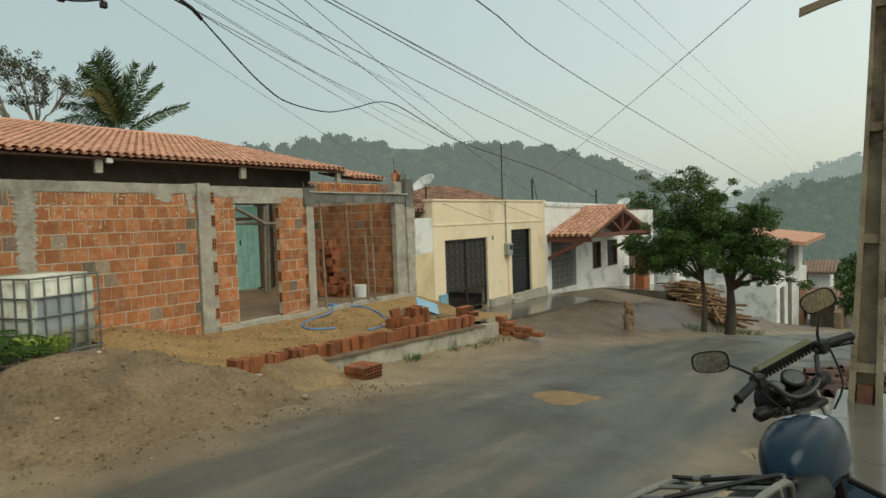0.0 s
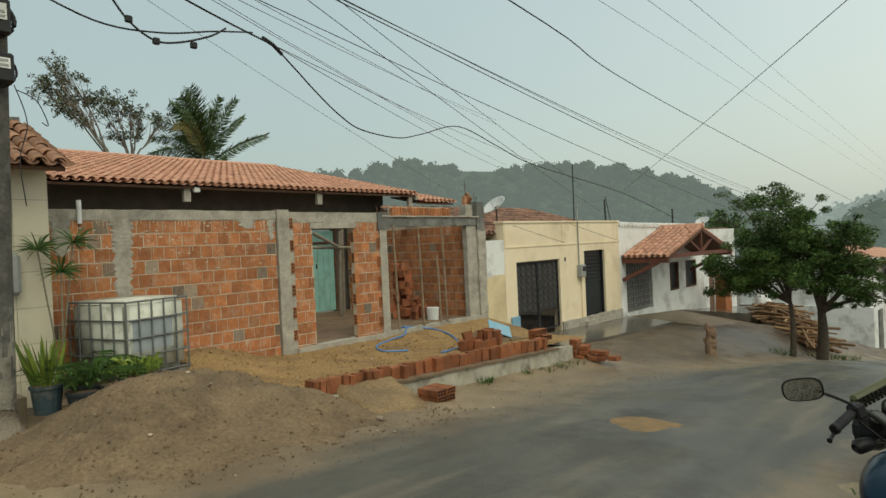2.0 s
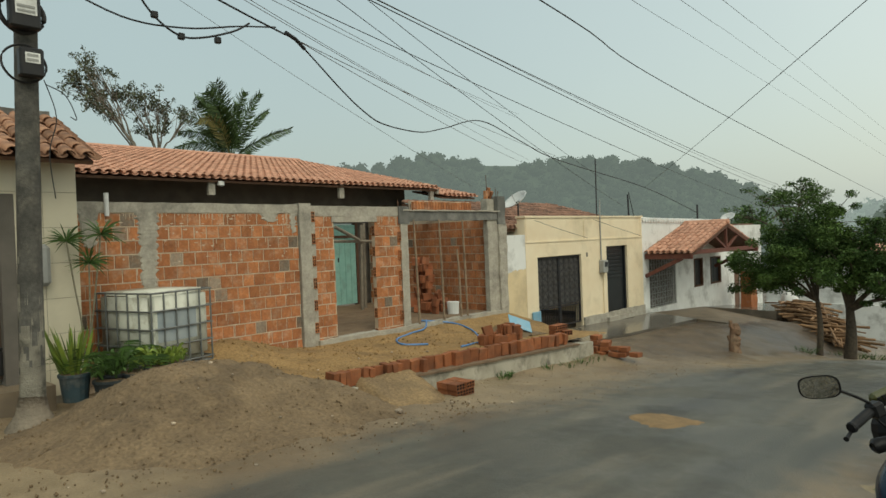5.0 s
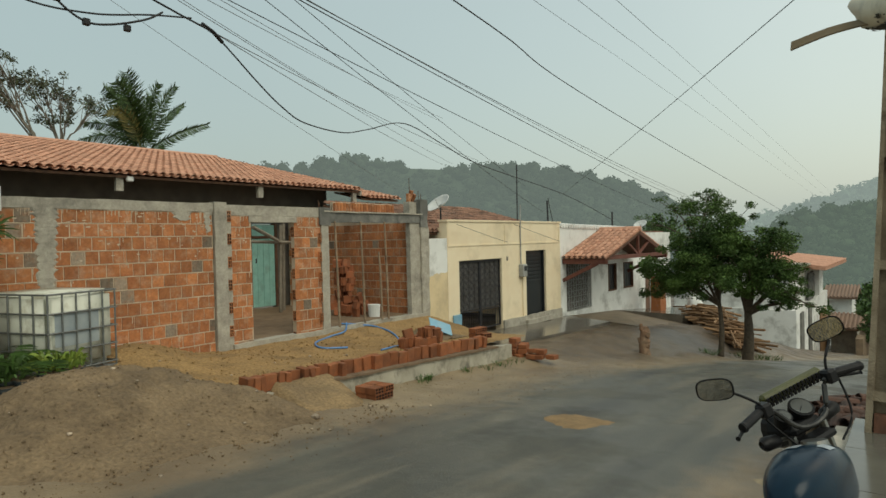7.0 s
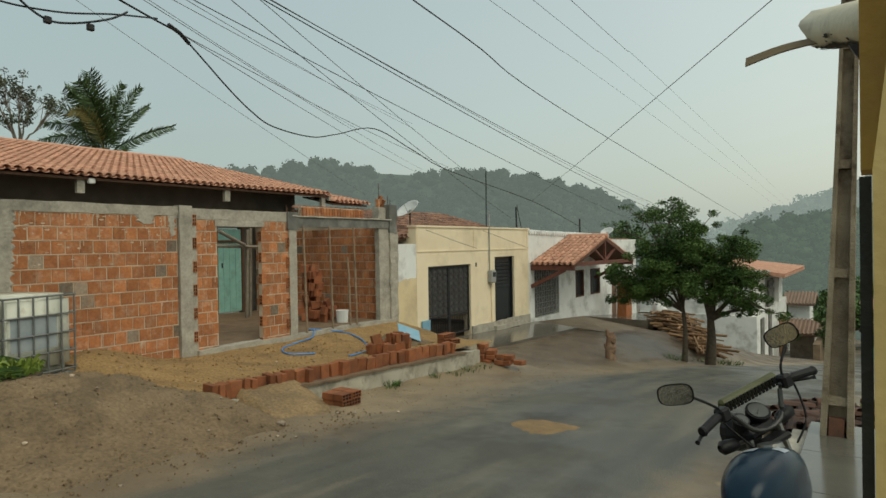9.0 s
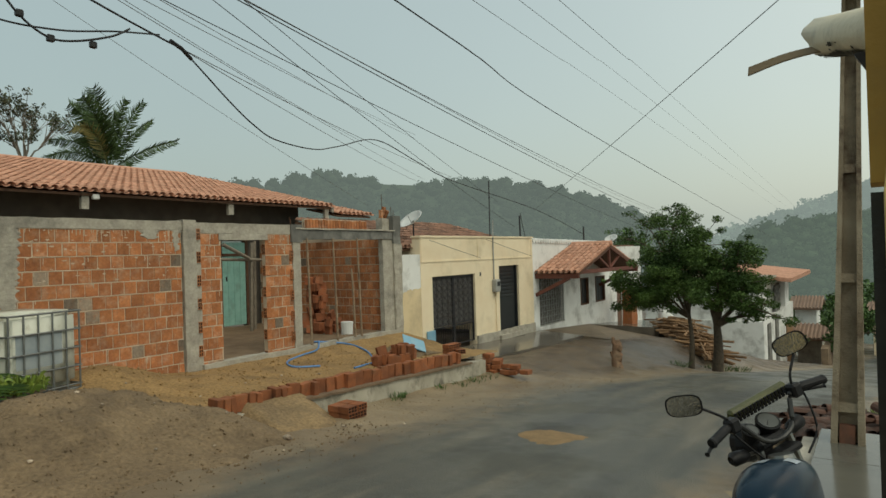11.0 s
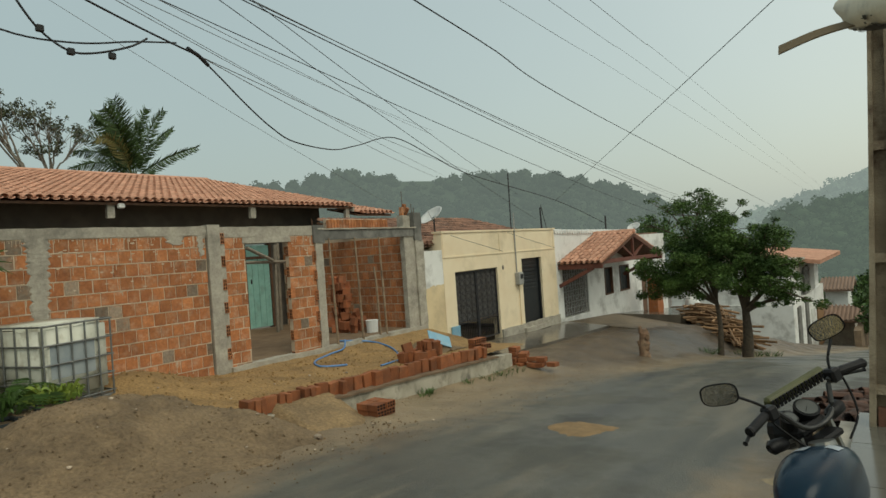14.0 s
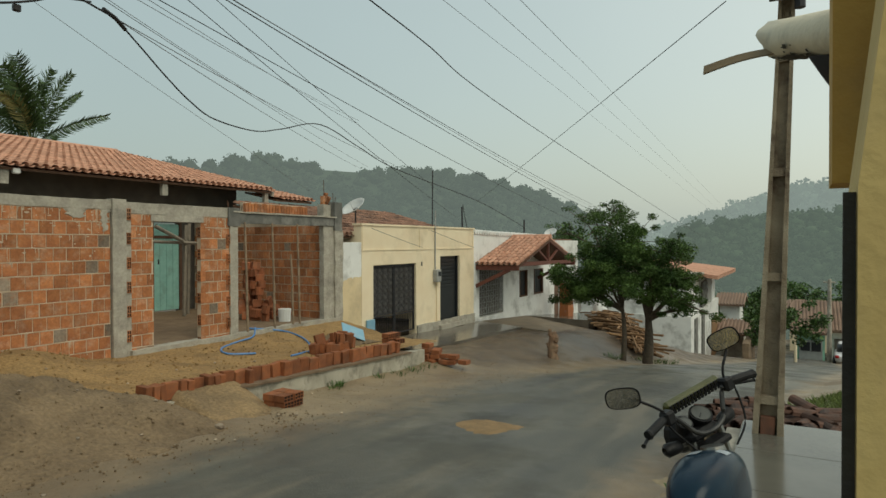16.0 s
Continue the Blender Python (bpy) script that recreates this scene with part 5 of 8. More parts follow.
# ---------------------------------------------------------------- plants
M_LEAF = mat("green_leaf", (0.07, 0.13, 0.03), (0.045, 0.09, 0.022), 6, 0.55, 0.05, per_island=0.45)
M_LEAF_Y = mat("yellow_green_leaf", (0.22, 0.27, 0.04), (0.10, 0.17, 0.03), 9, 0.5, 0.05, per_island=0.35)
M_LEAF_D = mat("dark_tree_leaf", (0.085, 0.14, 0.034), (0.036, 0.068, 0.02), 1.1, 0.6, 0.0, per_island=0.45, spec=0.15, coord="World")
M_POT = mat("dark_plastic_pot", (0.035, 0.045, 0.05), None, 4, 0.5, 0.05)
M_BARK = mat("grey_bark", (0.11, 0.085, 0.06), (0.06, 0.048, 0.035), 12, 0.95, 0.8, fine=30)


def pot(parent, x, y, z, r, h, material=None):
    part("pot", tube([(x, y, z), (x, y, z + h * 0.9), (x, y, z + h * 0.9), (x, y, z + h)], [r * 0.8, r, r * 1.08, r * 1.08], 16), material or M_POT, parent)
    part("soil", tube([(x, y, z + h * 0.9), (x, y, z + h * 1.005)], r * 0.9, 12), M_SAND_G, parent)


def blade(bm, base, tip, width, bend, nseg=5, twist=0.0):
    base, tip = Vector(base), Vector(tip)
    d = tip - base
    side = d.cross(Vector((math.sin(twist), math.cos(twist), 0.2))).normalized()
    prev = None
    for i in range(nseg + 1):
        t = i / nseg
        c = base + d * t + Vector((0, 0, bend * 4 * t * (1 - t)))
        w = width * (0.55 + 0.9 * t) * (1 - t) ** 0.6 if t < 1 else 0.0
        cur = (bm.verts.new(c - side * w), bm.verts.new(c + side * w + Vector((0, 0, 0.004))))
        if prev:
            bm.faces.new((prev[0], prev[1], cur[1], cur[0]))
        prev = cur


def pz(x, y):
    return max(ground_z(x, y), heap_z(x, y)) - 0.02


rng_l = random.Random(21)
snake = thing("snake_plant", "upright striped snake plant in a dull blue pail", "plant")
sx, sy = 2.42, 8.55
sz = -1.78
pot(snake, sx, sy, sz, 0.17, 0.33, mat("dull_blue_pail", (0.05, 0.085, 0.10), (0.03, 0.05, 0.06), 6, 0.5, 0.1, stain=(0.2, 0.2, 0.18), stain_scale=6, stain_amt=0.5))
bm = bmesh.new()
for i in range(34):
    a, r = rng_l.uniform(0, 6.28), rng_l.uniform(0, 0.14)
    h = rng_l.uniform(0.3, 0.62)
    blade(bm, (sx + r * math.cos(a), sy + r * math.sin(a), sz + 0.3), (sx + (r + 0.18) * math.cos(a), sy + (r + 0.18) * math.sin(a), sz + 0.3 + h), 0.033, 0.0, 6, rng_l.uniform(0, 6))
part("leaves", bm, M_LEAF_Y, snake)


def bushy(name, label, x, y, z, spread, n, length, material, rise=0.35, potr=0.2):
    t = thing(name, label, "plant", "potted plants by the wall")
    pot(t, x, y, z, potr, 0.3)
    bm = bmesh.new()
    for i in range(n):
        a = rng_l.uniform(0, 6.28)
        e = rng_l.uniform(0.1, 1.0)
        r0 = rng_l.uniform(0, spread)
        b = Vector((x + r0 * math.cos(a), y + r0 * math.sin(a), z + 0.3 + rng_l.uniform(0, rise)))
        ln = length * rng_l.uniform(0.6, 1.15)
        blade(bm, b, b + Vector((math.cos(a) * ln * e, math.sin(a) * ln * e, ln * (1 - e) * 0.9 + 0.02)), 0.05 * length / 0.35, 0.05, 4, rng_l.uniform(0, 6))
    part("leaves", bm, material, t)
    return t


def fern(name, label, x, y, z, n, length):
    t = thing(name, label, "plant", "potted plants by the wall")
    pot(t, x, y, z, 0.2, 0.3)
    bm = bmesh.new()
    for i in range(n):
        a = rng_l.uniform(0, 6.28)
        ln = length * rng_l.uniform(0.7, 1.1)
        for k in range(1, 13):
            s = k / 13
            c = Vector((x + math.cos(a) * ln * s, y + math.sin(a) * ln * s, z + 0.35 + ln * (1.3 * s - 1.25 * s * s)))
            for sd in (-1, 1):
                d = Vector((-math.sin(a) * sd, math.cos(a) * sd, -0.15)) * 0.2 * (1 - abs(s - 0.4)) + Vector((math.cos(a), math.sin(a), 0)) * 0.1
                blade(bm, c, c + d, 0.012, 0.01, 2)
    part("fronds", bm, M_LEAF, t)


fern("palm_seedling", "potted feathery palm seedling by the tank", 2.85, 8.45, -1.8, 12, 0.75)
fern("palm_seedling", "potted feathery palm seedling by the tank", 3.05, 8.2, -1.8, 9, 0.5)
bushy("croton_bush", "potted croton with yellow-green leaves", 3.25, 8.05, -1.74, 0.2, 90, 0.2, M_LEAF_Y, 0.12)
bushy("leafy_shrub", "potted dark green leafy shrub", 2.75, 8.3, -1.85, 0.22, 120, 0.2, M_LEAF, 0.22)
bushy("croton_bush", "potted croton with yellow-green leaves", 3.42, 8.05, -1.72, 0.12, 45, 0.14, M_LEAF_Y, 0.1, 0.12)

M_PALEBARK_D = mat("pale_cane_bark", (0.26, 0.23, 0.16), (0.17, 0.15, 0.10), 20, 0.9, 0.2)
drac = thing("dracaena", "tall thin dracaena with tufts of narrow leaves", "plant")
for px, py, top, lean in ((2.72, 9.2, 0.14, -0.14), (2.85, 9.25, 0.22, 0.16), (2.8, 9.15, -0.15, 0.02)):
    part("stem", tube(smooth_path([(2.78, 9.3, -1.8), (px, py, -1.0), (px + lean * 0.5, py, (top - 1.0) / 2), (px + lean, py, top)], 5), 0.011, 6), M_PALEBARK_D, drac)
    bm = bmesh.new()
    for i in range(42):
        a, e = rng_l.uniform(0, 6.28), rng_l.uniform(-0.5, 1.1)
        ln = rng_l.uniform(0.22, 0.34)
        blade(bm, (px + lean, py, top), (px + lean + math.cos(a) * math.cos(e) * ln, py + math.sin(a) * math.cos(e) * ln, top + math.sin(e) * ln - 0.03), 0.012, 0.03, 3)
    part("tuft", bm, M_LEAF, drac)


def weeds(name, label, spots, n, h):
    bm = bmesh.new()
    for (x, y, s) in spots:
        for i in range(n):
            a, r = rng_l.uniform(0, 6.28), rng_l.uniform(0, s)
            b = Vector((x + r * math.cos(a), y + r * math.sin(a), ground_z(x, y) - 0.01))
            blade(bm, b, b + Vector((math.cos(a) * h * rng_l.uniform(.2, .8), math.sin(a) * h * rng_l.uniform(.2, .8), h * rng_l.uniform(0.4, 1))), 0.012, 0.02, 2, a)
    return tagged(part(name, bm, M_LEAF), label, "grass", kind="stuff")


weeds("weeds", "small green weeds along the low wall", [(7.0, 6.65, 0.15), (8.3, 6.7, 0.18), (8.5, 6.72, 0.1), (10.2, 6.7, 0.25), (10.7, 6.68, 0.25), (9.6, 6.7, 0.15), (11.2, 6.7, 0.3), (6.0, 6.6, 0.12)], 26, 0.12)

# ---------------------------------------------------------------- trees
def leaf_cloud(centres, per, spread, size, seed, flat=1.0, level=0.0):
    """Many small leaves round branch ends, as one mesh; level: how far the leaves lie flat."""
    r = np.random.RandomState(seed)
    quads = []
    for c in centres:
        rad = c[3] if len(c) > 3 else spread
        n = max(1, int(per * (rad / spread) ** 2))
        p = r.normal(size=(n, 3))
        p /= np.linalg.norm(p, axis=1)[:, None] + 1e-9
        p *= (r.rand(n, 1) ** 0.45) * rad
        p[:, 2] *= flat
        p += np.array(c[:3])
        a = r.normal(size=(n, 3))
        a[:, 2] *= 1 - level
        a /= np.linalg.norm(a, axis=1)[:, None] + 1e-9
        h = r.normal(size=(n, 3)) * (1 - level) + np.array((0, 0, 1.0)) * level
        b = np.cross(a, h)
        b /= np.linalg.norm(b, axis=1)[:, None] + 1e-9
        s = size * (0.6 + 0.8 * r.rand(n, 1))
        quads.append(np.stack((p - a * s, p - b * s * 0.45, p + a * s, p + b * s * 0.45 + 0.2 * s * np.cross(a, b)), 1))
    vs = np.concatenate(quads).reshape(-1, 3)
    me = bpy.data.meshes.new("crown")
    me.from_pydata(vs.tolist(), [], np.arange(len(vs)).reshape(-1, 4).tolist())
    return me


def tree(name, label, base, trunk_top, limbs, r0, per, spread, size, seed, material, flat=0.75, level=0.0):
    t = thing(name, label, "tree")
    rng = random.Random(seed)
    base, top = Vector(base), Vector(trunk_top)
    mid = (base + top) / 2 + Vector((rng.uniform(-.1, .1), rng.uniform(-.1, .1), 0))
    part("trunk", tube(smooth_path([base - Vector((0, 0, 0.2)), mid, top], 5), [r0 * (1.25 - 0.06 * i) for i in range(11)], 9), M_BARK, t, smooth=True)
    cents = []
    for l in limbs:
        e = Vector(l[:3])
        m = top.lerp(e, 0.5) + Vector((rng.uniform(-.15, .15), rng.uniform(-.15, .15), rng.uniform(0, .2)))
        part("limb", tube(smooth_path([top - Vector((0, 0, 0.1)), m, e], 4), [r0 * 0.6 * (1 - 0.1 * i) for i in range(9)], 6), M_BARK, t)
        R = l[3] if len(l) > 3 else spread
        cents.append((e.x, e.y, e.z, R))
        for k in range(7):
            q = e + Vector((rng.gauss(0, 1), rng.gauss(0, 1), rng.gauss(0, 0.6))) * R * 0.85
            cents.append((q.x, q.y, q.z, R * rng.uniform(0.3, 0.55)))
            add = tube([e.lerp(m, 0.3), q], [r0 * 0.2, r0 * 0.08], 4)
            part("twig", add, M_BARK, t)
    me = leaf_cloud(cents, per, spread, size, seed, flat, level)
    me.materials.append(material)
    ob = tagged(new("crown", me), kind="stuff")
    ob.parent = t
    return t


tree("street_tree", "dense dark green tree with a slim trunk beside the road", (19.5, 4.66, ground_z(19.5, 4.66)), (19.6, 4.7, -2.0),
     [(19.3, 6.2, -1.1, 0.61), (19.5, 6.25, -1.62, 0.51), (19.4, 5.6, -1.5, 0.67), (19.7, 5.45, -0.4, 0.73), (19.8, 4.95, 0.1, 0.73), (19.6, 4.5, -0.25, 0.67), (19.2, 4.95, -1.15, 0.67), (19.5, 6.7, -0.85, 0.32), (19.7, 4.4, 0.3, 0.44), (19.5, 5.2, -0.8, 0.67)],
     0.075, 2600, 0.7, 0.036, 31, M_LEAF_D, 0.66, 0.4)
tree("street_tree", "dark spreading tree with a thick trunk beside the road", (20.0, 4.05, ground_z(20.0, 4.05)), (19.9, 4.0, -2.25),
     [(19.8, 4.1, -0.75, 0.67), (19.7, 3.55, -0.35, 0.55), (19.6, 3.2, -0.1, 0.37), (19.5, 3.4, -1.0, 0.67), (19.3, 3.1, -1.6, 0.51), (19.3, 2.85, -1.92, 0.34), (19.5, 3.75, -1.5, 0.61), (19.7, 3.0, -1.15, 0.37), (19.9, 3.85, -0.8, 0.61)],
     0.14, 2600, 0.7, 0.036, 32, M_LEAF_D, 0.66, 0.4)
tree("far_tree", "taller thin-leaved tree behind the street tree", (33.4, 8.9, -5.6), (33.4, 9.0, -0.6),
     [(33.2, 9.5, 1.55, 0.6), (33.4, 8.35, 1.9, 0.6), (33.5, 8.6, 1.2, 0.65), (33.2, 10.0, 1.25, 0.55), (33.6, 7.8, 1.5, 0.5), (33.4, 11.0, 0.55, 0.6), (33.4, 7.6, 0.8, 0.6)],
     0.12, 520, 0.7, 0.05, 33, M_LEAF_D, 0.6, 0.3)
tree("far_bush", "light green bushy tree beyond the white house", (38.0, 12.4, -3.0), (38.0, 12.4, -1.0),
     [(38.0, 12.5, 0.1, 0.9), (38.0, 11.6, 0.3, 0.8), (38.5, 13.2, -0.1, 0.6)], 0.15, 190, 0.9, 0.13, 35, M_LEAF)
tree("roadside_tree", "green tree beside the road downhill", (44.0, 1.6, -8.0), (44.0, 1.5, -5.5),
     [(44.0, 2.0, -4.4, 1.1), (44.0, 0.8, -4.6, 1.0), (44.3, 1.4, -3.6, 0.9), (44.0, -0.5, -5.2, 0.8), (44.2, 2.2, -5.6, 0.8)], 0.14, 260, 0.9, 0.13, 36, M_LEAF)

# thin tree behind the tiled roof
thin = thing("bare_tree", "sparse wind-blown tree with thin pale branches", "tree")
rng_t = random.Random(41)
M_PALEBARK = mat("pale_bark", (0.24, 0.21, 0.17), (0.16, 0.14, 0.11), 10, 0.9, 0.3)


def bend_to(a, b, lift, n=6):
    """A bough from a to b that leaves a upwards."""
    a, b = Vector(a), Vector(b)
    c = a.lerp(b, 0.45) + Vector((0, 0, lift))
    return [a * (1 - t) ** 2 + c * 2 * t * (1 - t) + b * t * t + Vector((noise.noise(b * 3 + Vector((t * 5, 0, 0))), 0, noise.noise(b * 3 + Vector((0, t * 5, 4))))) * 0.22 * math.sin(math.pi * t) for t in (i / n for i in range(n + 1))]


tips = []
for base, ends in (((8.7, 22.5, 1.5), ((7.0, 5.95), (7.45, 6.1), (6.85, 5.5), (7.75, 5.45), (7.15, 5.1), (7.6, 4.7), (7.3, 5.7))), ((9.4, 22.5, 1.5), ((8.4, 5.4), (8.9, 5.25), (9.3, 5.0), (9.85, 4.95), (10.1, 4.5), (8.9, 4.4), (9.5, 4.3)))):
    fork = Vector((base[0] - 0.1, base[1], 3.3))
    part("trunk", tube([base, fork], [0.09, 0.065], 7), M_PALEBARK, thin)
    for ex, ez in ends:
        e = Vector((ex, 22.5 + rng_t.uniform(-.5, .5), ez))
        bough = bend_to(fork, e, rng_t.uniform(-0.15, 0.45))
        part("branch", tube(bough, [0.036 - 0.004 * i for i in range(7)], 5), M_PALEBARK, thin)
        for k in range(13):
            src = bough[rng_t.choice((3, 4, 5, 6))]
            q = e + Vector((rng_t.gauss(-0.04, 0.30), rng_t.gauss(0, 0.3), rng_t.gauss(0.02, 0.24)))
            part("twig", tube([src, (src + q) / 2 + Vector((0, 0, rng_t.uniform(-.06, .1))), q], [0.014, 0.010, 0.006], 4), M_PALEBARK, thin)
            tips.append((q.x, q.y, q.z, rng_t.uniform(0.09, 0.2)))
me = leaf_cloud(tips, 42, 0.17, 0.045, 44)
me.materials.append(mat("dull_leaf", (0.085, 0.098, 0.05), (0.05, 0.062, 0.032), 3, 0.6, 0, per_island=0.5))
ob = tagged(new("crown", me), kind="stuff")
ob.parent = thin

palm = thing("coconut_palm", "coconut palm with fronds blown by the wind", "palm")
PC = Vector((12.25, 22.9, 3.35))
PALM_SIDE = Vector((0.58, -0.81, 0.0))
PALM_DEEP = Vector((0.81, 0.58, 0.0))
part("trunk", tube(smooth_path([(11.9, 22.9, -1.5), (12.0, 22.9, 1.2), PC], 5), 0.15, 9), M_BARK, palm)
M_FROND = mat("palm_frond", (0.065, 0.108, 0.034), (0.034, 0.060, 0.020), 3, 0.5, 0, per_island=0.5, spec=0.3)
M_FROND_Y = mat("yellowing_frond", (0.20, 0.17, 0.05), (0.13, 0.12, 0.04), 3, 0.6, 0, per_island=0.3)
rng_f = random.Random(17)


def frond(side, rise, depth, arch, leaf, material):
    """One frond: its tip at side and rise from the crown's heart, arched by arch; leaf: leaflet length."""
    tip = PC + PALM_SIDE * side + PALM_DEEP * depth + Vector((0, 0, rise))
    ctl = PC + PALM_SIDE * side * 0.38 + PALM_DEEP * depth * 0.4 + Vector((0, 0, rise * 0.62 + arch))
    n = 22
    pts = [PC * (1 - t) ** 2 + ctl * 2 * t * (1 - t) + tip * t * t for t in (i / n for i in range(n + 1))]
    fr = bmesh.new()
    add_tube(fr, pts, [0.024 * (1 - 0.8 * k / n) for k in range(n + 1)], 4)
    for k in range(4, n + 1):
        t = (pts[k] - pts[k - 1]).normalized()
        sd = t.cross(PALM_DEEP).normalized()
        for sgn in (-1, 1):
            for half in (0.0, 0.35, 0.7):
                base = pts[k - 1].lerp(pts[k], half)
                L = leaf * (0.35 + 0.65 * math.sin(math.pi * min(1, 0.2 + 0.72 * k / n))) * rng_f.uniform(0.75, 1.1)
                d = sd * sgn * 0.55 + t * 0.75 + PALM_SIDE * 0.12 + PALM_DEEP * rng_f.uniform(-.35, .35) + Vector((0, 0, -0.42 + rng_f.uniform(-.1, .1)))
                blade(fr, base, base + d.normalized() * L, 0.024, -0.05, 3)
    part("frond", fr, material, palm)


for row in ((-0.85, 2.9, 0.3, 0.35, 0.62), (-0.35, 3.0, -0.3, 0.3, 0.62), (-1.5, 2.6, 0.2, 0.4, 0.55), (-1.85, 1.85, -0.4, 0.6, 0.5), (-2.35, 1.3, 0.3, 0.6, 0.5),
            (-2.1, 0.6, -0.3, 0.7, 0.5), (-0.6, 2.6, -0.6, 0.4, 0.62), (0.45, 2.75, 0.4, 0.35, 0.42), (1.2, 2.6, 0.2, 0.15, 0.40), (1.35, 1.95, 0.5, 0.2, 0.36),
            (2.45, 1.1, 0.0, 0.1, 0.46), (-0.2, 2.0, -0.6, 0.3, 0.5), (-1.1, 2.3, -0.2, 0.5, 0.6), (0.0, 2.3, 0.5, 0.3, 0.5), (-1.3, 1.3, 0.4, 0.7, 0.5)):
    frond(*row, M_FROND)
frond(-0.75, 1.35, -1.0, 1.25, 0.42, M_FROND_Y)

# stump and pile of branches
stump = thing("tree_stump", "gnarled cut stump on the earth shoulder", "stump")
gz = ground_z(16.4, 5.75)
M_STUMP = mat("raw_stump_wood", (0.24, 0.14, 0.085), (0.11, 0.07, 0.045), 9, 0.95, 0.8, fine=25, stain=(0.36, 0.27, 0.18), stain_scale=5, stain_amt=0.6)
part("stump", tube([(16.42, 5.78, gz - 0.15), (16.4, 5.79, gz + 0.05), (16.38, 5.81, gz + 0.2), (16.41, 5.78, gz + 0.34), (16.4, 5.8, gz + 0.47), (16.42, 5.77, gz + 0.6), (16.41, 5.77, gz + 0.72)], [0.18, 0.145, 0.12, 0.145, 0.11, 0.13, 0.07], 10), M_STUMP, stump)
for k, (dy, z0, l1) in enumerate(((0.11, 0.3, 0.12), (-0.11, 0.45, 0.13), (0.06, 0.6, 0.2), (-0.1, 0.18, 0.1))):
    part("knot", tube([(16.4, 5.79, gz + z0), (16.36, 5.79 + dy, gz + z0 + 0.05), (16.35, 5.79 + dy * 1.25, gz + z0 + l1)], [0.08, 0.065, 0.04], 7), M_STUMP, stump)
pile = thing("branch_pile", "pile of cut tree branches and poles on the verge", "wood pile")
M_CUTWOOD = mat("cut_branch_wood", (0.30, 0.18, 0.095), (0.20, 0.12, 0.065), 5, 0.9, 0.4, per_object=0.4)
for i in range(190):
    cx = rng_f.uniform(21.6, 26.0)
    s = (cx - 21.8) / 4.2
    cy = 4.6 + 2.6 * s + rng_f.uniform(-.35, .35)
    cz = ground_z(cx, cy) + 0.08 + rng_f.uniform(0, 0.8) * (0.35 + 0.75 * s)
    a = rng_f.gauss(-2.2, 0.5)
    ln = rng_f.uniform(0.6, 1.9)
    d = Vector((math.cos(a), math.sin(a), rng_f.uniform(-.22, .1)))
    c = Vector((cx, cy, cz))
    part("branch", tube([c - d * ln / 2, c + Vector((0, 0, 0.04)), c + d * ln / 2], rng_f.uniform(0.018, 0.045), 6), M_CUTWOOD, pile)
weeds("weeds_2", "low green weeds at the foot of the trees", [(20.6, 3.9, 0.4), (20.9, 3.6, 0.3), (19.2, 4.9, 0.25), (20.3, 4.2, 0.4)], 60, 0.22)

# ---------------------------------------------------------------- beige house at the near end
M_BEIGE = mat("beige_wall_tile", (0.62, 0.56, 0.42), (0.57, 0.51, 0.38), 2, 0.35, 0.03, stain=(0.45, 0.4, 0.3), stain_scale=1.2, stain_amt=0.4, per_object=0.04)
M_GROUT = mat("grey_grout", (0.25, 0.22, 0.17), None, 6, 0.95, 0.2)
BF = 9.4
bw1 = structure("beige_wall_1", box(2.07, 2.78, BF + 0.01, BF + 0.25, -2.1, 1.25), M_GROUT, "wall faced with beige ceramic tiles")
bw2 = structure("beige_wall_2", box(-1.5, 2.07, BF + 0.01, BF + 0.25, 0.76, 1.25), M_GROUT, "tiled wall over a wooden door")
bw3 = structure("beige_wall_3", box(-1.5, 0.3, BF + 0.01, BF + 0.25, -2.1, 0.76), M_GROUT, "tiled wall beside a wooden door")


def wall_tiles(parent, x0, x1, z0, z1, xo, pitch=0.46):
    x = xo
    while x < x1:
        z = z1
        while z > z0:
            a, b = max(x + 0.003, x0), min(x + pitch - 0.003, x1)
            c, d = max(z - pitch + 0.003, z0), z - 0.003
            if b - a > 0.02 and d - c > 0.02:
                part("wall_tile", box(a, b, BF, BF + 0.012, c, d), M_BEIGE, parent)
            z -= pitch
        x += pitch


wall_tiles(bw1, 2.07, 2.78, -1.85, 1.25, 1.92)
wall_tiles(bw2, -1.5, 2.07, 0.76, 1.25, -1.76)
wall_tiles(bw3, -1.5, 0.3, -1.85, 0.76, -1.76)
structure("beige_return", box(2.66, 2.78, BF + 0.25, 13.6, -2.1, 1.3), M_CEMENT_DK, "bare side wall of the beige house")
M_DOORWOOD = mat("dark_brown_door", (0.095, 0.06, 0.042), (0.07, 0.045, 0.032), 6, 0.55, 0.1)
ldoor = tagged(empty("door_4"), "brown panelled wooden door with louvred slits", "door", kind="structure")
part("leaf", box(0.32, 1.9, BF + 0.14, BF + 0.19, -1.55, 0.72, 0.006), M_DOORWOOD, ldoor)
part("jamb", box(1.9, 2.069, BF - 0.0, BF + 0.24, -1.75, 0.755), M_DARKWALL, ldoor)
part("stile", box(1.12, 1.15, BF + 0.12, BF + 0.14, -1.5, 0.7), M_DOORWOOD, ldoor)
M_LOUVRE = mat("worn_louvre", (0.22, 0.19, 0.15), None, 8, 0.6, 0.1)
for z0 in (-0.02, -0.85):
    for k in range(12):
        part("louvre", box(1.33, 1.58, BF + 0.115, BF + 0.139, z0 + k * 0.052, z0 + k * 0.052 + 0.026, 0.003), M_LOUVRE, ldoor)
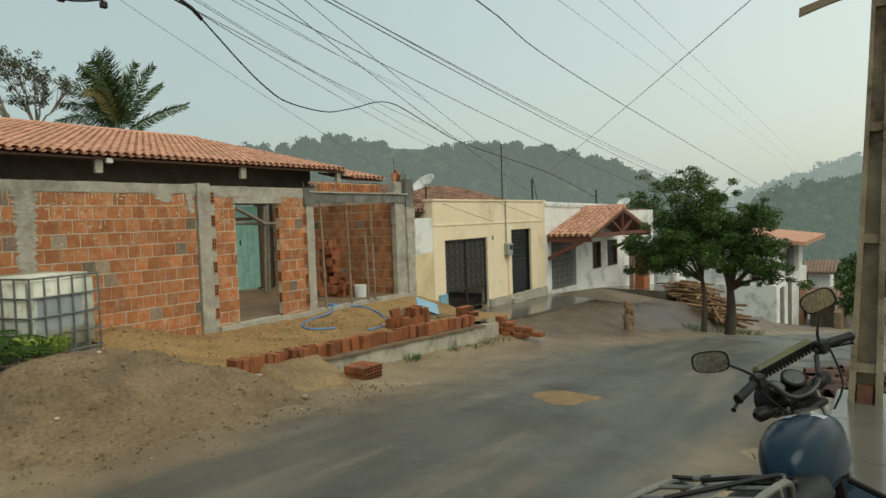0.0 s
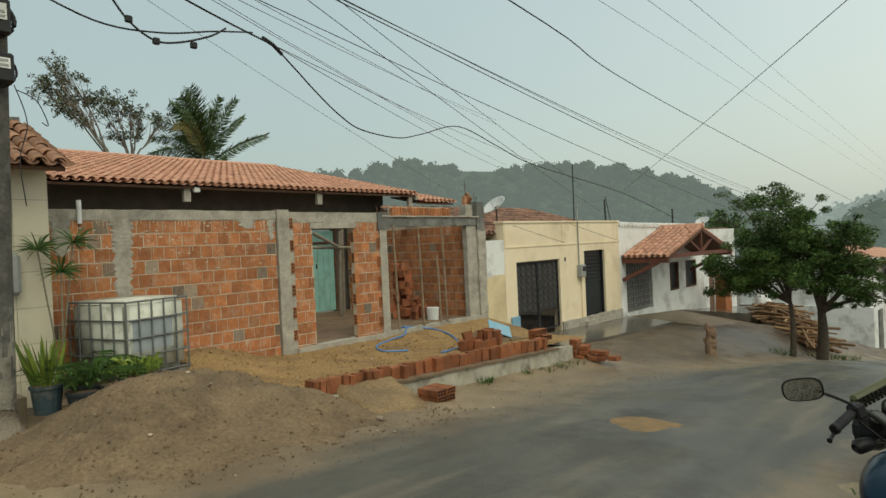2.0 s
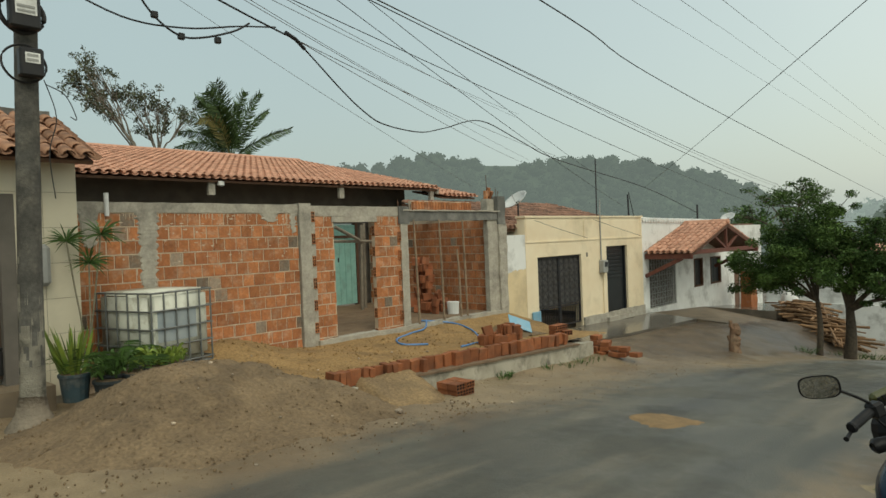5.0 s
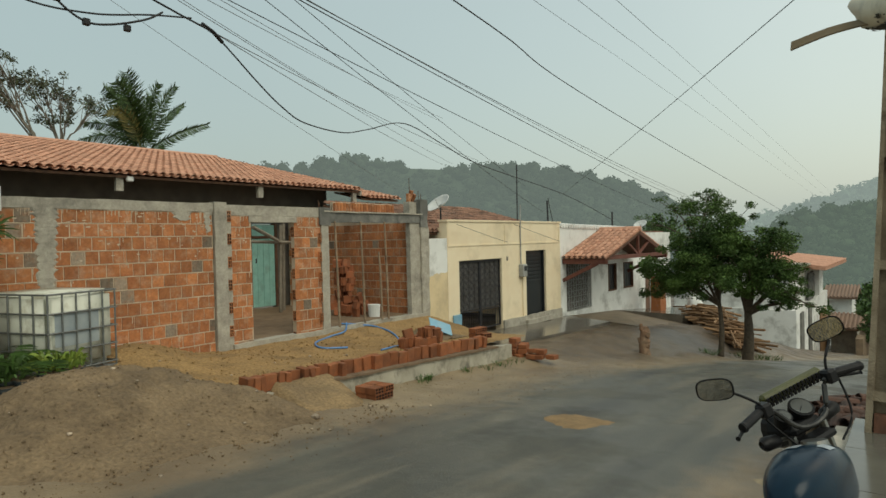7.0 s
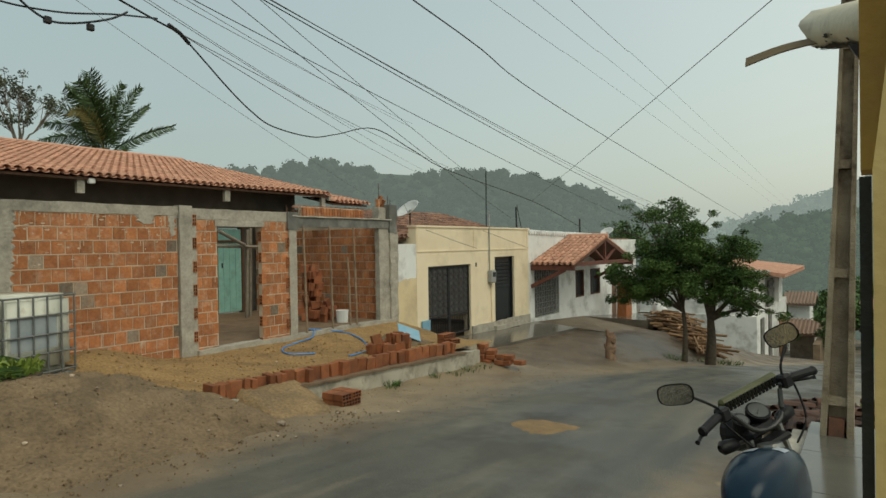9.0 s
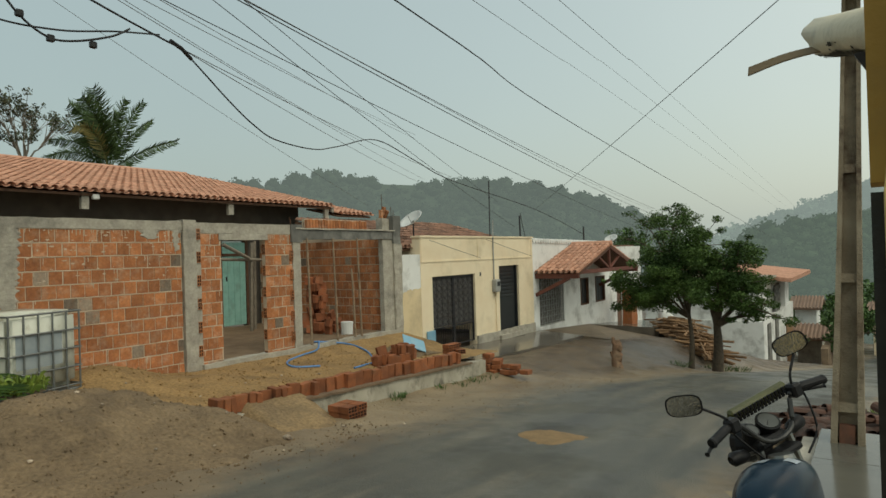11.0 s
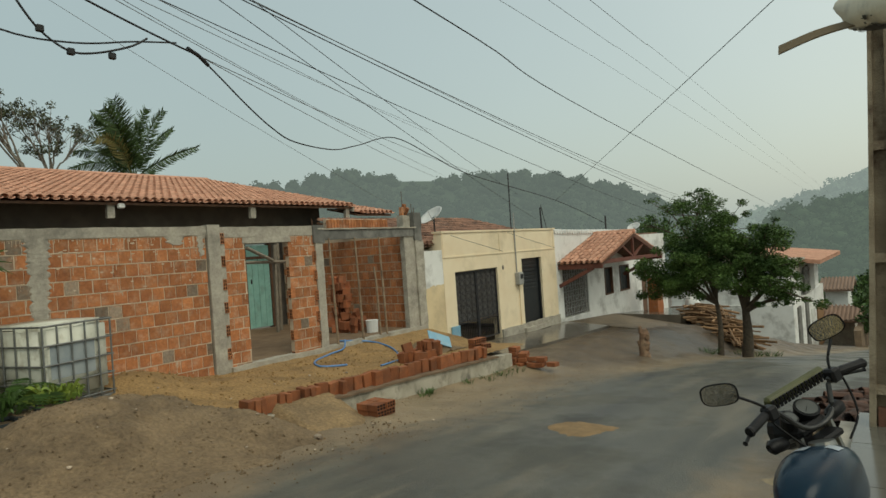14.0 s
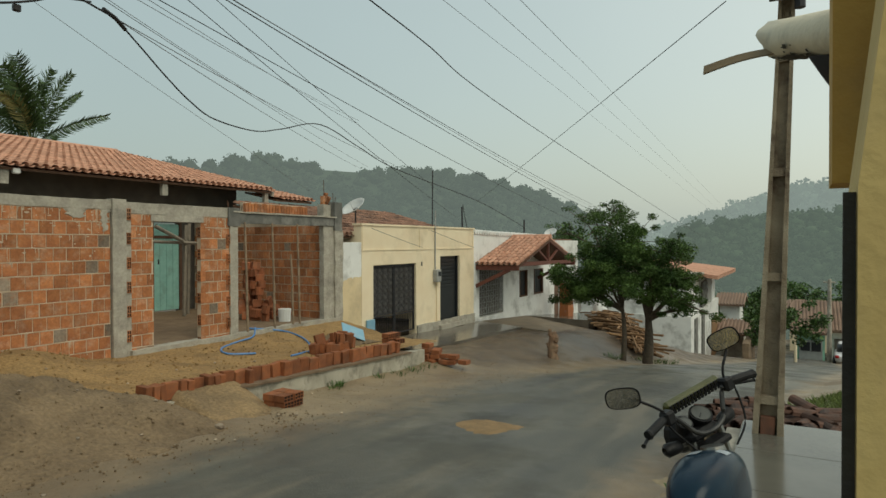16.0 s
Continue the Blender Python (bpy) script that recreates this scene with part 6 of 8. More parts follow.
for z in (0.02, -0.62, -1.18):
    part("hinge", box(1.82, 1.97, BF + 0.1, BF + 0.139, z, z + 0.03, 0.003), M_BLACK, ldoor)
part("grille_low", box(0.32, 1.9, BF + 0.1, BF + 0.139, -1.5, -1.2, 0.01), M_BLACK, ldoor)
structure("door_step", rough_block(-0.5, 2.3, 8.9, BF + 0.2, -2.0, -1.62, amp=0.02), M_DAMP, "worn concrete step at the wooden door", "step")
beige_roof = thing("beige_house_roof", "roof of old pale orange barrel tiles", "roof")
M_TILE_P = mat("pale_clay_tile", (0.44, 0.25, 0.155), (0.28, 0.145, 0.09), 5, 0.88, 0.25, stain=(0.12, 0.085, 0.065), stain_scale=4, stain_amt=0.75, per_object=0.3)
tiled_roof(beige_roof, (-1.6, 8.95, 1.18), (1, 0, 0), (0, 1.75, 0.78), 23, 6, M_TILE_P, M_TILE_P, pu=0.195, pv=0.33, part_rows=6, seed=14, jitter=2.0)
part("ridge", rough_block(-1.6, 2.85, 10.6, 10.85, 1.85, 2.08, amp=0.03), M_CEMENT_DK, beige_roof)
cam_b = thing("security_camera", "small dark camera on a bracket under the eave", "camera")
part("arm", tube([(0.95, BF, 1.12), (1.0, BF - 0.2, 1.05)], 0.012, 6), M_GREYBOX, cam_b)
part("body", box(0.97, 1.04, BF - 0.26, BF - 0.18, 0.92, 1.08, 0.01), M_BLACK, cam_b)
wmeter = thing("wall_meter", "round-edged grey meter box behind the pole", "meter")
part("case", box(2.2, 2.42, BF - 0.14, BF, -0.42, 0.12, 0.05), M_GREYBOX, wmeter)

# ---------------------------------------------------------------- poles
M_POLE = mat("weathered_pole_concrete", (0.33, 0.275, 0.195), (0.19, 0.145, 0.095), 4, 0.9, 0.5, stain=(0.075, 0.045, 0.028), stain_scale=3.2, stain_amt=0.9)
M_POLE_L = mat("blackened_pole_concrete", (0.095, 0.09, 0.078), (0.055, 0.052, 0.045), 5, 0.9, 0.6, stain=(0.22, 0.20, 0.16), stain_scale=4, stain_amt=0.5, speckle=0.2)
M_CEMENT_FOOT = mat("crumbling_cement", (0.24, 0.20, 0.15), (0.15, 0.125, 0.095), 5, 0.95, 0.9, fine=25, depth=0.04)
lp = thing("utility_pole", "round blackened concrete utility pole beside the sand heap", "utility pole")
part("shaft", tube([(1.88, 8.15, -1.95), (1.92, 8.14, 0.0), (1.985, 8.13, 2.6), (2.06, 8.12, 6.2)], [0.123, 0.118, 0.112, 0.095], 20), M_POLE_L, lp, smooth=True)
part("foot", tube([(1.86, 8.1, -2.05), (1.87, 8.12, -1.88), (1.875, 8.14, -1.74), (1.88, 8.15, -1.55)], [0.34, 0.26, 0.165, 0.128], 14), M_CEMENT_FOOT, lp, smooth=True)
bm = bmesh.new()
rows_l = []
for i in range(30):
    z = -1.9 + 0.075 * i
    cx = 1.88 + 0.02 * (z + 1.95) / 0.975
    rows_l.append([bm.verts.new((cx + (0.1255 - 0.001 * i / 8) * math.cos(a), 8.148 + (0.1255 - 0.001 * i / 8) * math.sin(a), z)) for a in np.linspace(0, 6.2832, 29)[:-1]])
for i in range(29):
    for k in range(28):
        if noise.noise(Vector((k * 0.45, i * 0.35, 3))) + 0.5 * noise.noise(Vector((k * 1.3, i * 1.1, 9))) + 0.75 - 1.5 * i / 29 > 0:
            bm.faces.new((rows_l[i][k], rows_l[i][(k + 1) % 28], rows_l[i + 1][(k + 1) % 28], rows_l[i + 1][k]))
part("limewash", bm, mat("flaking_limewash", (0.27, 0.25, 0.20), (0.17, 0.155, 0.125), 7, 0.95, 0.9, stain=(0.08, 0.075, 0.06), stain_scale=5, stain_amt=0.9), lp, "flaking limewash", smooth=True)
for z0, z1, x0, x1, nm in ((2.40, 2.77, 1.78, 2.07, "upper"), (1.89, 2.20, 1.85, 2.08, "lower")):
    jb = thing("junction_box", "black telecom box with a pale label on the pole", "junction box", "boxes on the pole")
    part("case", box(x0, x1, 7.86, 8.0, z0, z1, 0.02, ), M_BLACK, jb)
    lab = part("sticker", box(x0 + 0.05, x1 - 0.04, 7.852, 7.858, z0 + 0.14, z1 - 0.06), M_WHITE, jb, "white sticker")
    for k in range(2):
        part("text_bar", box(x0 + 0.065, x1 - 0.06, 7.846, 7.851, z0 + 0.16 + 0.05 * k, z0 + 0.185 + 0.05 * k), M_GREYBOX, lab)
    part("coil", tube([(1.92 + 0.21 * math.cos(a), 8.0 + 0.02 * math.sin(3 * a), (z0 + z1) / 2 + 0.2 * math.sin(a)) for a in np.linspace(0, 6.28, 25)], 0.026 if nm == "upper" else 0.013, 6), M_BLACK, jb)
part("loose_wire", tube(smooth_path([(2.1, 8.0, 1.9), (2.2, 7.98, 1.5), (2.12, 7.99, 1.1), (2.16, 8.0, 0.6)], 6), 0.006, 5), M_BLACK, lp)
part("loose_wire", tube(smooth_path([(2.12, 8.0, 1.85), (2.3, 7.98, 1.75), (2.4, 7.97, 1.5), (2.34, 7.98, 1.52)], 6), 0.006, 5), M_BLACK, lp)

rp = thing("utility_pole", "tapered concrete pole with recessed panels, rust-stained", "utility pole")


def pole_piece(y0b, y1b, x0, x1, zb, zt):
    """A bar of the pole, which leans a little and grows slimmer towards its top."""
    cy = 0.287
    bm = bmesh.new()
    steps = 12 if zt - zb > 1 else 1
    rings = []
    for i in range(steps + 1):
        z = zb + (zt - zb) * i / steps
        s = 1 / (1 + 0.26 * max(0.0, z + 1.6))
        off = -0.0365 * (z + 1.6)
        rings.append([bm.verts.new((6.12 + (xx - 6.12) * s, cy + (yy - cy) * s + off, z)) for xx, yy in ((x0, y0b), (x1, y0b), (x1, y1b), (x0, y1b))])
    for a, b in zip(rings[:-1], rings[1:]):
        for k in range(4):
            bm.faces.new((a[k], a[(k + 1) % 4], b[(k + 1) % 4], b[k]))
    bm.faces.new(rings[0][::-1])
    bm.faces.new(rings[-1])
    return bm


part("flange", pole_piece(0.165, 0.215, 6.0, 6.24, -1.75, 5.6), M_POLE, rp)
part("flange", pole_piece(0.355, 0.405, 6.0, 6.24, -1.75, 5.6), M_POLE, rp)
part("web", pole_piece(0.215, 0.355, 6.09, 6.15, -1.75, 5.6), M_POLE, rp)
for z in (-1.35, -0.32, 0.55, 1.5, 2.4, 3.3):
    part("rung", pole_piece(0.2151, 0.3549, 6.02, 6.0899, z, z + 0.07), M_POLE, rp)
part("plinth", rough_block(6.02, 6.085, 0.23, 0.34, -1.62, -1.45, amp=0.008), mat("damp_old_brick", (0.20, 0.085, 0.05), (0.12, 0.06, 0.04), 9, 0.8, 0.4), rp)
M_PORC = mat("glazed_porcelain", (0.25, 0.2, 0.17), None, 5, 0.3, 0.0)
for z in (2.0, 2.12, 2.24, 2.5):
    part("insulator", tube([(5.99, 0.2, z), (5.93, 0.2, z), (5.93, 0.2, z + 0.001), (5.88, 0.2, z)], [0.02, 0.045, 0.03, 0.035], 10), M_PORC, rp)
part("band", box(5.97, 6.2, 0.08, 0.29, 2.05, 2.09, 0.005), M_GALV, rp)
part("clevis", box(5.9, 5.97, 0.12, 0.27, 1.98, 2.3, 0.008), M_IRON, rp)
part("riser_pipe", tube([(6.0, 0.06, 1.9), (6.0, 0.05, 5.0)], 0.04, 8), M_IRON, rp)

# ---------------------------------------------------------------- cables
M_CABLE = mat("black_cable", (0.02, 0.02, 0.022), None, 5, 0.6, 0.0)
M_CABLE_G = mat("grey_wire", (0.14, 0.145, 0.145), None, 5, 0.5, 0.0)


def cable(a, b, r=0.012, sag=0.15, label="black overhead cable sagging between poles", material=None):
    a, b = Vector(a), Vector(b)
    pts = []
    for i in range(21):
        t = i / 20
        p = a.lerp(b, t)
        p.z -= sag * 4 * t * (1 - t)
        pts.append(p)
    c = thing("overhead_cable", label, "cable", "overhead cables")
    part("wire", tube(pts, r, 5), material or M_CABLE, c)


THIN = "thin grey overhead wire"
cable((1.77, 10.88, 5.72), (12.14, 10.54, 1.28), 0.0044, 0.12, THIN + " to the unfinished house", M_CABLE_G)
cable((0.4, 6.70, 3.85), (5.62, 8.36, 3.13), 0.0143, 0.12, "thick twisted bundle of black cables")
cable((2.18, 7.18, 3.60), (24.38, 17.61, 3.55), 0.0055, 0.1, THIN + " over the roofs", M_CABLE_G)
cable((2.35, 6.96, 3.50), (16.58, 14.58, 3.96), 0.0050, 0.1, THIN + " over the roofs", M_CABLE_G)
cable((5.62, 8.36, 3.13), (24.13, 17.96, 3.51), 0.0066, 0.1, THIN + " over the roofs", M_CABLE_G)
cable((5.62, 8.36, 3.13), (23.0, 15.2, 3.35), 0.0066, 0.12, THIN + " over the roofs", M_CABLE_G)
cable((2.57, 6.90, 3.34), (22.55, 16.73, 5.31), 0.0055, 0.1, THIN + " over the roofs", M_CABLE_G)
cable((2.75, 6.76, 3.38), (22.55, 16.73, 5.13), 0.0055, 0.1, THIN + " over the roofs", M_CABLE_G)
cable((2.49, 7.88, 3.95), (38.42, 11.39, 0.98), 0.0077, 0.2, "black overhead cable down the street")
cable((2.74, 6.33, 3.78), (21.28, 11.26, 0.94), 0.0060, 0.12, "black service cable to the white house")
cable((3.08, 5.85, 3.58), (22.73, 12.78, 2.07), 0.0055, 0.12, "black service cable over the cream house")
cable((3.27, 7.16, 3.92), (40.34, 11.94, 2.25), 0.0094, 0.2, "black overhead cable down the street")
cable((3.36, 7.12, 3.90), (40.48, 11.47, 2.41), 0.0083, 0.2, "black overhead cable down the street")
cable((3.50, 7.02, 3.86), (40.48, 11.3, 2.2), 0.0055, 0.25, THIN + " down the street", M_CABLE_G)
street = thing("overhead_cable", "black overhead cable across the street", "cable", "overhead cables")
part("wire", tube(smooth_path([(1.0, 2.40, 1.80), (5.0, 3.158, 1.935), (13.0, 4.559, 2.144), (44.7, 5.463, 0.357)], 8), 0.0062, 5), M_CABLE, street)
for a, b, c in (((5.0, 2.362, 1.758), (14.0, 3.594, 2.406), (59.8, 5.046, 1.394)), ((5.0, 2.012, 1.68), (14.0, 3.192, 2.408), (59.8, 5.044, 1.85)), ((5.0, 1.731, 1.617), (14.0, 2.831, 2.396), (59.8, 4.846, 2.156))):
    w = thing("overhead_cable", THIN + " across the street", "cable", "overhead cables")
    start = Vector(a) * 1.6 - Vector(b) * 0.6
    part("wire", tube(smooth_path([start, a, b, c], 8), 0.0022, 4), M_CABLE_G, w)
cable((5.9, 0.60, 2.02), (17.01, 8.32, 1.235), 0.0042, 0.02, "black service wire from the pole to the cream house")
cable((5.9, 0.2, 2.12), (2.0, -1.2, 2.6), 0.0044, 0.03, "black service wire from the pole")
cable((13.42, 9.6, 0.38), (15.98, 9.6, -0.14), 0.006, 0.01, "thin wire sagging before the cream wall")
cable((16.3, 9.6, 0.4), (19.3, 9.6, -0.16), 0.006, 0.01, "thin wire sagging before the cream wall")
slack = thing("slack_cable", "black telephone cable hanging in a slack loop", "cable")
part("wire", tube(smooth_path([(5.62, 8.36, 3.13), (6.24, 8.66, 2.92), (6.87, 8.94, 2.68), (7.66, 9.33, 2.47), (8.49, 9.68, 2.34), (9.86, 10.04, 2.36), (10.97, 10.35, 2.60), (12.70, 10.66, 3.01), (14.91, 11.08, 2.75), (17.2, 11.3, 2.36), (23.46, 11.39, 1.67), (27.92, 11.18, 0.69)], 6), 0.013, 6), M_CABLE, slack)
part("splice", tube([(5.4, 8.3, 3.18), (5.62, 8.36, 3.13), (5.85, 8.48, 3.06)], 0.03, 6), M_CABLE, slack)
drop = thing("drop_wires", "black drop wires with splice closures near the pole", "cable")
part("wire", tube(smooth_path([(2.05, 8.05, 3.1), (2.9, 7.9, 2.75), (3.6, 7.75, 2.72), (4.4, 7.9, 2.95), (5.2, 8.25, 3.2)], 6), 0.012, 5), M_CABLE, drop)
part("wire", tube(smooth_path([(2.9, 7.8, 3.3), (3.2, 7.8, 2.85), (3.5, 7.75, 2.62), (3.8, 7.75, 2.64), (4.3, 7.85, 2.85), (4.6, 7.95, 3.05)], 6), 0.014, 5), M_CABLE, drop)
for p in ((3.25, 7.8, 2.83), (3.55, 7.76, 2.62), (4.05, 7.8, 2.68)):
    part("closure", box(p[0] - 0.04, p[0] + 0.04, p[1] - 0.03, p[1] + 0.03, p[2] - 0.05, p[2] + 0.03, 0.01), M_BLACK, drop)

# ---------------------------------------------------------------- sidewalk by the camera, pile of roof tiles
M_WALK = mat("wet_grey_floor_tile", (0.135, 0.128, 0.105), (0.095, 0.09, 0.075), 1.5, 0.14, 0.02, stain=(0.08, 0.068, 0.05), stain_scale=1.1, stain_amt=0.6, per_object=0.06)
walk_s = structure("sidewalk", box(-3.36, 6.42, -2.6, 0.5, -2.1, -1.615), M_CEMENT, "raised pavement of large wet grey tiles", "pavement")
for i in range(-4, 7):
    for j in range(4):
        part("floor_tile", box(0.2 + i * 0.89 + 0.004, 0.2 + (i + 1) * 0.89 - 0.004, 0.495 - (j + 1) * 0.77 + 0.004, 0.495 - j * 0.77 - 0.004, -1.614, -1.60, 0.002), M_WALK, walk_s)
structure("kerb", rough_block(-3.36, 6.3, 0.502, 0.62, -2.2, -1.66, amp=0.025, step=0.12), M_CEMENT, "worn concrete kerb along the pavement", "kerb")
tp = thing("roof_tile_pile", "heap of old reddish roof tiles behind the pavement", "tile pile")
tv, tf = tile_verts(0.09, 0.075, 0.44, 0.075, 5, 0.014)
me_old = bpy.data.meshes.new("old_tile")
me_old.from_pydata(tv, [], tf)
me_old.materials.append(mat("old_red_tile", (0.105, 0.052, 0.036), (0.06, 0.036, 0.028), 5, 0.9, 0.3, stain=(0.05, 0.042, 0.035), stain_scale=3, stain_amt=0.6, per_object=0.4))
rng_o = random.Random(61)
for i in range(170):
    xx, yy = rng_o.uniform(6.6, 7.5), rng_o.uniform(-0.85, 0.75)
    lvl = rng_o.randrange(4)
    ob = new("old_tile", me_old)
    ob.parent = tp
    hmax = 0.034 * lvl * (1.0 if abs(yy + 0.05) < 0.7 else 0.5)
    ob.matrix_basis = Matrix.Translation((xx, yy, -1.80 + hmax)) @ Euler((rng_o.uniform(-.25, .25), rng_o.uniform(-.5, .5), rng_o.gauss(0.0, 0.5) + rng_o.choice((0, 1.57)))).to_matrix().to_4x4() @ Matrix.Diagonal((0.72, 0.72, 0.75, 1))
structure("tile_pile_bed", rough_block(6.43, 7.7, -1.2, 0.9, -2.4, -1.84, amp=0.05, step=0.15), M_SAND_G, "bare earth bank at the end of the pavement", "ground")

# grass strip right of the road
bm = bmesh.new()
rng_g = random.Random(71)
for i in range(5200):
    xx = rng_g.uniform(7.9, 13.8)
    yy = rng_g.uniform(-1.6, road_right(xx) - 0.55)
    b = Vector((xx, yy, ground_z(xx, yy) - 0.01))
    a = rng_g.uniform(0, 6.28)
    h = rng_g.uniform(0.04, 0.13)
    blade(bm, b, b + Vector((math.cos(a) * h * 0.6, math.sin(a) * h * 0.6, h)), 0.012, 0.0, 2, a)
tagged(part("grass", bm, mat("short_grass", (0.13, 0.17, 0.035), (0.09, 0.12, 0.03), 2, 0.7, 0, per_island=0.4)), "short yellow-green grass beside the road", "grass", kind="stuff")
weeds("kerb_weeds", "dry weeds and dirt along the kerb", [(3.2, 0.95, 0.25), (4.2, 0.9, 0.2), (4.9, 0.85, 0.25), (5.6, 0.8, 0.3), (6.3, 0.8, 0.35), (2.6, 1.05, 0.2)], 14, 0.07)
dry = bmesh.new()
for i in range(90):
    a, r = rng_g.uniform(0, 6.28), rng_g.uniform(0, 0.12)
    b = Vector((3.1 + r * math.cos(a), 1.25 + r * math.sin(a), ground_z(3.1, 1.25)))
    blade(dry, b, b + Vector((math.cos(a) * 0.08, math.sin(a) * 0.08, rng_g.uniform(0.01, 0.07))), 0.01, 0.0, 2, a)
tagged(part("dry_tuft", dry, M_FROND_Y), "dry yellow tuft of grass on the asphalt", "grass", kind="stuff")

# ---------------------------------------------------------------- near building: wall end, eave board, drain pipe
M_OCHRE = mat("ochre_wall_paint", (0.50, 0.31, 0.075), (0.42, 0.25, 0.06), 9, 0.8, 0.15, stain=(0.30, 0.2, 0.08), stain_scale=7, stain_amt=0.5)
M_CREAMWALL = mat("pale_ochre_paint", (0.58, 0.43, 0.17), (0.5, 0.36, 0.14), 8, 0.8, 0.12, stain=(0.42, 0.32, 0.16), stain_scale=9, stain_amt=0.4)
M_DARKEDGE = mat("dark_edge_strip", (0.016, 0.016, 0.014), (0.035, 0.03, 0.02), 18, 0.7, 0.2)


def plate(pts_yz, x0, x1):
    bm = bmesh.new()
    a = [bm.verts.new((x0, y, z)) for y, z in pts_yz]
    b = [bm.verts.new((x1, y, z)) for y, z in pts_yz]
    bm.faces.new(a)
    bm.faces.new(b[::-1])
    n = len(a)
    for i in range(n):
        bm.faces.new((a[i], b[i], b[(i + 1) % n], a[(i + 1) % n]))
    bmesh.ops.recalc_face_normals(bm, faces=bm.faces)
    return bm


structure("near_wall", plate([(0.033, -1.6), (0.033, 0.052), (0.004, 0.30), (-0.06, 1.2), (-1.6, 1.2), (-1.6, -1.6)], 0.73, 0.85), M_CREAMWALL, "pale ochre plastered end of the near wall")
# thin near-black strip up the end of the wall
structure("near_wall_edge", box(0.742, 0.75, 0.0336, 0.043, -1.6, 0.048), M_DARKEDGE, "dark strip along the wall end", "trim")
structure("near_eave", plate([(0.044, 0.070), (0.044, 0.9), (-0.5, 0.9), (-0.5, 0.070)], 0.92, 1.0), M_OCHRE, "ochre painted beam at the eave", "beam")
spout = thing("drain_pipe", "stained white plastic drain pipe with a torn strip", "pipe")
M_PVC_OLD = mat("stained_pvc", (0.68, 0.61, 0.45), (0.58, 0.51, 0.36), 6, 0.5, 0.1, stain=(0.06, 0.05, 0.03), stain_scale=14, stain_amt=0.35)
bm = bmesh.new()
rows_p = []
for i in range(9):
    t = i / 8
    c = Vector((1.5, 0.112, 0.40)).lerp(Vector((1.0, -0.10, 0.26)), t)
    d = Vector((-0.3, -0.145, -0.1)).normalized()
    u = d.cross(Vector((0, 0, 1))).normalized()
    v = d.cross(u)
    rows_p.append([bm.verts.new(c + (u * math.cos(a) + v * math.sin(a)) * 0.037 + (d * (0.03 * math.sin(a) + 0.012 * math.sin(5 * a)) if i == 0 else Vector())) for a in np.linspace(0, 2 * math.pi, 25)[:-1]])
for i in range(8):
    for k in range(24):
        bm.faces.new((rows_p[i][k], rows_p[i][(k + 1) % 24], rows_p[i + 1][(k + 1) % 24], rows_p[i + 1][k]))
ob = part("tube", bm, M_PVC_OLD, spout, smooth=True)
sol = ob.modifiers.new("solid", "SOLIDIFY")
sol.thickness = 0.004
strip = bmesh.new()
pts = smooth_path([(1.44, 0.06, 0.36), (1.46, 0.12, 0.366), (1.48, 0.18, 0.366), (1.5, 0.245, 0.356)], 5)
pv_ = None
for i, p in enumerate(pts):
    w = 0.006 + 0.004 * i / len(pts)
    cur = (strip.verts.new(p + Vector((0, 0, w))), strip.verts.new(p - Vector((0.012, 0, w))))
    if pv_:
        strip.faces.new((pv_[0], pv_[1], cur[1], cur[0]))
    pv_ = cur
ob = part("torn_strip", strip, mat("brown_tape", (0.20, 0.145, 0.08), None, 8, 0.6, 0.1), spout)
sol = ob.modifiers.new("solid", "SOLIDIFY")
sol.thickness = 0.003
mould = bmesh.new()
for i in range(70):
    for k in range(40):
        t0, a0 = i / 70, 0.05 + 0.055 * k
        if noise.noise(Vector((t0 * 9, a0 * 2.2, 7))) + 0.5 * noise.noise(Vector((t0 * 34, a0 * 8, 3))) < -0.16 + 0.5 * abs(k - 27) / 20:
            continue
        q4 = []
        for tt, aa in ((t0, a0), (t0 + 1 / 70, a0), (t0 + 1 / 70, a0 + 0.055), (t0, a0 + 0.055)):
            c = Vector((1.47, 0.099, 0.391)).lerp(Vector((1.0, -0.10, 0.26)), tt)
            q4.append(mould.verts.new(c + (u * math.cos(aa) + v * math.sin(aa)) * 0.0392))
        mould.faces.new(q4)
part("mould", mould, mat("black_mould", (0.035, 0.03, 0.02), (0.08, 0.065, 0.04), 30, 0.95, 0.2), spout, "black mould patches")
part("bracket", plate([(0.062, 0.30), (0.02, 0.30), (0.03, 0.245), (0.045, 0.27)], 1.26, 1.27), M_IRON, spout)

# ---------------------------------------------------------------- motorcycle
M_BLUEPAINT = mat("dark_blue_tank_paint", (0.006, 0.026, 0.050), (0.003, 0.012, 0.024), 3, 0.24, 0.0, spec=0.2, stain=(0.012, 0.03, 0.042), stain_scale=5, stain_amt=0.3)
M_BLACKPLASTIC = mat("black_plastic", (0.009, 0.009, 0.010), (0.015, 0.015, 0.016), 9, 0.45, 0.08, spec=0.18)
M_CHROME = mat("worn_chrome", (0.30, 0.30, 0.28), (0.18, 0.18, 0.17), 9, 0.38, 0.0, metal=1.0)
M_BARSTEEL = mat("blackened_bar_steel", (0.06, 0.06, 0.058), (0.03, 0.03, 0.03), 14, 0.4, 0.05, metal=0.7)
M_SEAT = mat("black_vinyl", (0.012, 0.012, 0.013), None, 8, 0.5, 0.15, spec=0.2)
M_GREENCOWL = mat("yellow_green_plastic", (0.085, 0.088, 0.022), (0.06, 0.062, 0.018), 7, 0.4, 0.1)
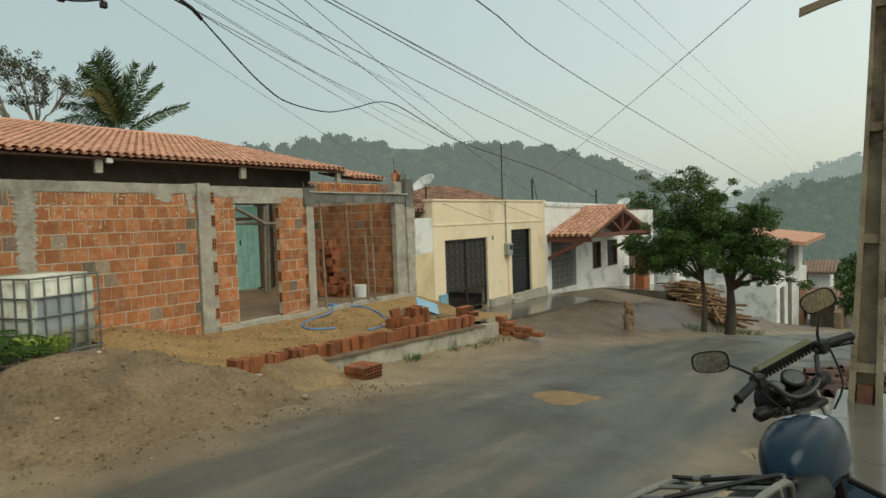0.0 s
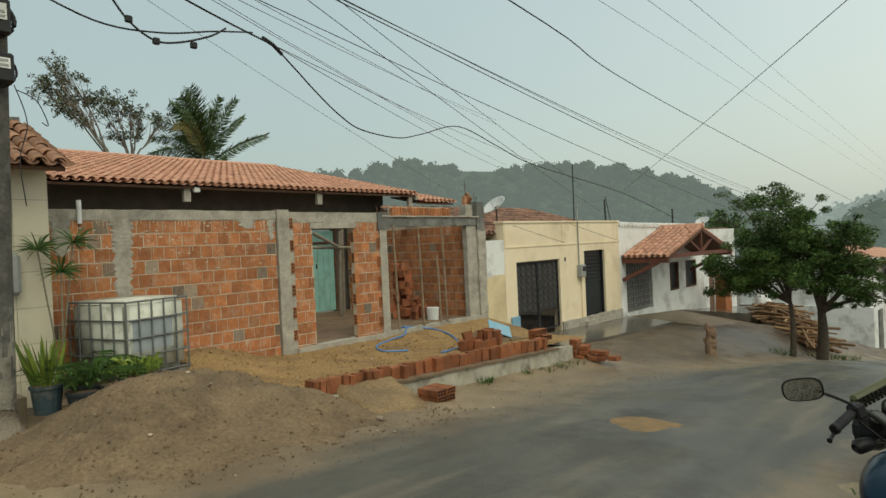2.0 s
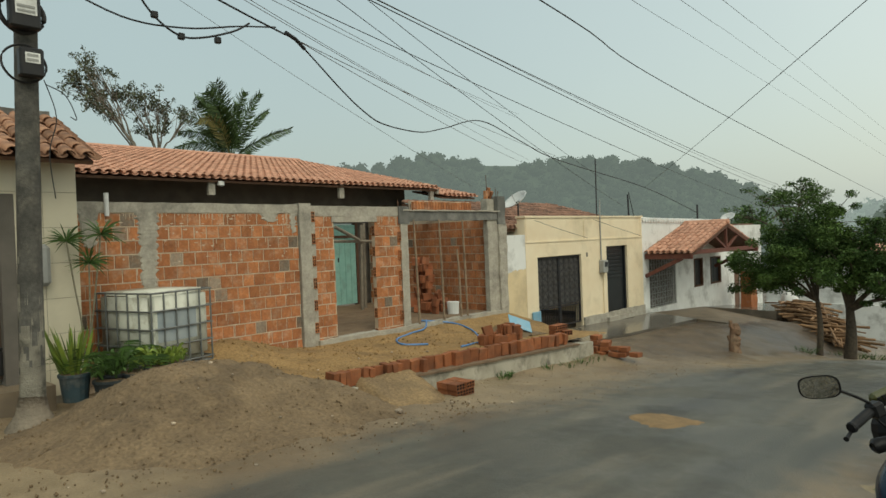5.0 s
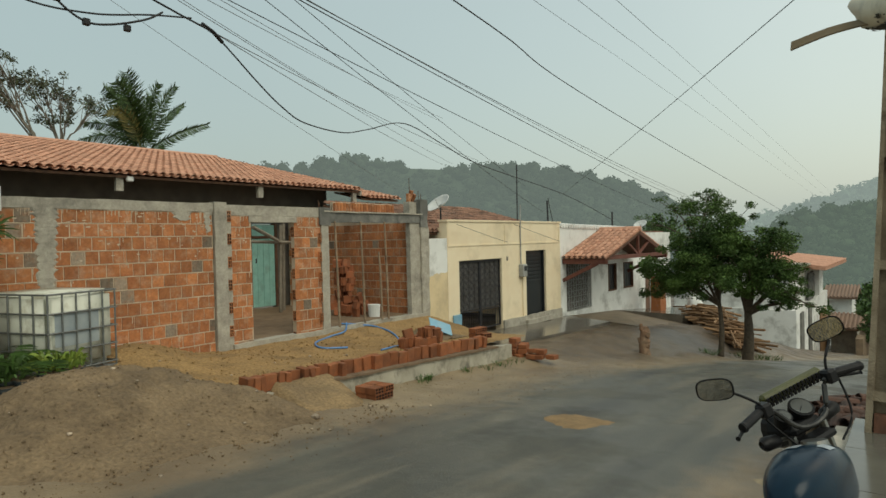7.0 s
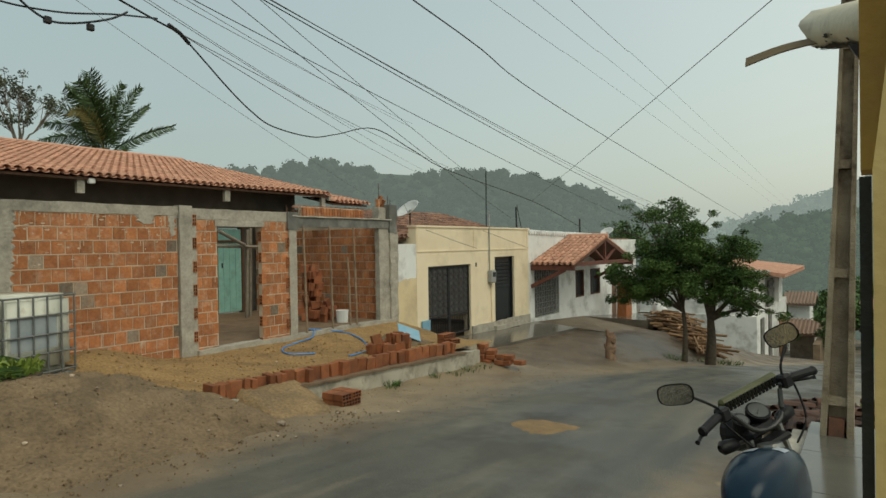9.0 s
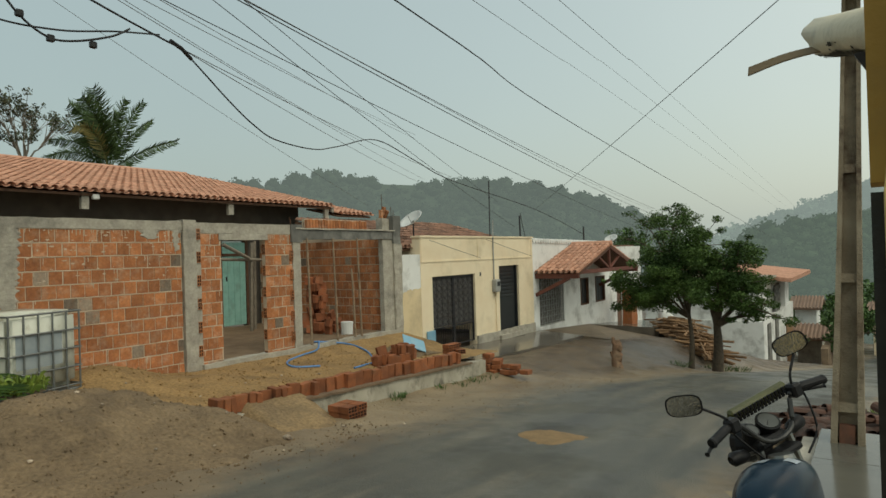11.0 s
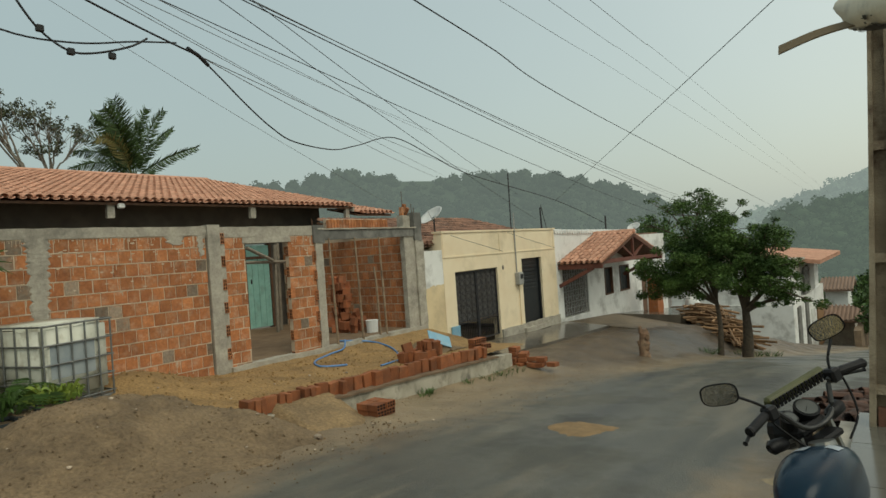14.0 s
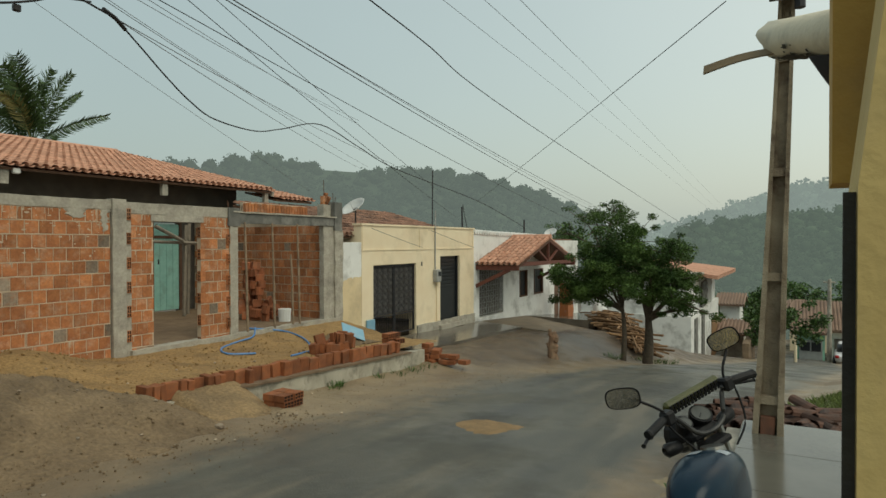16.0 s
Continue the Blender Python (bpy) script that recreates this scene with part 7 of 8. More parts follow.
M_MIRROR = mat("rain_spotted_mirror", (0.8, 0.78, 0.72), (0.5, 0.48, 0.42), 60, 0.12, 0.35, metal=1.0, stain=(0.16, 0.14, 0.10), stain_scale=90, stain_amt=0.7, fine=150, depth=0.003)
M_DIAL = mat("worn_grey_dial", (0.09, 0.095, 0.09), None, 6, 0.2, 0.0)
M_STICKER = mat("pale_sticker", (0.36, 0.40, 0.44), None, 9, 0.3, 0.0)
M_RACK = mat("grey_rack_paint", (0.24, 0.235, 0.21), (0.15, 0.145, 0.13), 7, 0.45, 0.05, metal=0.4)
M_TYRE = mat("tyre_rubber", (0.02, 0.02, 0.02), None, 9, 0.85, 0.2)


def ell(cx, cy, cz, rx, ry, rz, ex=2.5, sub=3, shape=None):
    bm = bmesh.new()
    bmesh.ops.create_icosphere(bm, subdivisions=sub, radius=1)
    for v in bm.verts:
        d = v.co
        k = (abs(d.x) ** ex + abs(d.y) ** ex + abs(d.z) ** ex) ** (-1 / ex)
        v.co = Vector((d.x * k * rx, d.y * k * ry, d.z * k * rz))
        if shape:
            v.co = shape(v.co)
        v.co += Vector((cx, cy, cz))
    return bm


bike = thing("motorcycle", "dark blue motorcycle leaning on its side stand", "motorcycle")
bike.matrix_basis = Matrix.Translation((2.235, 0.162, -1.60)) @ Matrix.Rotation(radians(-11), 4, "Z") @ Matrix.Rotation(radians(3), 4, "Y") @ Matrix.Rotation(radians(-15), 4, "X") @ Matrix.Diagonal((0.88, 0.88, 0.88, 1))


def tank_shape(c):
    taper = 1 - 0.32 * max(0, -c.x / 0.27) ** 1.5
    return Vector((c.x, c.y * taper, c.z - 0.05 * max(0, -c.x / 0.27)))


part("tank", ell(0.14, 0.016, 0.90, 0.27, 0.126, 0.13, 3.1, 4, tank_shape), M_BLUEPAINT, bike, smooth=True)
part("tank_cap", tube([(0.31, 0.016, 1.005), (0.31, 0.016, 1.035)], [0.055, 0.048], 18), M_CHROME, bike)
for sx0, sx1, sy0, sy1 in ((0.16, 0.24, 0.03, 0.085), (0.19, 0.25, -0.075, -0.03)):
    bm = bmesh.new()
    g = []
    for i in range(5):
        row = []
        for j in range(5):
            a, b = sx0 + (sx1 - sx0) * i / 4, sy0 + (sy1 - sy0) * j / 4
            h = 0.13 * max(0.0, 1 - abs((a - 0.14) / 0.27) ** 3.1 - abs((b - 0.016) / 0.126) ** 3.1) ** (1 / 3.1)
            row.append(bm.verts.new((a, b, 0.9025 + h)))
        g.append(row)
    for i in range(4):
        for j in range(4):
            bm.faces.new((g[i][j], g[i + 1][j], g[i + 1][j + 1], g[i][j + 1]))
    part("tank_sticker", bm, M_STICKER, bike, "pale worn sticker", smooth=True)
part("seat", ell(-0.30, 0, 0.81, 0.36, 0.14, 0.075, 3, 4), M_SEAT, bike, smooth=True)
part("side_cover", ell(-0.12, 0.12, 0.64, 0.16, 0.03, 0.1, 3), M_BLUEPAINT, bike, smooth=True)
part("side_cover", ell(-0.12, -0.12, 0.64, 0.16, 0.03, 0.1, 3), M_BLUEPAINT, bike, smooth=True)
part("tail", ell(-0.68, 0, 0.72, 0.16, 0.09, 0.06, 3), M_BLACKPLASTIC, bike, smooth=True)
part("engine", box(-0.12, 0.28, -0.14, 0.14, 0.28, 0.58, 0.03), M_GALV, bike)
for k in range(6):
    part("cooling_fin", box(0.08, 0.3, -0.11, 0.11, 0.5 + 0.035 * k, 0.512 + 0.035 * k), M_GALV, bike)
part("frame_tube", tube([(0.42, 0, 0.95), (0.38, 0, 0.6), (0.3, 0, 0.3), (-0.2, 0, 0.28)], 0.022, 8), M_BLACKPLASTIC, bike)
part("crash_bar", tube(smooth_path([(0.36, 0.05, 0.75), (0.34, 0.24, 0.62), (0.3, 0.26, 0.45), (0.26, 0.1, 0.32)], 5), 0.013, 7), M_BLACKPLASTIC, bike)
part("crash_bar", tube(smooth_path([(0.36, -0.05, 0.75), (0.34, -0.24, 0.62), (0.3, -0.26, 0.45), (0.26, -0.1, 0.32)], 5), 0.013, 7), M_BLACKPLASTIC, bike)
part("exhaust", tube([(0.2, -0.15, 0.3), (-0.2, -0.17, 0.28), (-0.75, -0.18, 0.38)], [0.025, 0.03, 0.045], 10), M_CHROME, bike)
part("side_stand", tube([(-0.05, 0.1, 0.3), (0.0, 0.3, 0.03)], 0.013, 6), M_BLACKPLASTIC, bike)
for s in (-1, 1):
    part("shock", tube([(-0.5, 0.12 * s, 0.68), (-0.6, 0.12 * s, 0.33)], 0.028, 8), M_CHROME, bike)
    part("foot_peg", tube([(-0.05, 0.12 * s, 0.32), (-0.05, 0.26 * s, 0.32)], 0.015, 6), M_BLACKPLASTIC, bike)


def wheel(parent, m):
    ob_m = m
    bm = bmesh.new()
    n, k = 32, 8
    g = [[bm.verts.new(ob_m @ Vector(((0.27 + 0.045 * math.cos(b)) * math.cos(a), 0.045 * math.sin(b), (0.27 + 0.045 * math.cos(b)) * math.sin(a)))) for b in np.linspace(0, 6.2832, k + 1)[:-1]] for a in np.linspace(0, 6.2832, n + 1)[:-1]]
    for i in range(n):
        for j in range(k):
            bm.faces.new((g[i][j], g[(i + 1) % n][j], g[(i + 1) % n][(j + 1) % k], g[i][(j + 1) % k]))
    w = part("wheel", bm, M_TYRE, parent, smooth=True)
    part("rim", tube([ob_m @ Vector((0.225 * math.cos(a), 0, 0.225 * math.sin(a))) for a in np.linspace(0, 6.2832, 33)], 0.018, 6), M_CHROME, w)
    for a in np.linspace(0, 6.2832, 19)[:-1]:
        part("spoke", tube([ob_m @ Vector((0, 0.02, 0)), ob_m @ Vector((0.22 * math.cos(a), 0, 0.22 * math.sin(a)))], 0.003, 4), M_CHROME, w)
    part("hub", tube([ob_m @ Vector((0, -0.06, 0)), ob_m @ Vector((0, 0.06, 0))], 0.05, 12), M_GALV, w)


wheel(bike, Matrix.Translation((-0.62, 0, 0.32)))
fender = bmesh.new()
for a0, a1 in zip(np.linspace(0.2, 2.9, 13)[:-1], np.linspace(0.2, 2.9, 13)[1:]):
    v4 = [fender.verts.new((-0.62 + 0.36 * math.cos(a), y, 0.32 + 0.36 * math.sin(a))) for a in (a0, a1) for y in (-0.07, 0.07)]
    fender.faces.new((v4[0], v4[1], v4[3], v4[2]))
ob = part("rear_fender", fender, M_BLACKPLASTIC, bike)
ob.modifiers.new("solid", "SOLIDIFY").thickness = 0.006

# rack behind the seat
for y in (-0.13, 0.21):
    part("rack_rail", tube(smooth_path([(-0.36, y * 0.7, 0.83), (-0.42, y, 0.93), (-0.6, y * 1.1, 0.955), (-0.9, y * 1.05, 0.955), (-0.98, 0.03, 0.955)], 5), 0.012, 8), M_RACK, bike)
part("rack_bar", tube([(-0.44, -0.13, 0.95), (-0.44, 0.21, 0.95)], 0.012, 8), M_RACK, bike)
for x in (-0.56, -0.68, -0.80, -0.90):
    part("rack_bar", tube([(x, -0.14, 0.952), (x, 0.22, 0.952)], 0.008, 6), M_RACK, bike)
part("rack_plate", box(-0.9, -0.46, -0.02, 0.09, 0.957, 0.962, 0.003), M_RACK, bike)
for y in (-0.15, 0.15):
    part("rack_stay", tube([(-0.55, y, 0.95), (-0.5, y * 0.85, 0.66)], 0.01, 6), M_RACK, bike)
part("bungee", tube(smooth_path([(-0.5, 0.2, 0.97), (-0.38, 0.12, 0.93), (-0.28, 0.05, 0.895), (-0.2, -0.06, 0.89), (-0.33, -0.1, 0.91), (-0.5, -0.08, 0.97), (-0.56, 0.06, 0.975), (-0.42, 0.1, 0.95), (-0.3, -0.02, 0.9), (-0.46, -0.12, 0.965), (-0.75, 0.1, 0.97)], 6), 0.008, 6), M_BLACKPLASTIC, bike)

# steering assembly turned to the left
ST = Matrix.Translation((0.457, 0.074, 1.096)) @ Matrix.Rotation(radians(-14.5), 4, "Y") @ Matrix.Rotation(radians(64), 4, "Z")


def st(pts):
    return [ST @ Vector(p) for p in pts]


def stbox(x0, x1, y0, y1, z0, z1, bevel=0.0, extra=None):
    return box(x0, x1, y0, y1, z0, z1, bevel, ST @ (extra or Matrix.Identity(4)))


bar = part("handlebar", tube(st(smooth_path([(-0.03, 0.335, 0.11), (-0.005, 0.23, 0.125), (0.0, 0.16, 0.11), (-0.03, 0.07, 0.0), (-0.03, -0.07, 0.0), (0.0, -0.16, 0.11), (-0.005, -0.23, 0.125), (-0.03, -0.335, 0.11)], 6)), 0.011, 8), M_BARSTEEL, bike)
for s in (1, -1):
    part("grip", tube(st([(-0.005, 0.215 * s, 0.123), (-0.01, 0.235 * s, 0.122), (-0.028, 0.325 * s, 0.112), (-0.03, 0.337 * s, 0.11), (-0.031, 0.345 * s, 0.11)]), [0.017, 0.019, 0.019, 0.022, 0.019], 12), M_BLACKPLASTIC, bike)
    part("switch_block", stbox(-0.03, 0.025, 0.19 * s - 0.027, 0.19 * s + 0.027, 0.09, 0.15, 0.01), M_BLACKPLASTIC, bike)
    reach = 1.0 if s > 0 else 0.8
    part("lever", tube(st([(0.03, 0.17 * s, 0.12), (0.025, 0.25 * s * reach, 0.105), (-0.045, 0.385 * s * reach, 0.09), (-0.05, 0.395 * s * reach, 0.09)]), [0.010, 0.007, 0.007, 0.011], 6), M_BLACKPLASTIC, bike)
    my = 0.38 if s > 0 else 0.265
    stem = part("mirror_stem", tube(st(smooth_path([(0.0, 0.19 * s, 0.14), (0.0, (0.12 + 0.32 * my) * s + 0.0, 0.19), (0.0, (my - 0.06 * (s > 0)) * s, 0.255)], 5)), 0.006, 6), M_BLACKPLASTIC, bike)
    mm = ST @ Matrix.Translation((0.0, my * s, 0.285 + 0.02 * (s < 0))) @ Matrix.Rotation(radians(-44 if s > 0 else -50), 4, "Z") @ Matrix.Rotation(radians(8 if s > 0 else -14), 4, "X")
    for nm, th, rr, material in (("mirror_shell", 0.014, 1.0, M_BLACKPLASTIC), ("mirror_glass", 0.003, 0.9, M_MIRROR)):
        bm = bmesh.new()
        ring = []
        for a in np.linspace(0, 6.2832, 29)[:-1]:
            k = (abs(math.cos(a)) ** 3.2 + abs(math.sin(a)) ** 3.2) ** (-1 / 3.2)
            ring.append((0.072 * rr * k * math.cos(a), 0.046 * rr * k * math.sin(a)))
        off = -0.004 if nm == "mirror_glass" else 0.0
        f0 = [bm.verts.new(mm @ Vector((off - th * 0.0, y, z))) for y, z in ring]
        f1 = [bm.verts.new(mm @ Vector((off + th, y * 0.85 if th > .01 else y, z * 0.85 if th > .01 else z))) for y, z in ring]
        bm.faces.new(f0)
        bm.faces.new(f1[::-1])
        for i in range(len(ring)):
            bm.faces.new((f0[i], f1[i], f1[(i + 1) % len(ring)], f0[(i + 1) % len(ring)]))
        bmesh.ops.recalc_face_normals(bm, faces=bm.faces)
        part(nm, bm, material, stem)
dial_m = Matrix.Translation((0.05, 0.0, 0.03)) @ Matrix.Rotation(radians(-34), 4, "Y")
for y, r in ((-0.035, 0.052), (0.07, 0.036)):
    g = part("gauge", tube(st([dial_m @ Vector((0, y, -0.05)), dial_m @ Vector((0, y, 0.0)), dial_m @ Vector((0, y, 0.012))]), [r * 0.85, r, r], 20), M_BLACKPLASTIC, bike)
    part("dial", tube(st([dial_m @ Vector((0, y, 0.0125)), dial_m @ Vector((0, y, 0.0155))]), r * 0.82, 20), M_DIAL, g)
    part("needle", tube(st([dial_m @ Vector((0, y, 0.017)), dial_m @ Vector((-0.3 * r, y + 0.5 * r, 0.017))]), 0.0015, 4), M_BLACKPLASTIC, g)
part("gauge_panel", stbox(0.0, 0.07, -0.08, 0.09, -0.05, -0.005, 0.015), M_BLACKPLASTIC, bike)
part("top_yoke", stbox(-0.045, 0.035, -0.09, 0.09, -0.095, -0.065, 0.01), M_BLACKPLASTIC, bike)
cowl = part("headlamp_cowl", stbox(0.105, 0.145, -0.235, 0.115, 0.045, 0.105, 0.012, Matrix.Rotation(radians(-20), 4, "Y")), M_GREENCOWL, bike, "yellow-green perforated cowl")
for i in range(15):
    for j in range(4):
        part("perforation", stbox(0.0995, 0.1045, -0.23 + i * 0.0225 + 0.006 * (j % 2), -0.216 + i * 0.0225 + 0.006 * (j % 2), 0.049 + j * 0.0135, 0.059 + j * 0.0135, 0.0, Matrix.Rotation(radians(-20), 4, "Y")), M_BLACKPLASTIC, cowl)
part("headlamp", tube(st([(0.08, 0, -0.06), (0.16, 0, -0.06), (0.2, 0, -0.06)]), [0.05, 0.085, 0.08], 16), M_BLACKPLASTIC, bike)
for s in (1, -1):
    part("fork_leg", tube(st([(0.02, 0.09 * s, -0.04), (0.0, 0.09 * s, -0.78)]), 0.019, 8), M_CHROME, bike)
    ts = part("turn_signal", tube(st([(0.05, 0.125 * s, -0.045), (0.05, 0.14 * s, -0.042), (0.05, 0.205 * s, -0.03), (0.05, 0.222 * s, -0.028)]), [0.014, 0.027, 0.031, 0.016], 12), M_BLACKPLASTIC, bike, smooth=True)
    part("stalk", tube(st([(0.04, 0.05 * s, -0.055), (0.05, 0.13 * s, -0.045)]), 0.009, 7), M_CHROME, ts)
part("brake_hose", tube(st(smooth_path([(0.01, -0.19, 0.12), (0.06, -0.29, 0.1), (0.03, -0.27, -0.08), (0.02, -0.16, -0.16)], 5)), 0.005, 5), M_BLACKPLASTIC, bike)
part("clutch_cable", tube(st(smooth_path([(0.01, 0.19, 0.12), (0.06, 0.15, 0.06), (0.0, 0.1, -0.06), (-0.04, 0.05, -0.14)], 5)), 0.005, 5), M_BLACKPLASTIC, bike)
wheel(bike, ST @ Matrix.Translation((-0.02, 0, -0.78)))
ff = bmesh.new()
for a0, a1 in zip(np.linspace(0.3, 2.7, 11)[:-1], np.linspace(0.3, 2.7, 11)[1:]):
    v4 = [ff.verts.new(ST @ Vector((-0.02 + 0.35 * math.cos(a), y, -0.78 + 0.35 * math.sin(a)))) for a in (a0, a1) for y in (-0.06, 0.06)]
    ff.faces.new((v4[0], v4[1], v4[3], v4[2]))
ob = part("front_fender", ff, M_BLUEPAINT, bike)
ob.modifiers.new("solid", "SOLIDIFY").thickness = 0.006

# ---------------------------------------------------------------- houses downhill
def window_on(parent, x, y0, y1, z0, z1, material):
    w = part("window", box(x - 0.06, x + 0.02, y0, y1, z0, z1, 0.01), material, parent)
    part("frame", box(x - 0.09, x - 0.062, y0 - 0.05, y0, z0, z1), M_WHITE, w)
    part("frame", box(x - 0.09, x - 0.062, y1, y1 + 0.05, z0, z1), M_WHITE, w)


wh = thing("white_house", "white two-storey house with an orange tiled roof", "house")
WX, WY = 35.8, 4.95
part("wall", box(WX, WX + 13.5, WY, WY + 6, -7.6, -3.95), M_WHITE, wh)
part("upper_wall", box(WX + 0.2, WX + 5, WY + 0.25, WY + 6, -3.95, -1.75), M_WHITE, wh)
part("upper_wall", box(WX + 9.5, WX + 13.2, WY + 0.2, WY + 6, -3.95, -1.75), M_WHITE, wh)
part("loggia_back", box(WX + 5, WX + 9.5, WY + 1.8, WY + 6, -3.95, -1.75), M_DARKWALL, wh)
part("cloth", rough_block(WX + 5.5, WX + 7.5, WY + 0.1, WY + 0.2, -3.9, -2.4, amp=0.1), M_CEMENT_DK, wh, "dark cloth hung in the loggia")
part("pillar", box(WX + 9.3, WX + 9.55, WY + 0.0, WY + 0.25, -3.95, -1.75), M_WHITE, wh)
rf = part("roof", slab([(WX + 3.0, WY - 1.0, -1.95), (WX + 15.0, WY - 1.0, -2.0), (WX + 15.0, WY + 6, -1.1), (WX + 3.0, WY + 6, -1.1)], 0.15), M_TILE_I, wh)
for i in range(56):
    part("roof_rib", tube([(WX + 3.1 + i * 0.21, WY - 1.0, -1.93), (WX + 3.1 + i * 0.21, WY + 6, -1.08)], 0.075, 5), M_TILE, rf)
part("flat_roof", slab([(WX - 0.4, WY - 0.3, -1.62), (WX + 3.0, WY - 0.3, -1.7), (WX + 3.0, WY + 6, -1.6), (WX - 0.4, WY + 6, -1.5)], 0.12), M_CEMENT, wh)
for k, x in enumerate((1.2, 4.2)):
    part("stone_strip", box(WX + x, WX + x + 1.0, WY - 0.08, WY, -7.4, -4.2, 0.01), M_CEMENT_DK, wh)
part("door", box(WX + 6.6, WX + 7.6, WY - 0.05, WY, -7.4, -4.9, 0.01), M_WHITE, wh)
part("garage_door", box(WX + 9.2, WX + 12.4, WY - 0.06, WY, -7.6, -5.0, 0.01), mat("brown_timber_door", (0.30, 0.17, 0.08), None, 4, 0.6, 0.1), wh)
part("antenna", tube([(WX + 9, WY + 2, -1.6), (WX + 9, WY + 2, 0.4)], 0.06, 5), M_IRON, wh)


def small_house(x, y0, y1, zb, zw, zr, depth, wallm, roofm, label, door=None, ribs=True):
    h = thing("small_house", label, "house")
    part("wall", box(x, x + depth, y0, y1, zb, zw), wallm, h)
    r = part("roof", slab([(x - 0.7, y0 - 0.4, zw - 0.05), (x - 0.7, y1 + 0.4, zw - 0.05), (x + depth * 0.5, y1 + 0.4, zr), (x + depth * 0.5, y0 - 0.4, zr)][::-1], 0.14), roofm, h)
    part("roof", slab([(x + depth + 0.5, y0 - 0.4, zw - 0.05), (x + depth + 0.5, y1 + 0.4, zw - 0.05), (x + depth * 0.5, y1 + 0.4, zr), (x + depth * 0.5, y0 - 0.4, zr)], 0.14), roofm, h)
    if ribs:
        n = int((y1 - y0 + 0.8) / 0.24)
        for i in range(n):
            yy = y0 - 0.35 + i * 0.24
            part("roof_rib", tube([(x - 0.7, yy, zw - 0.02), (x + depth * 0.5, yy, zr + 0.03)], 0.08, 5), roofm, r)
    return h


# tile colour dulled to paint in the mist over the distant roofs
M_TILE_FAR = mat("far_tile_mist_tone", (0.27, 0.18, 0.13), (0.20, 0.135, 0.10), 1, 0.9, 0.1, per_island=0.2)
M_PALEGREEN = mat("mint_green_paint", (0.25, 0.5, 0.38), (0.2, 0.42, 0.32), 2, 0.7, 0.1)
g1 = small_house(54.0, -1.75, 0.05, -8.75, -6.55, -4.6, 7, M_PALEGREEN, M_TILE_FAR, "small green-painted house with a brown tiled roof")
part("garage_door", box(53.93, 53.99, -1.6, -0.1, -8.7, -7.2, 0.01), mat("grey_roller_door", (0.33, 0.35, 0.34), None, 3, 0.5, 0.1), g1)
part("window", box(53.88, 53.93, -1.5, -0.9, -8.0, -7.35, 0.01), M_BLACKPAINT, g1)
part("window", box(53.88, 53.93, -0.8, -0.2, -8.0, -7.35, 0.01), M_BLACKPAINT, g1)
g2 = small_house(55.5, -6.0, -2.15, -9.0, -6.5, -4.8, 7, M_WHITE, M_TILE_FAR, "low white house with a tiled roof downhill")
part("shutter", box(55.42, 55.49, -4.9, -2.4, -8.8, -7.2, 0.01), M_DARKWALL, g2)
part("sign_board", box(55.35, 55.41, -4.5, -2.3, -7.15, -6.7, 0.01), M_WHITE, g2)
g3 = small_house(47.5, 3.2, 4.6, -8.8, -6.1, -5.5, 4, M_CEMENT, M_TILE_FAR, "shed with an orange tiled roof beside the white house")
g4 = small_house(58.0, 4.2, 5.7, -9.0, -5.1, -4.4, 4, M_WHITE, M_TILE_FAR, "white house with a small tiled roof further down")
g5 = small_house(66.0, -3.6, 0.6, -10, -6.7, -5.5, 6, M_YELLOW, M_TILE_FAR, "far house with an orange roof downhill")
fence = thing("garden_wall", "stained stone garden wall beside the downhill road", "wall")
part("wall", rough_block(41.0, 47.4, 2.5, 2.8, -8.4, -5.9, amp=0.08, step=0.3), mat("brown_stone_wall", (0.24, 0.17, 0.11), (0.15, 0.11, 0.075), 3, 0.95, 0.5), fence)
part("gate_post", box(47.0, 47.3, 1.9, 2.2, -8.5, -6.3, 0.02), M_YELLOW, fence)
fp = thing("utility_pole", "slim grey concrete pole by the downhill houses", "utility pole")
part("shaft", tube([(50.0, -1.87, -8.4), (50.0, -1.86, -2.5)], [0.16, 0.11], 8), M_CEMENT, fp)
part("cross_arm", tube([(50.0, -2.2, -2.7), (50.0, -1.5, -2.7)], 0.05, 6), M_CEMENT, fp)
pp = thing("street_post", "thin pale post at the roadside", "post")
part("post", tube([(40.0, 0.11, -7.0), (40.0, 0.11, -5.7)], 0.07, 6), M_YELLOW, pp)
car = thing("parked_car", "white car parked at the roadside downhill", "car")
cz = road_z(49.0) + 0.02
car.matrix_basis = Matrix.Translation((49.0, -2.9, cz)) @ Matrix.Rotation(radians(-4), 4, "Z")
M_CARW = mat("white_car_paint", (0.7, 0.7, 0.7), None, 3, 0.25, 0.0)
part("body", ell(0, 0, 0.55, 1.95, 0.8, 0.33, 4, 4), M_CARW, car, smooth=True)
part("cabin", ell(0.15, 0, 0.98, 1.15, 0.68, 0.42, 3.2, 4), M_BLACKPAINT, car, smooth=True)
part("roof", ell(0.2, 0, 1.3, 0.85, 0.6, 0.1, 3.2, 3), M_CARW, car, smooth=True)
for xx in (-1.2, 1.25):
    for yy in (-0.75, 0.75):
        w = part("wheel", tube([(xx, yy - 0.1, 0.3), (xx, yy + 0.1, 0.3)], 0.3, 18), M_TYRE, car)
        part("rim", tube([(xx, yy - 0.11, 0.3), (xx, yy + 0.11, 0.3)], 0.18, 12), M_CHROME, w)
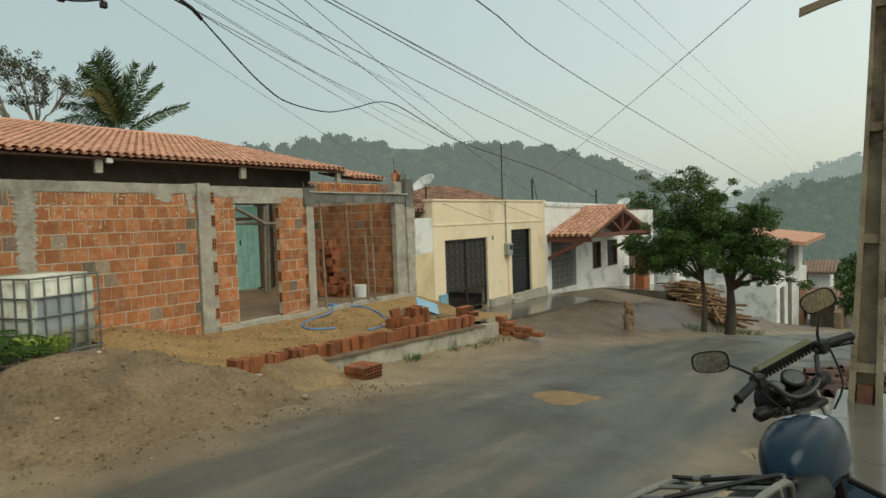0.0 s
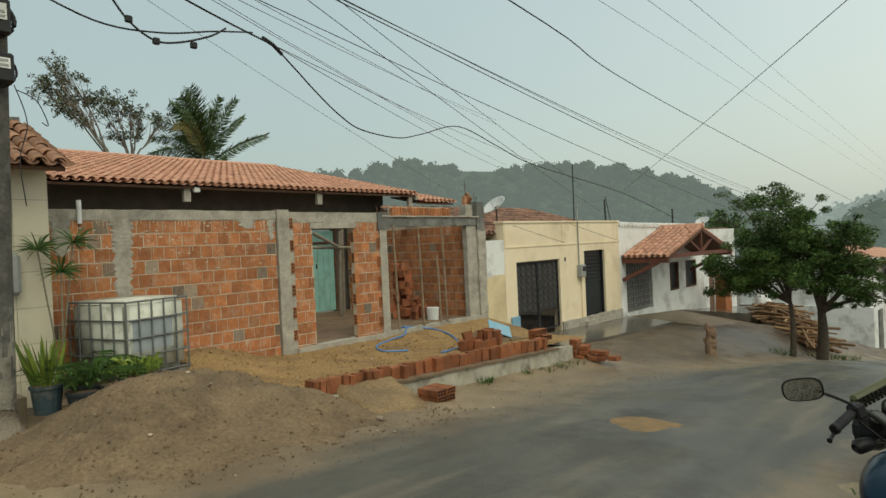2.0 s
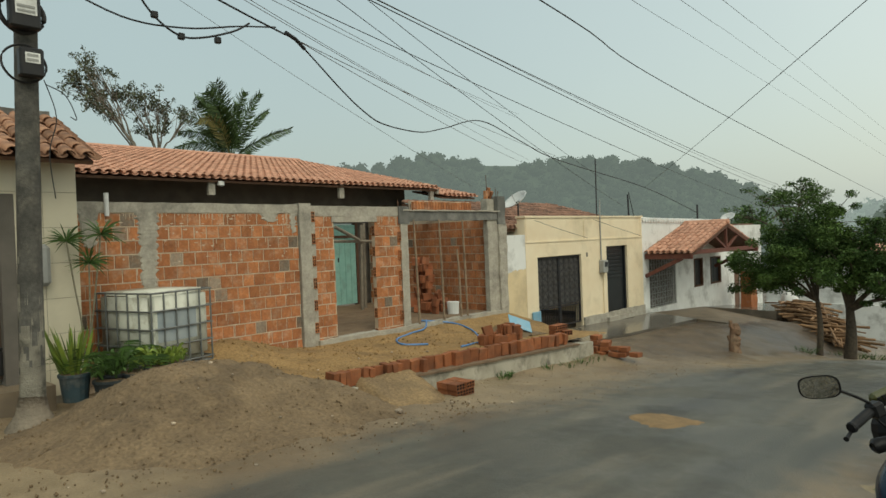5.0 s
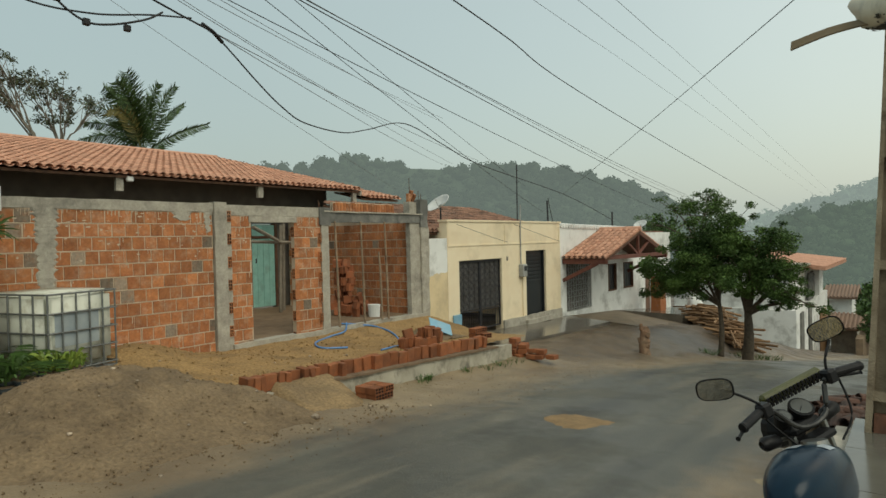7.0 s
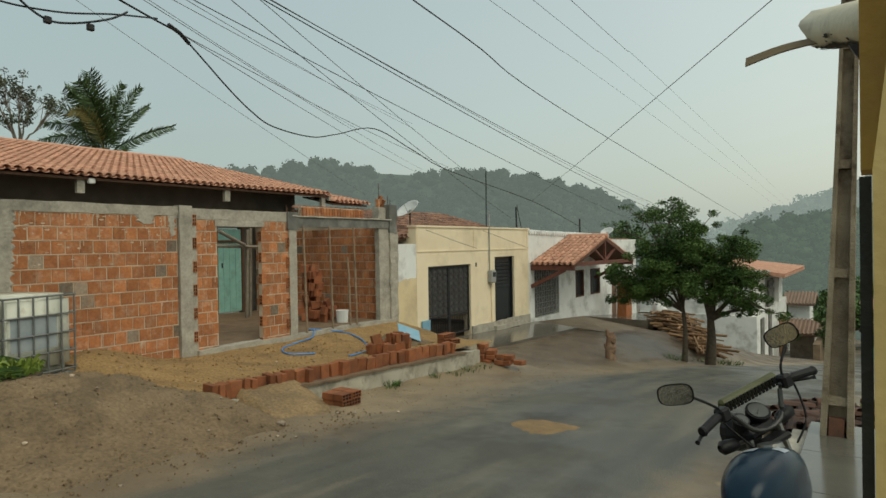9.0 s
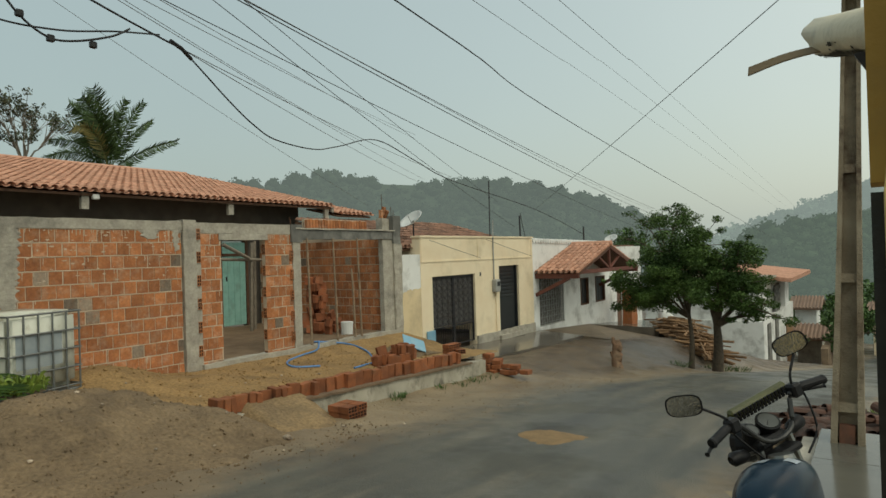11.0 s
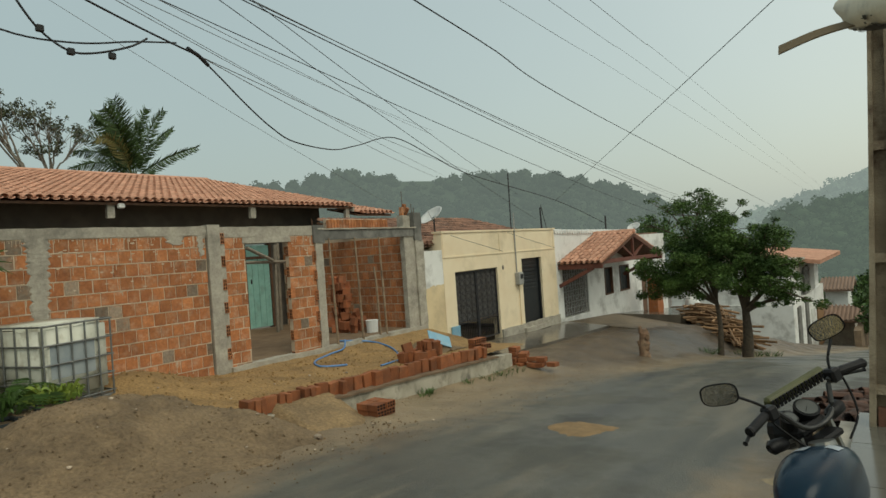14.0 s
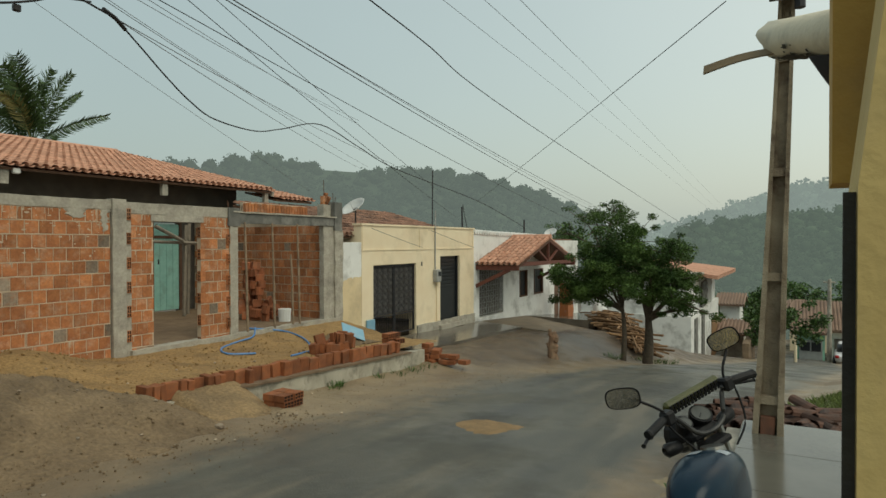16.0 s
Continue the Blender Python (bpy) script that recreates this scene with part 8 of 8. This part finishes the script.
for yy in (-0.6, 0.6):
    part("tail_light", ell(-1.9, yy, 0.7, 0.06, 0.12, 0.1, 3, 2), mat("red_lens", (0.4, 0.02, 0.02), None, 5, 0.3, 0.0), car, smooth=True)


# ---------------------------------------------------------------- wooded hills, their mist painted in as glow
# foliage with an even emission that stands in for rain-mist haze
def haze_glow(name, base, glow, strength):
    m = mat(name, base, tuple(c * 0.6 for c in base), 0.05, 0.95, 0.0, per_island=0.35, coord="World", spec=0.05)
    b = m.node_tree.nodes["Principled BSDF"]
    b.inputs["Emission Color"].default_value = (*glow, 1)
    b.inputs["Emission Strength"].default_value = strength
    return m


bm = bmesh.new()
bmesh.ops.create_icosphere(bm, subdivisions=2, radius=1.0)
ICO_V = np.array([v.co[:] for v in bm.verts])
ICO_F = [[v.index for v in f.verts] for f in bm.faces]
bm.free()


def hill(name, label, ridge, foot, count, rmin, rmax, material, seed, ridge_trees=60):
    """ridge: points along the crest; foot: how far in front of it, and how low, its foot lies."""
    r = np.random.RandomState(seed)
    ridge = [np.array(p, float) for p in ridge]
    n = len(ridge) - 1

    def crest(u):
        k = min(int(u * n), n - 1)
        return ridge[k] + (ridge[k + 1] - ridge[k]) * (u * n - k)

    def surf(u, v):
        c = crest(u)
        q = c.copy()
        q[:2] *= 1 - foot[0] * v
        q[2] = c[2] + (foot[1] - c[2]) * v ** 0.8
        return q

    vs, fs = [], []
    nu, nv = 60, 16
    for i in range(nu + 1):
        for j in range(nv + 1):
            vs.append(tuple(surf(i / nu, j / nv)))
    for i in range(nu):
        for j in range(nv):
            a = i * (nv + 1) + j
            fs.append((a, a + nv + 1, a + nv + 2, a + 1))
    for k in range(count + ridge_trees):
        u, v = r.rand(), r.rand() ** 1.2
        rad = rmin + (rmax - rmin) * r.rand() ** 2
        if k >= count:
            v = 0.0
            rad *= 1.05
        p = surf(u, v)
        d = ICO_V * (1 + 0.16 * np.sin(ICO_V[:, [1, 2, 0]] * 4 + r.rand(3) * 6) + 0.07 * r.randn(len(ICO_V), 1))
        o = len(vs)
        stretch = 1.0 + 0.25 * r.rand() * (k >= count)
        vs.extend((p[0] + a[0] * rad * 0.86, p[1] + a[1] * rad * 0.86, p[2] + rad * 0.3 + a[2] * rad * 0.75 * stretch) for a in d)
        fs.extend([[a + o for a in f] for f in ICO_F])
        # leafy tufts over the clump
        m = 34
        w = r.normal(size=(m, 3))
        w /= np.linalg.norm(w, axis=1)[:, None]
        w[:, 2] = np.abs(w[:, 2]) * 0.85 * stretch
        q = p + np.array((0, 0, rad * 0.35)) + w * rad * (0.8 + 0.35 * r.rand(m, 1))
        e1 = r.normal(size=(m, 3))
        e2 = np.cross(e1, r.normal(size=(m, 3)))
        e1 *= (rad * (0.10 + 0.16 * r.rand(m, 1))) / np.linalg.norm(e1, axis=1)[:, None]
        e2 *= (rad * (0.08 + 0.12 * r.rand(m, 1))) / np.linalg.norm(e2, axis=1)[:, None]
        o = len(vs)
        vs.extend(map(tuple, np.stack((q - e1, q - e2, q + e1, q + e2), 1).reshape(-1, 3).tolist()))
        fs.extend([(o + 4 * k2, o + 4 * k2 + 1, o + 4 * k2 + 2, o + 4 * k2 + 3) for k2 in range(m)])
    me = bpy.data.meshes.new(name)
    me.from_pydata(vs, [], fs)
    me.materials.append(material)
    me.polygons.foreach_set("use_smooth", [True] * len(me.polygons))
    return tagged(new(name, me), label, "hill", kind="structure")


hill("backdrop_hill_1", "wooded hill behind the houses, grey mist painted as glow", [(60, 240, 22), (110, 226, 25), (150, 200, 26), (165, 187, 28), (177, 176, 31), (190, 160, 28), (208, 138, 26.5), (217, 122, 27), (226, 107, 24), (232, 93, 20), (237, 79, 13.5), (240, 70, 9), (243, 55, -4)], (0.35, -16), 3000, 1.3, 3.2, haze_glow("wood_haze_glow", (0.026, 0.036, 0.022), (0.30, 0.365, 0.34), 0.40), 3, 55)
hill("backdrop_hill_2", "dark wooded slope beyond the downhill houses, mist painted as glow", [(126, 26, -4), (128, 18, 2), (129, 8, 3.4), (129, -2, 4.2), (128, -13, 6), (126, -25, 9), (120, -45, 12)], (0.42, -14), 1900, 0.7, 1.7, haze_glow("slope_haze_glow", (0.03, 0.045, 0.025), (0.27, 0.34, 0.30), 0.36), 5, 60)
hill("backdrop_hill_3", "pale far hill, its mist painted as glow", [(330, 75, -4), (334, 55, 4), (336, 36, 10), (336, 18, 14), (335, -5, 21), (332, -25, 26), (325, -60, 36)], (0.3, -16), 380, 3.5, 6.0, haze_glow("pale_wood_haze_glow", (0.05, 0.07, 0.05), (0.44, 0.52, 0.50), 0.5), 6, 40)
for i, (x, y, z, s) in enumerate(((70, -3, -7.5, 1.6), (74, 4, -7, 1.8), (78, -9, -6.5, 2.0), (66, 7, -6.2, 1.6), (72, 10, -6, 2.0), (80, 0, -6, 2.2))):
    tree("valley_tree", "bushy green tree in the valley", (x, y, z - 5), (x, y, z - 1.5), [(x, y, z, s), (x, y + s, z - 0.6, s * 0.8), (x, y - s, z - 0.5, s * 0.8)], 0.2, 170, 1.2, 0.2, 80 + i, M_LEAF)
